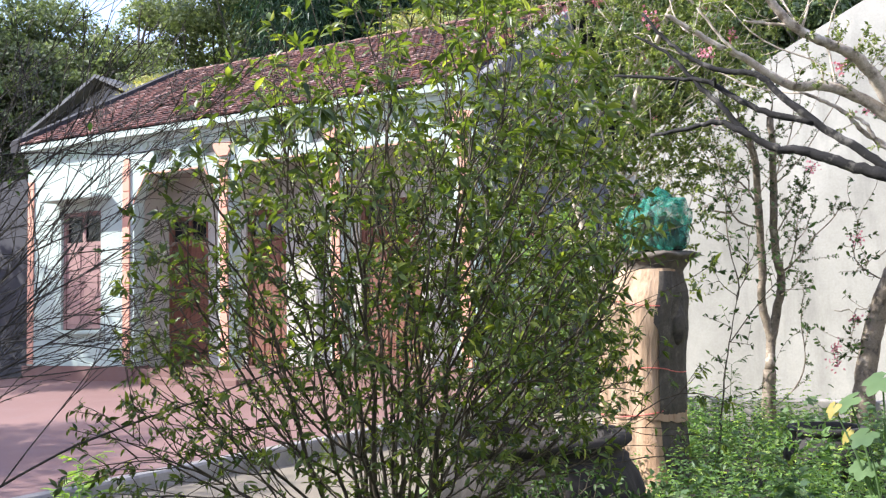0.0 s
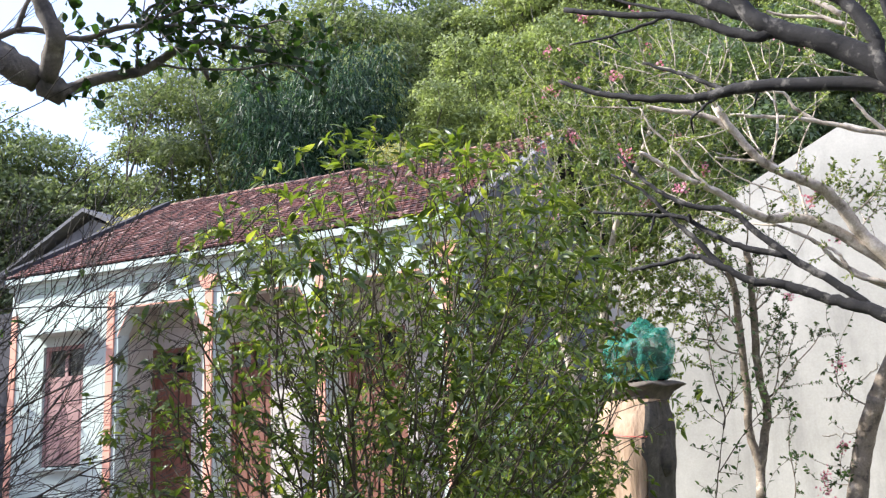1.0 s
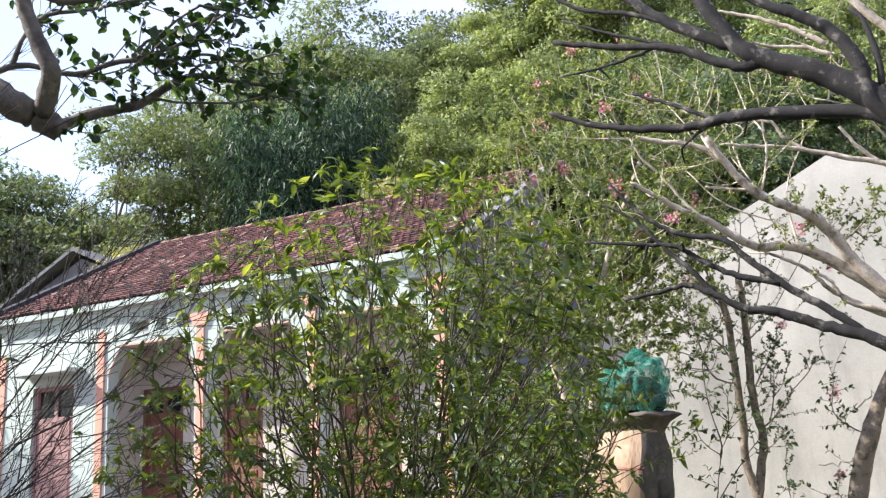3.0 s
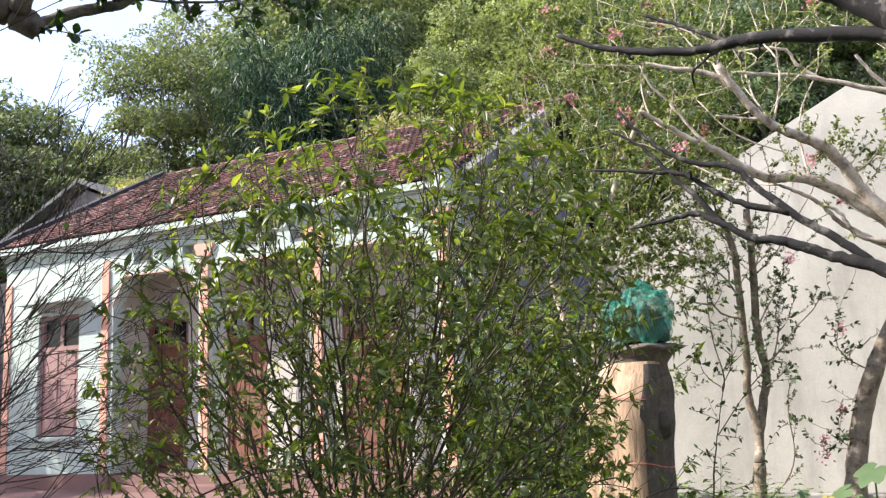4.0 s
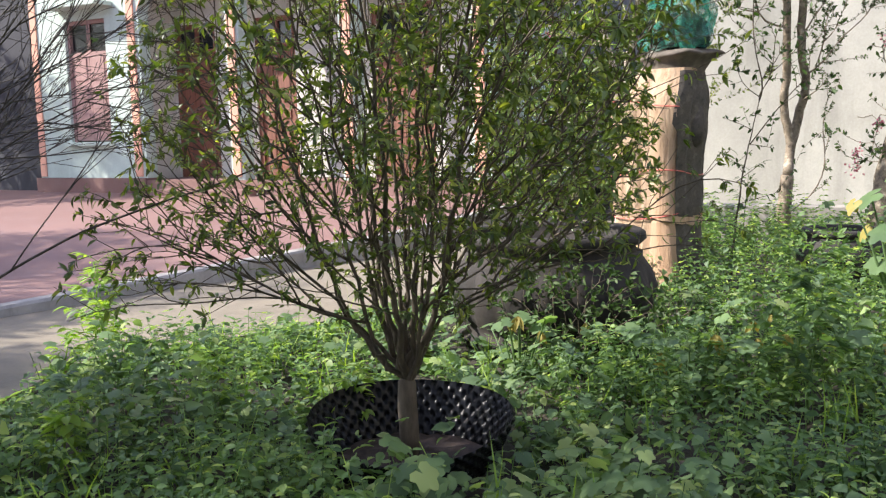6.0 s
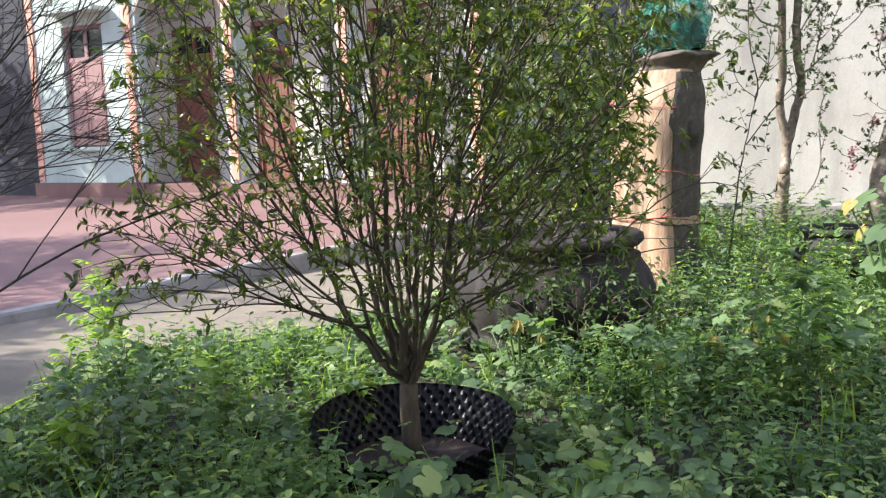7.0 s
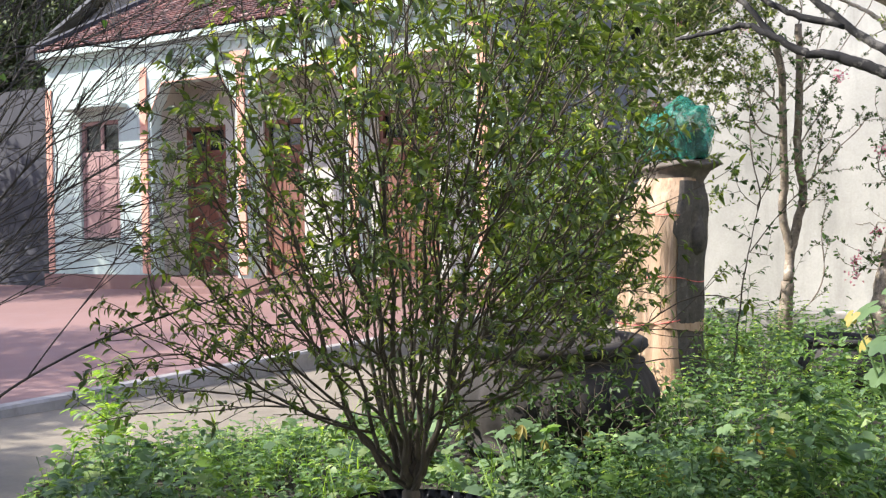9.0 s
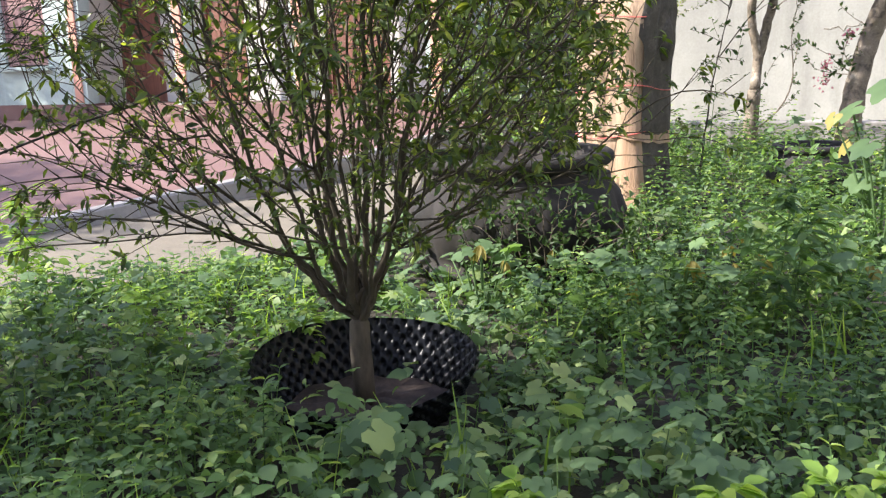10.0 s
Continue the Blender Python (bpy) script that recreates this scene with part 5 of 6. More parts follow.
def near_trees():
    rng = np.random.default_rng(41)
    # dark limbs that reach in from the garden side
    M1 = [(0.27, 4.90, 2.80), (0.15, 4.89, 3.00), (-0.04, 4.89, 3.17), (-0.19, 4.88, 3.27), (-0.38, 4.88, 3.37), (-0.50, 4.87, 3.48), (-0.62, 4.86, 3.70), (-0.72, 4.86, 3.90), (-0.78, 4.85, 4.10)]
    M2 = [(-0.38, 4.90, 3.38), (-0.49, 4.92, 3.48), (-0.67, 4.94, 3.60), (-0.91, 4.96, 3.79), (-1.09, 4.98, 3.98), (-1.29, 5.00, 4.16)]
    M3 = [(-0.40, 4.88, 3.36), (-0.47, 4.88, 3.35), (-0.62, 4.89, 3.42), (-0.76, 4.91, 3.52), (-0.95, 4.92, 3.61), (-1.22, 4.94, 3.69), (-1.56, 4.95, 3.81)]
    M4 = [(-0.86, 4.95, 3.74), (-1.04, 4.96, 3.85), (-1.20, 4.97, 3.92), (-1.41, 4.99, 4.01), (-1.59, 5.00, 4.18)]
    M5 = [(0.24, 4.89, 2.86), (0.10, 4.85, 3.01), (0.07, 4.84, 3.21), (0.01, 4.84, 3.35), (-0.07, 4.83, 3.46), (-0.15, 4.82, 3.52), (-0.32, 4.81, 3.64), (-0.46, 4.81, 3.76), (-0.56, 4.80, 3.88)]
    M6 = [(0.27, 4.90, 2.80), (0.14, 4.91, 2.94), (-0.09, 4.93, 3.02), (-0.51, 4.94, 3.10), (-0.70, 4.95, 3.11), (-0.84, 4.96, 3.11), (-1.15, 4.97, 3.17), (-1.42, 4.99, 3.27), (-1.64, 5.00, 3.39)]
    M7 = [(-0.68, 4.95, 3.11), (-0.82, 4.97, 3.21), (-0.97, 4.98, 3.30), (-1.13, 5.00, 3.39)]
    M8 = [(-0.70, 4.95, 3.10), (-0.79, 4.96, 3.06), (-0.87, 4.97, 3.01)]
    M9 = [(-0.93, 4.92, 3.61), (-1.06, 4.94, 3.60), (-1.23, 4.95, 3.58), (-1.55, 4.97, 3.59)]
    M10 = [(-0.80, 4.92, 3.55), (-1.02, 4.95, 3.68), (-1.25, 4.97, 3.80), (-1.50, 5.00, 3.96)]
    M11 = [(0.21, 4.87, 2.92), (0.16, 4.85, 3.03), (0.16, 4.87, 3.22), (0.13, 4.88, 3.43), (0.07, 4.90, 3.55)]
    D3 = [(0.09, 5.35, 1.72), (0.02, 5.34, 1.81), (-0.15, 5.34, 1.91), (-0.31, 5.34, 1.97), (-0.45, 5.33, 2.04), (-0.59, 5.32, 2.09), (-0.70, 5.32, 2.11), (-0.85, 5.31, 2.21), (-1.00, 5.31, 2.29), (-1.17, 5.30, 2.27), (-1.38, 5.30, 2.25)]
    D4 = [(-0.10, 5.35, 1.89), (-0.22, 5.34, 2.01), (-0.40, 5.34, 2.15), (-0.54, 5.33, 2.28), (-0.67, 5.33, 2.41), (-0.78, 5.32, 2.53), (-0.97, 5.32, 2.58), (-1.13, 5.31, 2.67), (-1.23, 5.31, 2.76), (-1.31, 5.30, 2.85), (-1.40, 5.30, 2.97)]
    D5 = [(-0.50, 5.33, 2.23), (-0.72, 5.33, 2.31), (-0.86, 5.32, 2.39), (-1.04, 5.31, 2.52), (-1.14, 5.31, 2.55), (-1.31, 5.30, 2.58), (-1.58, 5.30, 2.63)]
    D6 = [(-0.85, 5.33, 2.21), (-0.98, 5.32, 2.38), (-1.08, 5.32, 2.49), (-1.20, 5.31, 2.64), (-1.29, 5.31, 2.74), (-1.45, 5.30, 2.85)]
    tw = [(-1.3, 5.2, 3.6), (-1.2, 5.0, 3.15), (-0.9, 5.1, 2.95), (-0.2, 5.0, 3.7), (-1.25, 5.3, 2.45), (-1.0, 5.2, 2.5), (-0.55, 5.0, 3.0), (-0.1, 4.9, 3.6)]
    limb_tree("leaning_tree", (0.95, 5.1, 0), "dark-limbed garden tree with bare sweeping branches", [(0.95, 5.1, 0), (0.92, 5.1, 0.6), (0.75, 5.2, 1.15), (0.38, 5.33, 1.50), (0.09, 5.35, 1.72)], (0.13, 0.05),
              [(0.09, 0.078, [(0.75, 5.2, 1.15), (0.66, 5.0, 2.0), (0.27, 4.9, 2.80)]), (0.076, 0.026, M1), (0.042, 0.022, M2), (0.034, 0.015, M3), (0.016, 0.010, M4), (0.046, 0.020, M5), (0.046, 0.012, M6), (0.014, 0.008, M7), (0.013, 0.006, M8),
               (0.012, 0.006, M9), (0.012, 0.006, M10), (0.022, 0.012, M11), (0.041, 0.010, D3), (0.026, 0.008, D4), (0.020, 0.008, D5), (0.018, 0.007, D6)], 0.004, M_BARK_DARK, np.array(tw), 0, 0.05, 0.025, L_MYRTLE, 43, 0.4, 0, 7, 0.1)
    # pale myrtle with sunlit limbs
    P1 = [(0.22, 7.20, 2.15), (0.07, 7.10, 2.33), (-0.14, 7.00, 2.59), (-0.25, 6.90, 2.77), (-0.34, 6.80, 2.89), (-0.43, 6.70, 2.95), (-0.60, 6.60, 3.04), (-0.73, 6.50, 3.13), (-0.86, 6.40, 3.32), (-0.95, 6.30, 3.49)]
    P2 = [(0.07, 7.15, 2.33), (-0.15, 7.06, 2.51), (-0.38, 6.96, 2.69), (-0.59, 6.87, 2.77), (-0.74, 6.77, 2.76), (-0.87, 6.68, 2.82), (-1.04, 6.58, 2.96), (-1.21, 6.49, 3.05), (-1.38, 6.39, 3.18), (-1.51, 6.30, 3.26)]
    P3 = [(-0.86, 6.40, 3.32), (-0.99, 6.35, 3.43), (-1.11, 6.30, 3.48), (-1.26, 6.25, 3.51), (-1.41, 6.20, 3.56)]
    P4 = [(0.39, 7.10, 3.15), (0.22, 7.00, 3.25), (-0.09, 6.90, 3.34), (-0.37, 6.80, 3.43), (-0.63, 6.70, 3.48), (-0.91, 6.60, 3.52)]
    P5 = [(-0.37, 6.85, 3.45), (-0.49, 6.81, 3.56), (-0.55, 6.78, 3.67), (-0.72, 6.74, 3.70), (-0.86, 6.70, 3.70)]
    P6 = [(0.22, 7.00, 3.23), (0.11, 6.97, 3.29), (-0.02, 6.93, 3.43), (-0.11, 6.90, 3.58)]
    P7 = [(0.14, 7.20, 2.10), (0.02, 7.13, 2.20), (-0.18, 7.07, 2.32), (-0.35, 7.00, 2.44), (-0.44, 6.93, 2.56), (-0.57, 6.87, 2.65), (-0.69, 6.80, 2.71)]
    P8 = [(0.11, 7.10, 2.21), (-0.08, 7.05, 2.27), (-0.25, 7.00, 2.34), (-0.32, 6.95, 2.47), (-0.42, 6.90, 2.56)]
    P9 = [(-1.04, 6.50, 2.95), (-1.16, 6.45, 3.07), (-1.32, 6.40, 3.32), (-1.42, 6.35, 3.44), (-1.48, 6.30, 3.59)]
    P10 = [(-0.69, 6.50, 3.11), (-0.86, 6.47, 3.14), (-1.02, 6.45, 3.18)]
    P11 = [(-0.10, 6.60, 4.10), (-0.25, 6.57, 4.22), (-0.47, 6.55, 4.36), (-0.63, 6.53, 4.44), (-0.78, 6.50, 4.50)]
    P12 = [(0.46, 6.80, 3.99), (0.36, 6.75, 4.10), (0.22, 6.70, 4.27), (0.08, 6.65, 4.45), (-0.03, 6.60, 4.61)]
    P13 = [(-0.08, 6.60, 4.01), (-0.25, 6.57, 4.10), (-0.44, 6.53, 4.14), (-0.58, 6.50, 4.20)]
    tw = [(-0.62, 6.6, 3.2), (-0.3, 6.9, 2.3), (-0.55, 6.8, 2.4), (-0.2, 7.0, 2.9), (0.0, 7.0, 2.9), (-1.1, 6.4, 3.3), (-0.25, 6.95, 3.9), (-0.1, 7.1, 3.95), (-0.8, 6.9, 3.9)]
    leafy = np.vstack([spray(rng, 90, (-0.25, 7.0, 2.98), (0.25, 0.2, 0.10)), spray(rng, 170, (-0.5, 6.9, 3.95), (0.6, 0.35, 0.28)), spray(rng, 150, (-1.2, 6.6, 3.85), (0.45, 0.35, 0.3)), spray(rng, 90, (-1.1, 6.7, 3.2), (0.35, 0.25, 0.25))])
    limb_tree("pale_myrtle", (0.62, 7.4, 0), "pale-barked crape myrtle with sunlit sweeping branches", [(0.62, 7.4, 0), (0.62, 7.4, 0.7), (0.5, 7.32, 1.4), (0.22, 7.20, 2.15)], (0.09, 0.06),
              [(0.052, 0.022, P1), (0.046, 0.014, P2), (0.022, 0.014, P3), (0.022, 0.011, P4), (0.014, 0.008, P5), (0.020, 0.010, P6), (0.024, 0.010, P7), (0.020, 0.010, P8), (0.012, 0.006, P9), (0.012, 0.009, P10), (0.020, 0.010, P11), (0.038, 0.022, P12), (0.016, 0.009, P13),
               (0.036, 0.024, [(0.5, 7.32, 1.4), (0.56, 7.28, 2.4), (0.39, 7.10, 3.15)]), (0.030, 0.026, [(0.39, 7.10, 3.15), (0.5, 6.95, 3.6), (0.46, 6.8, 3.99)])], 0.003, M_BARK_PALE, np.vstack([tw, leafy]), 12, 0.036, 0.017, L_MYRTLE, 44, 0.36, 6)
    # two-stemmed trunk before the wall
    TL = [(-1.33, 8.97, 0.68), (-1.32, 9.05, 0.95), (-1.37, 9.01, 1.25), (-1.35, 8.94, 1.61), (-1.34, 8.82, 2.11), (-1.34, 8.7, 2.62), (-1.44, 8.59, 2.95)]
    TR = [(-1.32, 9.05, 0.90), (-1.26, 9.08, 1.2), (-1.2, 9.04, 1.5), (-1.23, 8.96, 1.75), (-1.22, 8.88, 2.11), (-1.19, 8.79, 2.56), (-1.19, 8.72, 2.95)]
    tg = np.vstack([spray(rng, 330, (-1.60, 8.7, 2.75), (0.34, 0.25, 0.28)), spray(rng, 160, (-1.02, 8.9, 2.0), (0.09, 0.10, 0.32)), spray(rng, 22, (-0.72, 8.9, 2.12), (0.10, 0.06, 0.05)), spray(rng, 30, (-1.02, 9.0, 1.10), (0.04, 0.06, 0.3)), spray(rng, 120, (-1.3, 8.6, 3.2), (0.40, 0.25, 0.25)), spray(rng, 30, (-1.1, 8.7, 2.6), (0.12, 0.1, 0.12))])
    limb_tree("twin_myrtle", (-1.36, 8.95, 0), "twin-stemmed crape myrtle with peeling bark", [(-1.36, 8.95, 0), (-1.36, 8.96, 0.3), (-1.33, 8.97, 0.68)], (0.066, 0.056), [(0.044, 0.028, TL), (0.042, 0.030, TR)], 0.0025, M_BARK_TAN, tg, 15, 0.026, 0.013, L_SPARSE, 45, 0.36, 3)
    # old trunk at the wall
    tg = np.vstack([spray(rng, 40, (-0.68, 8.9, 0.95), (0.10, 0.1, 0.12)), spray(rng, 50, (-0.55, 8.9, 1.75), (0.09, 0.1, 0.25)), spray(rng, 90, (0.3, 8.9, 2.8), (0.4, 0.3, 0.3))])
    limb_tree("old_myrtle", (-0.58, 8.8, 0), "old crape myrtle trunk with a few pink blossoms", [(-0.58, 8.8, 0), (-0.55, 8.81, 0.41), (-0.50, 8.88, 0.8), (-0.41, 8.93, 1.16), (-0.27, 8.91, 1.53)], (0.095, 0.075),
              [(0.077, 0.045, [(-0.41, 8.93, 1.16), (-0.27, 8.91, 1.53), (-0.08, 8.91, 1.91), (0.14, 8.93, 2.27), (0.35, 8.95, 2.7)])], 0.0025, M_BARK_TAN, tg, 5, 0.045, 0.022, L_SPARSE, 46, 0.36, 10)
    # leafy myrtle between the gable and the wall
    tg = inside(2300, rng, lambda q: np.square((q - np.array((-2.12, 7.5, 3.50))) / np.array((1.22, 0.85, 1.45))).sum(1) < 1, (-3.5, 6.5, 1.9), (-0.8, 8.5, 5.0))
    tg = np.vstack([tg, spray(rng, 160, (-2.9, 7.3, 2.3), (0.35, 0.35, 0.45)), spray(rng, 120, (-2.2, 7.9, 1.9), (0.35, 0.3, 0.5)), spray(rng, 260, (-1.88, 7.5, 2.6), (0.28, 0.25, 0.3))])
    limb_tree("blossoming_myrtle", (-2.45, 7.7, 0), "leafy crape myrtle with scattered pink blossom", [(-2.45, 7.7, 0), (-2.44, 7.7, 0.7), (-2.45, 7.65, 1.3)], (0.07, 0.055),
              [(0.04, 0.02, [(-2.45, 7.65, 1.3), (-2.6, 7.6, 2.0), (-2.8, 7.5, 2.8)]), (0.04, 0.02, [(-2.45, 7.65, 1.3), (-2.3, 7.65, 2.1), (-2.1, 7.6, 3.0), (-1.7, 7.5, 3.8)])], 0.002, M_BARK_PALE, tg, 24, 0.037, 0.018, L_MYRTLE, 47, 0.36, 24)


def wispy_shrub():
    rng = np.random.default_rng(91)
    tg = np.vstack([spray(rng, 90, (-1.22, 7.25, 1.45), (0.17, 0.12, 0.32)), spray(rng, 34, (-1.0, 7.3, 1.6), (0.12, 0.1, 0.16)), spray(rng, 60, (-1.25, 7.25, 2.0), (0.16, 0.1, 0.2))])
    limb_tree("wispy_shrub", (-1.45, 7.15, 0), "wispy bare shrub with curled dark leaves beside the stump", [(-1.45, 7.15, 0), (-1.44, 7.15, 0.2), (-1.42, 7.16, 0.45)], (0.010, 0.008),
              [(0.007, 0.003, [(-1.42, 7.16, 0.45), (-1.36, 7.2, 0.9), (-1.28, 7.22, 1.3)])], 0.0018, M_BARK_BUSH, tg, 2, 0.046, 0.022, L_SPARSE, 92, 0.33, 0, 4, 0.06)


def back_shrub():
    rng = np.random.default_rng(95)
    tg = inside(420, rng, lambda q: np.square((q - np.array((-3.45, 8.9, 1.25))) / np.array((0.85, 0.7, 1.25))).sum(1) < 1, (-4.4, 8.1, 0.2), (-2.5, 9.7, 2.6))
    limb_tree("leafy_shrub", (-3.45, 8.9, 0), "leafy green shrub between the gable and the pale wall", [(-3.45, 8.9, 0), (-3.45, 8.9, 0.15), (-3.44, 8.9, 0.35)], (0.03, 0.025),
              [(0.02, 0.008, [(-3.44, 8.9, 0.35), (-3.6, 8.9, 0.9), (-3.7, 8.9, 1.6)]), (0.02, 0.008, [(-3.44, 8.9, 0.35), (-3.25, 8.9, 0.9), (-3.15, 8.9, 1.7)])], 0.002, M_BARK_BUSH, tg, 9, 0.08, 0.035, L_WEED, 96, 0.36, 0, 4, 0.14)


def bush(name, at, label, seed, n, centre, size, L, W, leaf, per=5):
    """A low dense bush of thin stems and small leaves."""
    rng = np.random.default_rng(seed)
    th = empty(name, at, label, "shrub")
    g = Growth([(0, 0, -0.02), (0, 0, 0.06)], rng, (0.012, 0.010))
    g.first = 0
    g.grow(np.array(centre) + inside(n, rng, lambda q: (q ** 2).sum(1) < 1, (-1, -1, -1), (1, 1, 1)) * np.array(size), 0.3, 0.07, 0.008, 0.12)
    link_mesh("branchwork", g.mesh("branchwork", 0.0016, 0.36, 4, 0.009), M_BARK_BUSH, th, "thin stems")
    P, D = g.tips()
    Q, E = g.twigs(1.4)
    link_mesh("crown", leaf_mesh("crown", leaves_on(P, D, per, L, W, rng, 0.8, 0.1, 0.1, 0.7, 0.2, 0.2), leaves_on(Q, E, 1, L, W, rng, 0.9, 0.1, 0.0, 0.6, 0.2, 0.2)), leaf, th, "small leaves")


main_shrub()
bush("planter_shrub", (-1.94, 4.84, 0.50), "leafy shrub growing in the stone planter", 97, 560, (0.08, 0.0, 0.55), (0.54, 0.42, 0.52), 0.050, 0.018, L_BUSH, 6)
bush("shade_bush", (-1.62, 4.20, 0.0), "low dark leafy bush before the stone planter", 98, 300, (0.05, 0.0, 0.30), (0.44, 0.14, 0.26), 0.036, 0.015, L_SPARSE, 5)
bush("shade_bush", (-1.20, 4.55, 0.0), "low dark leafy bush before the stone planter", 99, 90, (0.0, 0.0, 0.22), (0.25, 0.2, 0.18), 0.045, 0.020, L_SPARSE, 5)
bush("leafy_weed", (-0.72, 6.72, 0.0), "leafy green weed before the small planter", 100, 110, (0.0, 0.0, 0.26), (0.36, 0.16, 0.20), 0.055, 0.026, L_WEED, 5)
back_shrub()
wispy_shrub()
sparse_shrub()
overhead_tree()
near_trees()

# ---- weeds ----
def weed_height(x, y):
    """How high the weeds stand."""
    h = 0.19 + 0.13 * noise.noise((x * 0.9, y * 0.9, 1.7)) + 0.06 * noise.noise((x * 3.1, y * 3.1, 4.0))
    h += 0.20 * math.exp(-((x + 0.9) ** 2 / 1.4 + (y - 6.6) ** 2 / 2.2))
    h += 0.10 * math.exp(-((x + 0.6) ** 2 / 0.8 + (y - 4.6) ** 2 / 0.8))
    h += 0.22 * math.exp(-((y - 8.7) / 0.9) ** 2)
    e = x - lane_x(y)
    h += 0.10 * math.exp(-((e - 0.45) / 0.4) ** 2 - ((y - 3.0) / 0.7) ** 2) - 0.07 * math.exp(-((e - 0.3) / 0.5) ** 2) * (1 if y > 3.8 else 0)
    d = math.hypot(x + 1.67, y - 2.83)
    h *= 1 - (0.25 if (x + 1.67) * 0.5 - (y - 2.83) * 0.86 > 0.1 else 0.5) * math.exp(-((d - 0.40) / 0.22) ** 2)
    return max(0.05, h)


def weeds():
    rng = np.random.default_rng(51)
    spots = []
    while len(spots) < 7900:
        x, y = rng.uniform(-4.2, 3.2), rng.uniform(-1.2, 9.5)
        # a trodden patch and a ragged outer edge
        if math.hypot(x - 0.1, y + 0.1) < 0.6 + 0.15 * noise.noise((x * 2, y * 2, 6.0)) or y < 0.2 + 1.6 * noise.noise((x * 0.7, 2.0, 1.0)) + 0.3 * x or x > 2.7 + 0.8 * noise.noise((y * 0.6, 5.0, 0.0)):
            continue
        e = x - lane_x(y)
        if e < 0.10 + 0.10 * noise.noise((x, y * 2, 0)):
            continue
        if math.hypot(x + 1.67, y - 2.83) < 0.37 or math.hypot(x + 1.94, y - 4.84) < 0.53 or math.hypot(x + 1.88, y - 6.76) < 0.30 or math.hypot(x + 0.7, y - 7.2) < 0.27:
            continue
        if y > 4.6 and rng.random() < 0.5:
            continue
        # plants stand in tufts with gaps between
        if noise.noise((x * 5.5, y * 5.5, 8.0)) < -0.28 and rng.random() < 0.75:
            continue
        spots.append((x, y))
    V, F = [], []
    herb, vine, gourd, litter = [], [], [], []

    def leaf(rows, p, a, dz, L, W):
        rows.append((*p, math.cos(a), math.sin(a), dz, L, W))

    for x, y in spots:
        tall = 1.0 + 0.55 * noise.noise((x * 4.0, y * 4.0, 5.0)) + 0.25 * noise.noise((x * 1.6, y * 1.6, 3.0))
        edge = min(1.0, 0.45 + 0.9 * (x - lane_x(y)))
        h = max(0.05, weed_height(x, y) * tall * edge * rng.uniform(0.7, 1.2))
        k = noise.noise((x * 0.8 + 7, y * 0.8, 2.2)) + rng.normal(0, 0.22)
        foot = np.array((x, y, -0.01))
        top = foot + np.array((*rng.normal(0, 0.22 * h, 2), h))
        if y < 4.6 and rng.random() < 0.5:
            tube(V, F, [foot, (foot + top) / 2 + (0, 0, 0.01), top], [0.0026, 0.0020, 0.0012], 3)
        if k < 0.05:
            # upright herb: leaves in crossed pairs, smaller towards the tip
            nodes = 3 + int(h / 0.07)
            a0, size = rng.uniform(0, 6.28), rng.uniform(0.75, 1.3)
            for j in range(nodes):
                f = 0.30 + 0.70 * j / max(1, nodes - 1)
                for t in (0.0, math.pi):
                    L = 0.052 * size * (1.15 - 0.60 * f) * rng.uniform(0.8, 1.2)
                    leaf(herb, foot + (top - foot) * f, a0 + j * 1.57 + t + rng.normal(0, 0.25), rng.normal(-0.25 + 0.75 * f * f, 0.18), L, L * 0.50)
        elif k < 0.24:
            for j in range(int(rng.integers(4, 7))):
                L = rng.uniform(0.026, 0.062)
                leaf(vine, foot + (top - foot) * rng.uniform(0.4, 1.05) + rng.normal(0, 0.02, 3), rng.uniform(0, 6.28), rng.normal(-0.15, 0.3), L, L * 0.80)
        else:
            for j in range(int(rng.integers(2, 5))):
                leaf(gourd, foot + (top - foot) * rng.uniform(0.5, 1.1) + rng.normal(0, 0.025, 3), rng.uniform(0, 6.28), rng.normal(-0.15, 0.3), rng.uniform(0.022, 0.056), 0.0)
        for j in range(3):
            L = rng.uniform(0.02, 0.045)
            leaf(litter, foot + (*rng.normal(0, 0.05, 2), rng.uniform(0.02, 0.07)), rng.uniform(0, 6.28), rng.normal(0, 0.2), L, L * 0.6)

    def batch(rows, spread, fold=0.14):
        r = np.array(rows)
        nrm = np.column_stack([rng.normal(0, spread, (len(r), 2)), np.ones(len(r))])
        far = r[:, 1] > 4.1
        return [leaf_data(r[k, :3], r[k, 3:6], nrm[k], r[k, 6], r[k, 7], 0.35, fold, fine) for k, fine in ((~far, True), (far, False))]

    ob = link_mesh("weed_stalks", mesh_from("weed_stalks", V, F, False), L_WEED)
    tagged(ob, "thin green stalks of garden weeds", "weeds", kind="stuff")
    ob = link_mesh("small_weeds", leaf_mesh("small_weeds", *batch(herb, 0.40, 0.20)), L_WEED)
    tagged(ob, "dense upright weeds with small pointed leaves", "weeds", kind="stuff")
    r = np.array(litter)
    ob = link_mesh("ground_cover", leaf_mesh("ground_cover", leaf_data(r[:, :3], r[:, 3:6], np.tile((0.0, 0.0, 1.0), (len(r), 1)) + rng.normal(0, 0.3, (len(r), 3)), r[:, 6], r[:, 7], 0.2, 0.1, False)), L_VINE)
    tagged(ob, "low ground cover under the taller weeds", "weeds", kind="stuff")
    ob = link_mesh("creeping_vine", leaf_mesh("creeping_vine", *batch(vine, 0.45)), L_VINE)
    tagged(ob, "creeping vine with broad leaves over the soil", "vine", kind="stuff")
    r = np.array(gourd)
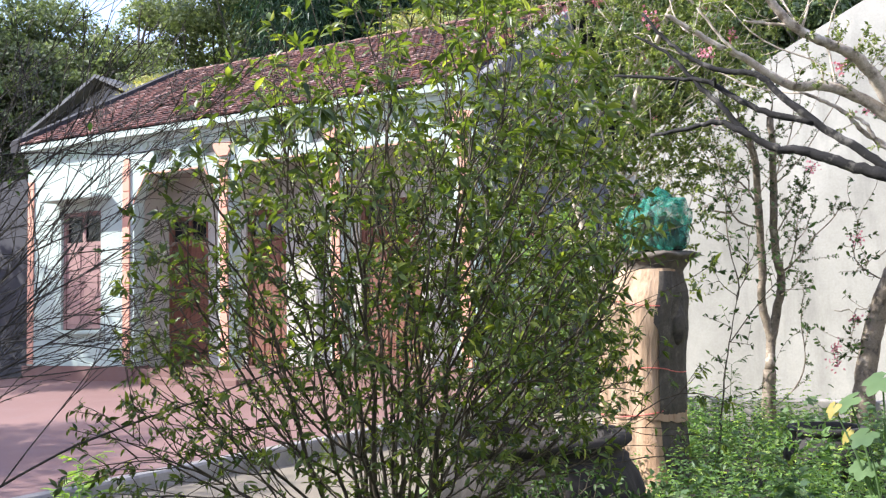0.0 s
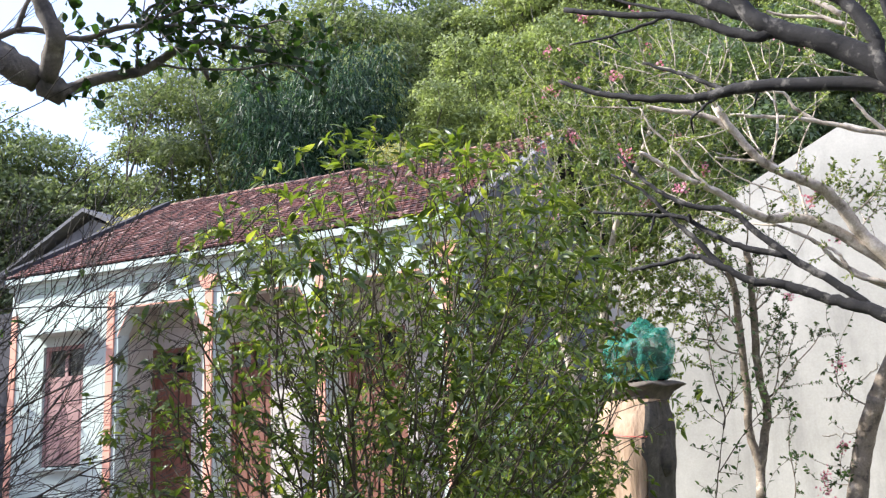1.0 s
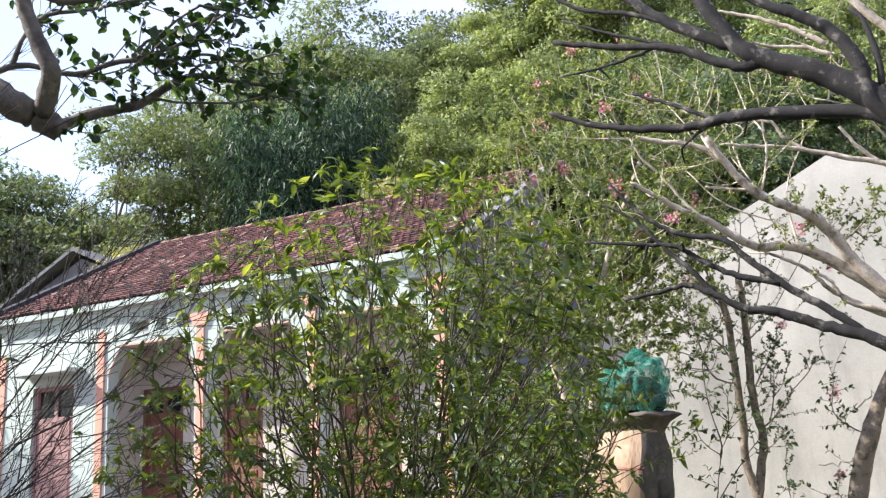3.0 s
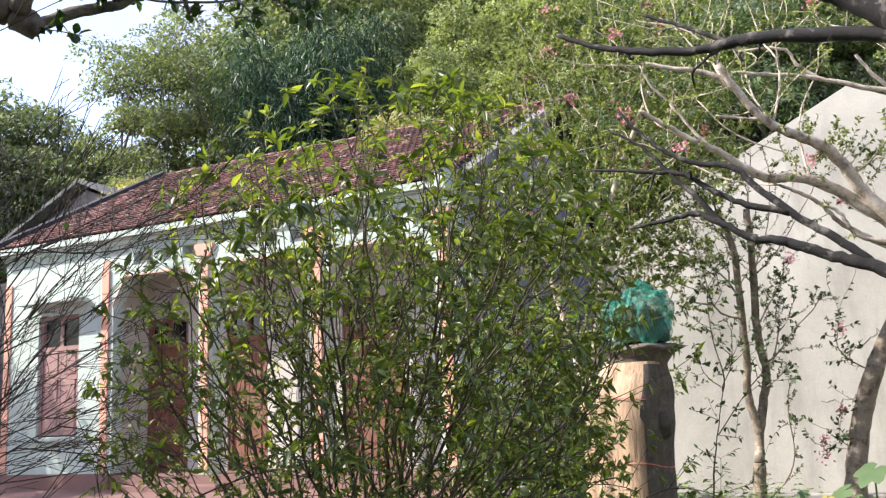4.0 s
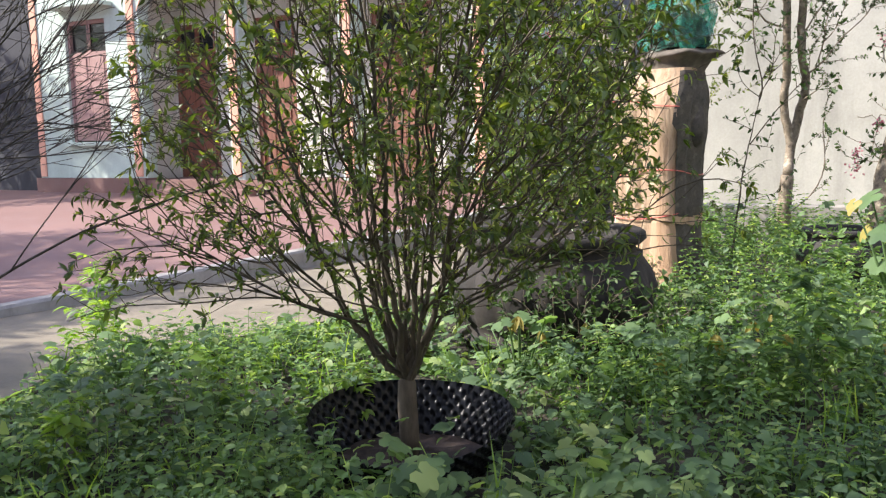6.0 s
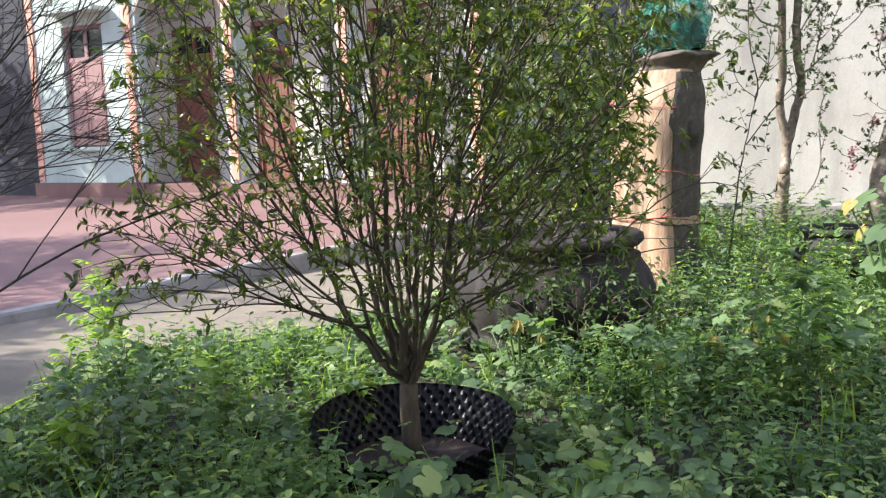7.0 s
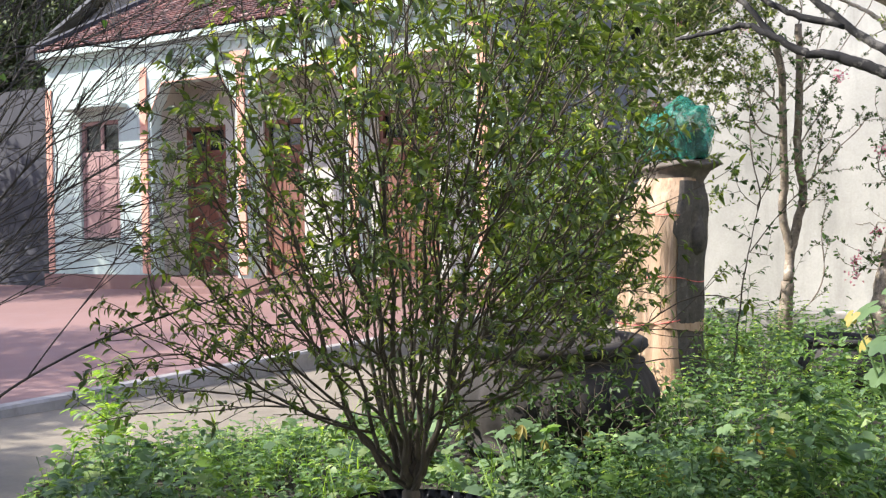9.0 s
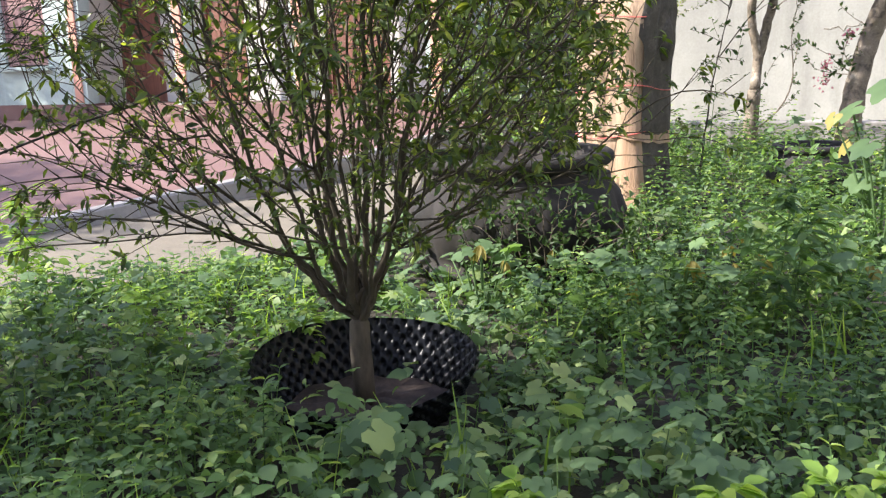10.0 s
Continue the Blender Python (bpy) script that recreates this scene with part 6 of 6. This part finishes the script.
    nrm = np.column_stack([rng.normal(-0.1, 0.4, (len(r), 2)), np.ones(len(r))])
    ob = link_mesh("gourd_vine", leaf_mesh("gourd_vine", lobed_data(r[:, :3], r[:, 3:6], nrm, r[:, 6], 0.3)), L_VINE)
    tagged(ob, "trailing vine with broad five-lobed leaves", "vine", kind="stuff")
    # grass blades
    g = np.array(spots)
    g = g[rng.random(len(g)) < 0.035]
    i = np.repeat(np.arange(len(g)), 5)
    base = np.column_stack([g[i] + rng.normal(0, 0.03, (len(i), 2)), np.zeros(len(i))])
    d = np.column_stack([rng.normal(0, 0.35, (len(i), 2)), np.ones(len(i))])
    ob = link_mesh("grass", leaf_mesh("grass", leaf_data(base, d, rng.normal(0, 1, (len(i), 3)), rng.uniform(0.12, 0.3, len(i)), np.full(len(i), 0.007), 0.35, 0.1, True)), L_SPRIG)
    tagged(ob, "thin blades of grass among the weeds", "grass", kind="stuff")


def sprig(at, h, pairs, L, W, material, seed, label, lean=(0.05, 0.02), name="tall_weed"):
    """A single upright plant with leaves in pairs and side shoots."""
    rng = np.random.default_rng(seed)
    th = empty(name, at, label, "plant")
    V, F, rows = [], [], []
    line = smooth_line([(0, 0, 0), (lean[0] * 0.4, lean[1] * 0.4, h * 0.5), (lean[0], lean[1], h)], 8)
    tube(V, F, line, list(np.linspace(0.006, 0.002, len(line))), 5)
    for k in range(pairs):
        f = 0.25 + 0.75 * k / max(1, pairs - 1)
        p = line[int(f * (len(line) - 1))]
        a0 = rng.uniform(0, math.pi)
        for s in (0, 1):
            a = a0 + s * math.pi + rng.normal(0, 0.2)
            q = p + np.array((math.cos(a), math.sin(a), 0.55)) * h * 0.31 * (1.15 - 0.6 * f)
            tube(V, F, [p, (p + q) / 2 + (0, 0, 0.008), q], [0.002, 0.0016, 0.001], 3)
            for j in range(7):
                t = 0.35 + 0.65 * j / 6
                b = a + (0 if j == 6 else rng.choice((-1, 1)) * rng.uniform(0.5, 1.2))
                rows.append((*(p + (q - p) * t), math.cos(b), math.sin(b), rng.normal(0.1, 0.25)))
    r = np.array(rows)
    s = rng.uniform(0.7, 1.25, len(r))
    tagged(link_mesh("stalk", mesh_from("stalk", V, F), material, th), kind="stuff")
    link_mesh("foliage", leaf_mesh("foliage", leaf_data(r[:, :3], r[:, 3:], np.tile((0.0, 0.1, 1.0), (len(r), 1)) + rng.normal(0, 0.25, (len(r), 3)), L * s, W * s, 0.25, 0.15, True)), material, th)


def yam_plant():
    """A large-leaved plant with yellowing leaves on long stalks."""
    rng = np.random.default_rng(61)
    th = empty("large_leaf_plant", (-0.33, 5.15, 0.0), "large-leaved plant with yellowing drooping leaves", "plant")
    for k, (x, y, z, L, m) in enumerate(((-0.05, 0.0, 0.78, 0.19, L_VINE), (0.10, 0.1, 0.88, 0.20, L_VINE), (-0.13, 0.02, 0.74, 0.13, M_YELLOW), (0.02, -0.08, 0.62, 0.16, L_VINE), (-0.08, 0.12, 0.60, 0.14, M_YELLOW), (0.25, 0.05, 0.75, 0.21, L_VINE), (0.16, -0.1, 0.52, 0.17, L_VINE), (0.0, 0.03, 0.45, 0.16, L_VINE))):
        V, F = [], []
        tip = np.array((x, y, z))
        tube(V, F, smooth_line([(0.1, 0.05, 0), (x * 0.5 + 0.05, y * 0.5, z * 0.6), tip], 5), [0.007] * 6 + [0.005] * 5, 6)
        link_mesh("stalk", mesh_from("stalk", V, F), L_VINE, th)
        a = rng.uniform(2.4, 4.4)
        d = np.array([(math.cos(a), math.sin(a), -0.9)])
        n = np.array([(math.cos(a) * 0.7, math.sin(a) * 0.7 - 0.35, 0.8)])
        if m is M_YELLOW:
            link_mesh("leaf", leaf_mesh("leaf", lobed_data(tip[None, :], d * (1, 1, 1.3), n, [L * 0.50], 0.45)), m, th, "drooping yellowed leaf")
        else:
            link_mesh("leaf", leaf_mesh("leaf", lobed_data(tip[None, :], d * (1, 1, 0.6), n, [L * 0.62], 0.30)), m, th)


def gourd_plant(at, seed):
    """Broad lobed leaves on long stalks with yellowed ones hanging between."""
    rng = np.random.default_rng(seed)
    th = empty("gourd_plant", at, "gourd plant with broad lobed leaves, some yellowed and hanging", "plant")
    for k in range(15):
        x, y = rng.normal(0, 0.16), rng.normal(0, 0.13)
        z = rng.uniform(0.17, 0.31)
        V, F = [], []
        tube(V, F, smooth_line([(x * 0.3, y * 0.3, 0), (x * 0.7, y * 0.7, z * 0.6), (x, y, z)], 4), np.linspace(0.005, 0.003, 9), 5)
        link_mesh("stalk", mesh_from("stalk", V, F), L_VINE, th)
        a = rng.uniform(0, 6.28)
        if k % 4 == 3:
            for j in range(3):
                d = np.array([(math.cos(a + j), math.sin(a + j), -1.6)])
                link_mesh("yellow_leaf", leaf_mesh("yellow_leaf", leaf_data(np.array([(x, y, z)]), d, np.array([(0.3, -0.8, 0.3)]), [0.075], [0.024], 0.1, 0.2, True)), M_YELLOW, th, "hanging yellowed leaf")
        else:
            n = np.array([(rng.normal(-0.2, 0.3), rng.normal(-0.35, 0.3), 1.0)])
            link_mesh("leaf", leaf_mesh("leaf", lobed_data(np.array([(x, y, z)]), np.array([(math.cos(a), math.sin(a), -0.2)]), n, [rng.uniform(0.045, 0.080)], 0.25)), L_VINE, th)


weeds()
sprig((-0.90, 2.05, 0.0), 0.20, 4, 0.055, 0.032, L_SPRIG, 78, "young seedling with bright rounded leaves", name="seedling")
sprig((-0.50, 2.20, 0.0), 0.20, 4, 0.055, 0.036, L_SPRIG, 79, "young seedling with bright rounded leaves", name="seedling")
sprig((-2.05, 2.98, 0.0), 0.26, 6, 0.050, 0.024, L_SPRIG, 85, "bright weed leaning over the pot's rim", (0.10, -0.05))
gourd_plant((-0.95, 3.85, 0.0), 64)
gourd_plant((-0.62, 4.45, 0.0), 65)
gourd_plant((-1.10, 4.05, 0.0), 66)
gourd_plant((-0.85, 4.30, 0.0), 67)
gourd_plant((-0.38, 4.35, 0.0), 68)
gourd_plant((-1.75, 3.95, 0.0), 69)
sprig((-3.84, 3.34, 0.0), 0.54, 11, 0.060, 0.026, L_SPRIG, 71, "bright young bush weed at the lane's edge")
sprig((-3.72, 3.30, 0.0), 0.44, 8, 0.055, 0.024, L_WEED, 72, "bright young bush weed at the lane's edge", (-0.04, 0.03))
sprig((-3.66, 3.22, 0.0), 0.34, 8, 0.055, 0.026, L_SPRIG, 80, "bright young bush weed at the lane's edge", (0.05, -0.02))
sprig((-3.50, 2.85, 0.0), 0.26, 6, 0.050, 0.024, L_SPRIG, 81, "bright young bush weed at the lane's edge")
sprig((-2.66, 2.16, 0.0), 0.26, 6, 0.060, 0.034, L_SPRIG, 82, "bright yellow-green weed among the darker ones")
sprig((-2.55, 2.75, 0.0), 0.30, 7, 0.045, 0.020, L_SPRIG, 83, "upright feathery weed among the darker ones")
sprig((-3.05, 2.75, 0.0), 0.30, 7, 0.045, 0.020, L_WEED, 84, "upright feathery weed among the darker ones")
sprig((-0.30, 2.28, 0.0), 0.21, 4, 0.05, 0.034, L_SPRIG, 73, "young seedling with bright rounded leaves", name="seedling")
sprig((-0.18, 2.32, 0.0), 0.22, 4, 0.05, 0.034, L_SPRIG, 74, "young seedling with bright rounded leaves", name="seedling")
sprig((-0.56, 3.95, 0.0), 0.60, 10, 0.07, 0.034, L_WEED, 75, "tall leafy weed with a pale seed spike")
sprig((-0.50, 3.85, 0.0), 0.50, 9, 0.07, 0.034, L_WEED, 76, "tall leafy weed with a pale seed spike")
sprig((-1.63, 8.50, 0.0), 0.75, 5, 0.07, 0.025, L_SPARSE, 77, "twiggy weed with curled leaves before the wall")
yam_plant()

# ---- wooded hill ----
def polar(az, dist):
    a = radians(az)
    return -math.sin(a) * dist, math.cos(a) * dist


def forest_tree(seed, h, r, crown_from, leaf, n_leaf, size, clumps, squeeze=1.0, airy=1.0):
    """Trunk and crown of one woodland tree, standing at the origin."""
    rng = np.random.default_rng(seed)
    th = empty("hill_tree", (0, 0, 0), "", "tree")
    z0 = h * crown_from
    cs = []
    while len(cs) < clumps:
        q = rng.uniform(-1, 1, 3)
        if np.linalg.norm(q) < 1:
            k = q * np.array((r * squeeze, r * squeeze, (h - z0) / 2)) + np.array((0, 0, (h + z0) / 2))
            # narrower towards the top
            k[:2] *= 1.15 - 0.5 * (k[2] - z0) / (h - z0)
            cs.append(k)
    cs = np.array(cs)
    g = Growth([(0, 0, -0.5), (0.05, 0, h * 0.15), (0.0, 0.08, h * 0.3), (0.1, 0.0, h * 0.45)], rng)
    g.first = 1
    g.grow(cs, 0.5, 0.7, 0.08, 0.1)
    link_mesh("trunk", g.mesh("trunk", 0.016, 0.5, 5, 0.25), M_BARK_MOSS, th)
    i = rng.integers(0, clumps, n_leaf)
    rad = rng.uniform(0.6, 1.2, clumps)[i][:, None] * r * 0.235 * airy
    d = unit(rng.normal(0, 1, (n_leaf, 3)))
    d[:, 2] = np.abs(d[:, 2]) - 0.35
    base = cs[i] + d * rad * rng.random((n_leaf, 1)) ** 0.35 * (1.25, 1.25, 0.8)
    dirs = unit(d * 0.7 + rng.normal(0, 0.6, (n_leaf, 3)) + (0, 0, -0.35))
    nrm = unit(d * 0.8 + (0, 0, 0.9) + rng.normal(0, 0.4, (n_leaf, 3)))
    s = rng.uniform(0.6, 1.4, n_leaf) * size
    link_mesh("crown", leaf_mesh("crown", speck_data(base, dirs, nrm, s, s * 0.8)), leaf, th)
    return th


def bamboo(seed, h, r, culms, n_leaf):
    rng = np.random.default_rng(seed)
    th = empty("bamboo_clump", (0, 0, 0), "", "bamboo")
    V, F, P = [], [], []
    for k in range(culms):
        a = rng.uniform(0, 2 * math.pi)
        o = np.array((math.cos(a), math.sin(a), 0))
        b = o * rng.uniform(0, 0.25) * r
        hh = h * rng.uniform(0.6, 1.0)
        out = rng.uniform(0.5, 1.15) * r
        line = smooth_line([b, b + o * out * 0.15 + (0, 0, hh * 0.45), b + o * out * 0.55 + (0, 0, hh * 0.85), b + o * out * 0.95 + (0, 0, hh * 0.93), b + o * out * 1.2 + (0, 0, hh * 0.82)], 5)
        tube(V, F, line, list(np.linspace(0.05, 0.008, len(line))), 5)
        P.append(line)
    tagged(link_mesh("cane", mesh_from("cane", V, F), L_BAMBOO, th, "arching culms"), kind="stuff")
    P = np.array(P)
    i, j = rng.integers(0, culms, n_leaf), rng.integers(4, P.shape[1] - 1, n_leaf)
    off = rng.normal(0, 0.32, (n_leaf, 3))
    off[:, 2] -= np.abs(rng.normal(0, 0.35, n_leaf))
    base = P[i, j] + off
    dirs = unit(off * (0.6, 0.6, 0.2) + rng.normal(0, 0.4, (n_leaf, 3)) + (0, 0, -0.7))
    s = rng.uniform(0.6, 1.3, n_leaf) * 0.27
    link_mesh("crown", leaf_mesh("crown", speck_data(base, dirs, rng.normal(0, 0.6, (n_leaf, 3)) + (0, -0.6, 0.6), s, s * 0.2)), L_BAMBOO, th, "hanging narrow leaves")
    return th


def wood():
    rng = np.random.default_rng(81)
    kinds = {
        "mid": forest_tree(82, 9.0, 3.0, 0.22, L_WOOD_A, 25000, 0.11, 78),
        "light": forest_tree(83, 10.0, 2.6, 0.25, L_WOOD_B, 27000, 0.095, 78, 0.9),
        "dark": forest_tree(84, 9.0, 3.2, 0.18, L_WOOD_C, 25000, 0.115, 76),
        "airy": forest_tree(85, 10.5, 3.0, 0.30, L_WOOD_A, 19000, 0.09, 60, 1.0, 0.85),
        "yellow": forest_tree(86, 4.0, 1.9, 0.05, L_WOOD_D, 30000, 0.045, 30),
        "bamboo": bamboo(87, 12.0, 1.35, 46, 34000),
    }
    labels = {"mid": "broad green tree on the wooded hill", "light": "light green feathery tree on the wooded hill", "dark": "dense dark green tree on the wooded hill",
              "airy": "airy tree with thin foliage against the sky", "yellow": "shrub with yellowish blossom behind the roof", "bamboo": "clump of arching bamboo behind the house"}
    first = {}

    def put(kind, az, dist, scale=1.0, label="", group="trees on the hill"):
        x, y = polar(az, dist)
        m = pose(x, y, terrain(x, y) - 0.1, 0, 0, rng.uniform(0, 360)) @ Matrix.Diagonal((scale, scale, scale, 1))
        if kind not in first:
            ob = kinds[kind]
            ob.matrix_basis = m
            first[kind] = ob
        else:
            src = first[kind]
            keep = src.matrix_basis.copy()
            src.matrix_basis = Matrix.Identity(4)
            ob = copy_thing(src, m)
            src.matrix_basis = keep
        tagged(ob, label or labels[kind], "bamboo" if kind == "bamboo" else "tree", group=group)

    west_slope = (("mid", 56, 30, 1.35), ("mid", 51.5, 31, 1.22), ("mid", 48.5, 33, 1.12), ("airy", 43.4, 27, 1.22), ("airy", 41.6, 28.5, 1.25), ("mid", 43.0, 27.5, 1.0), ("mid", 46, 30, 0.90), ("mid", 50, 30, 0.95), ("mid", 54, 29, 0.95), ("airy", 39.8, 30, 1.25), ("yellow", 42.3, 21.5, 1.72), ("yellow", 44.3, 22, 1.62), ("yellow", 41.0, 21.3, 1.70), ("mid", 50.8, 29, 1.12), ("mid", 47.6, 29, 1.05), ("dark", 46.0, 29, 1.0), ("mid", 49.2, 31, 1.2), ("dark", 44.6, 28, 0.92), ("mid", 52.4, 29, 1.2), ("mid", 53.5, 30, 1.1), ("dark", 39.0, 23, 0.55))
    behind_roof = (("bamboo", 35.4, 25, 1.00), ("bamboo", 32.6, 26, 1.02), ("mid", 34.0, 33, 1.13), ("mid", 31.6, 34, 1.18), ("mid", 37.6, 25, 0.75), ("mid", 36.2, 38, 1.26), ("mid", 30.2, 40, 1.26), ("dark", 27.4, 40, 1.53), ("yellow", 28.6, 20.8, 1.95), ("light", 30.0, 28, 1.00), ("light", 26.5, 25, 1.00), ("mid", 28.5, 33, 1.09), ("dark", 31.5, 40, 1.13), ("mid", 34.5, 40, 1.09), ("light", 30.4, 21.2, 0.72), ("light", 27.6, 21.8, 0.85), ("mid", 31.0, 22.5, 0.60), ("mid", 32.9, 34, 1.70), ("dark", 30.6, 36, 1.50), ("mid", 35.3, 33, 1.56), ("dark", 29.0, 38, 1.53), ("dark", 25.6, 40, 1.41), ("mid", 28.2, 30, 1.19))
    east_slope = (("light", 23.0, 26, 1.10), ("light", 19.5, 25, 1.1), ("mid", 25.0, 36, 1.30), ("light", 21.0, 34, 1.3), ("dark", 16.5, 25, 1.0), ("dark", 14.0, 27, 1.1), ("dark", 12.0, 23, 0.95), ("mid", 10.0, 26, 1.1), ("dark", 7.0, 23, 1.1), ("dark", 4.0, 25, 1.1), ("light", 1.0, 24, 1.1), ("light", 16.0, 34, 1.5), ("light", 18.5, 36, 1.5), ("light", 13.5, 34, 1.4), ("light", 1.5, 40, 1.7), ("mid", 4.5, 44, 1.7), ("mid", -2.0, 43, 1.8), ("light", -5.5, 40, 1.6), ("mid", 9.5, 44, 1.7), ("light", 7.0, 37, 1.5))
    for row in west_slope + behind_roof + east_slope:
        put(*row)
    for k in range(5):
        az, dist = rng.uniform(-6, 31), rng.uniform(34, 58)
        put(("mid", "light", "dark", "light")[k % 4], az, dist, rng.uniform(0.95, 1.4))
    # unseen trees added beyond the courtyard to cast shade on its edge
    for az, dist, scale in ((95.5, 11.0, 0.72), (84.7, 11.95, 0.72), (80.3, 13.6, 0.72), (64.5, 18.4, 0.66)):
        put("dark", az, dist, scale, "unseen dense dark green tree added to shade the courtyard", "trees beyond the courtyard")
    # undergrowth on the slope
    n = 60000
    az, dist = rng.uniform(-8, 62, n), rng.uniform(19.5, 50, n)
    x, y = -np.sin(np.radians(az)) * dist, np.cos(np.radians(az)) * dist
    ok = y > 17.6
    x, y = x[ok], y[ok]
    lump = np.array([1.2 + 1.5 * noise.noise((a * 0.35, b * 0.35, 0)) for a, b in zip(x, y)])
    z = np.array([terrain(a, b) for a, b in zip(x, y)]) + rng.random(len(x)) * np.maximum(lump, 0.3)
    s = rng.uniform(0.08, 0.20, len(x))
    d = rng.normal(0, 1, (len(x), 3)) + (0, -0.5, -0.2)
    ob = link_mesh("hill_undergrowth", leaf_mesh("hill_undergrowth", speck_data(np.column_stack([x, y, z]), d, np.tile((0, -0.5, 0.8), (len(x), 1)) + rng.normal(0, 0.4, (len(x), 3)), s, s * 0.8)), L_WOOD_A)
    tagged(ob, "dense green undergrowth on the hillside", "undergrowth", kind="stuff")


wood()

# ---- roof tiles ----
def roof_tiles():
    """Interlocking clay tiles in courses; those towards the garden gable are single pieces."""
    w, step = 0.116, 0.147
    cols, rows = int((RIGHT + 0.14 - LEFT + 0.02) / w) - 1, int(SLEN / step) + 1
    rng = random.Random(9)

    def tile_verts():
        # a scale-shaped tile: domed, with a rounded lower edge
        v = []
        for y, lift in ((0.0, 0.026), (step * 1.04, 0.002)):
            for s, z, dip in ((-0.5, 0.0, 0.034), (-0.3, 0.012, 0.006), (0.0, 0.020, -0.010), (0.3, 0.012, 0.006), (0.5, 0.0, 0.034)):
                v.append((s * w, y + (dip if y == 0.0 else 0.0), z + lift))
        for s, z, dip in ((-0.5, 0.0, 0.030), (-0.3, 0.010, 0.006), (0.0, 0.016, -0.010), (0.3, 0.010, 0.006), (0.5, 0.0, 0.030)):
            v.append((s * w, dip, z + 0.001))
        return v

    F = [(i, i + 1, 6 + i, 5 + i) for i in range(4)] + [(10 + i, 11 + i, i + 1, i) for i in range(4)]
    shared = []
    for k in range(4):
        me = bpy.data.meshes.new("roof_tile")
        r = random.Random(k)
        me.from_pydata([(x + r.uniform(-.003, .003), y + r.uniform(-.005, .005), z + r.uniform(-.003, .004)) for x, y, z in tile_verts()], [], F)
        me.materials.append(M_TILE)
        shared.append(me)
    frame_m = Matrix.Translation((0, EAVE_Y - 0.04, EAVE_Z + 0.004)) @ Matrix.Rotation(PITCH, 4, "X")
    V, FF = [], []
    made = 0
    for c in range(cols - 1, -1, -1):
        for r in range(rows):
            x = LEFT + 0.045 + (c + 0.5 * (r % 2)) * w
            m = frame_m @ Matrix.Translation((x + rng.uniform(-.004, .004), r * step, rng.uniform(0, 0.005))) @ Matrix.Rotation(rng.uniform(-0.02, 0.02), 4, "Z")
            if made < 300:
                ob = new("roof_tile", shared[rng.randrange(4)])
                ob.parent = roof
                ob.matrix_basis = m
                made += 1
            else:
                k = len(V)
                V.extend((m @ vv.co)[:] for vv in shared[rng.randrange(4)].vertices)
                FF.extend(tuple(k + i for i in f) for f in F)
    ob = link_mesh("tile_field", mesh_from("tile_field", V, FF, False), M_TILE, roof)
    tagged(ob, kind="stuff")


roof_tiles()
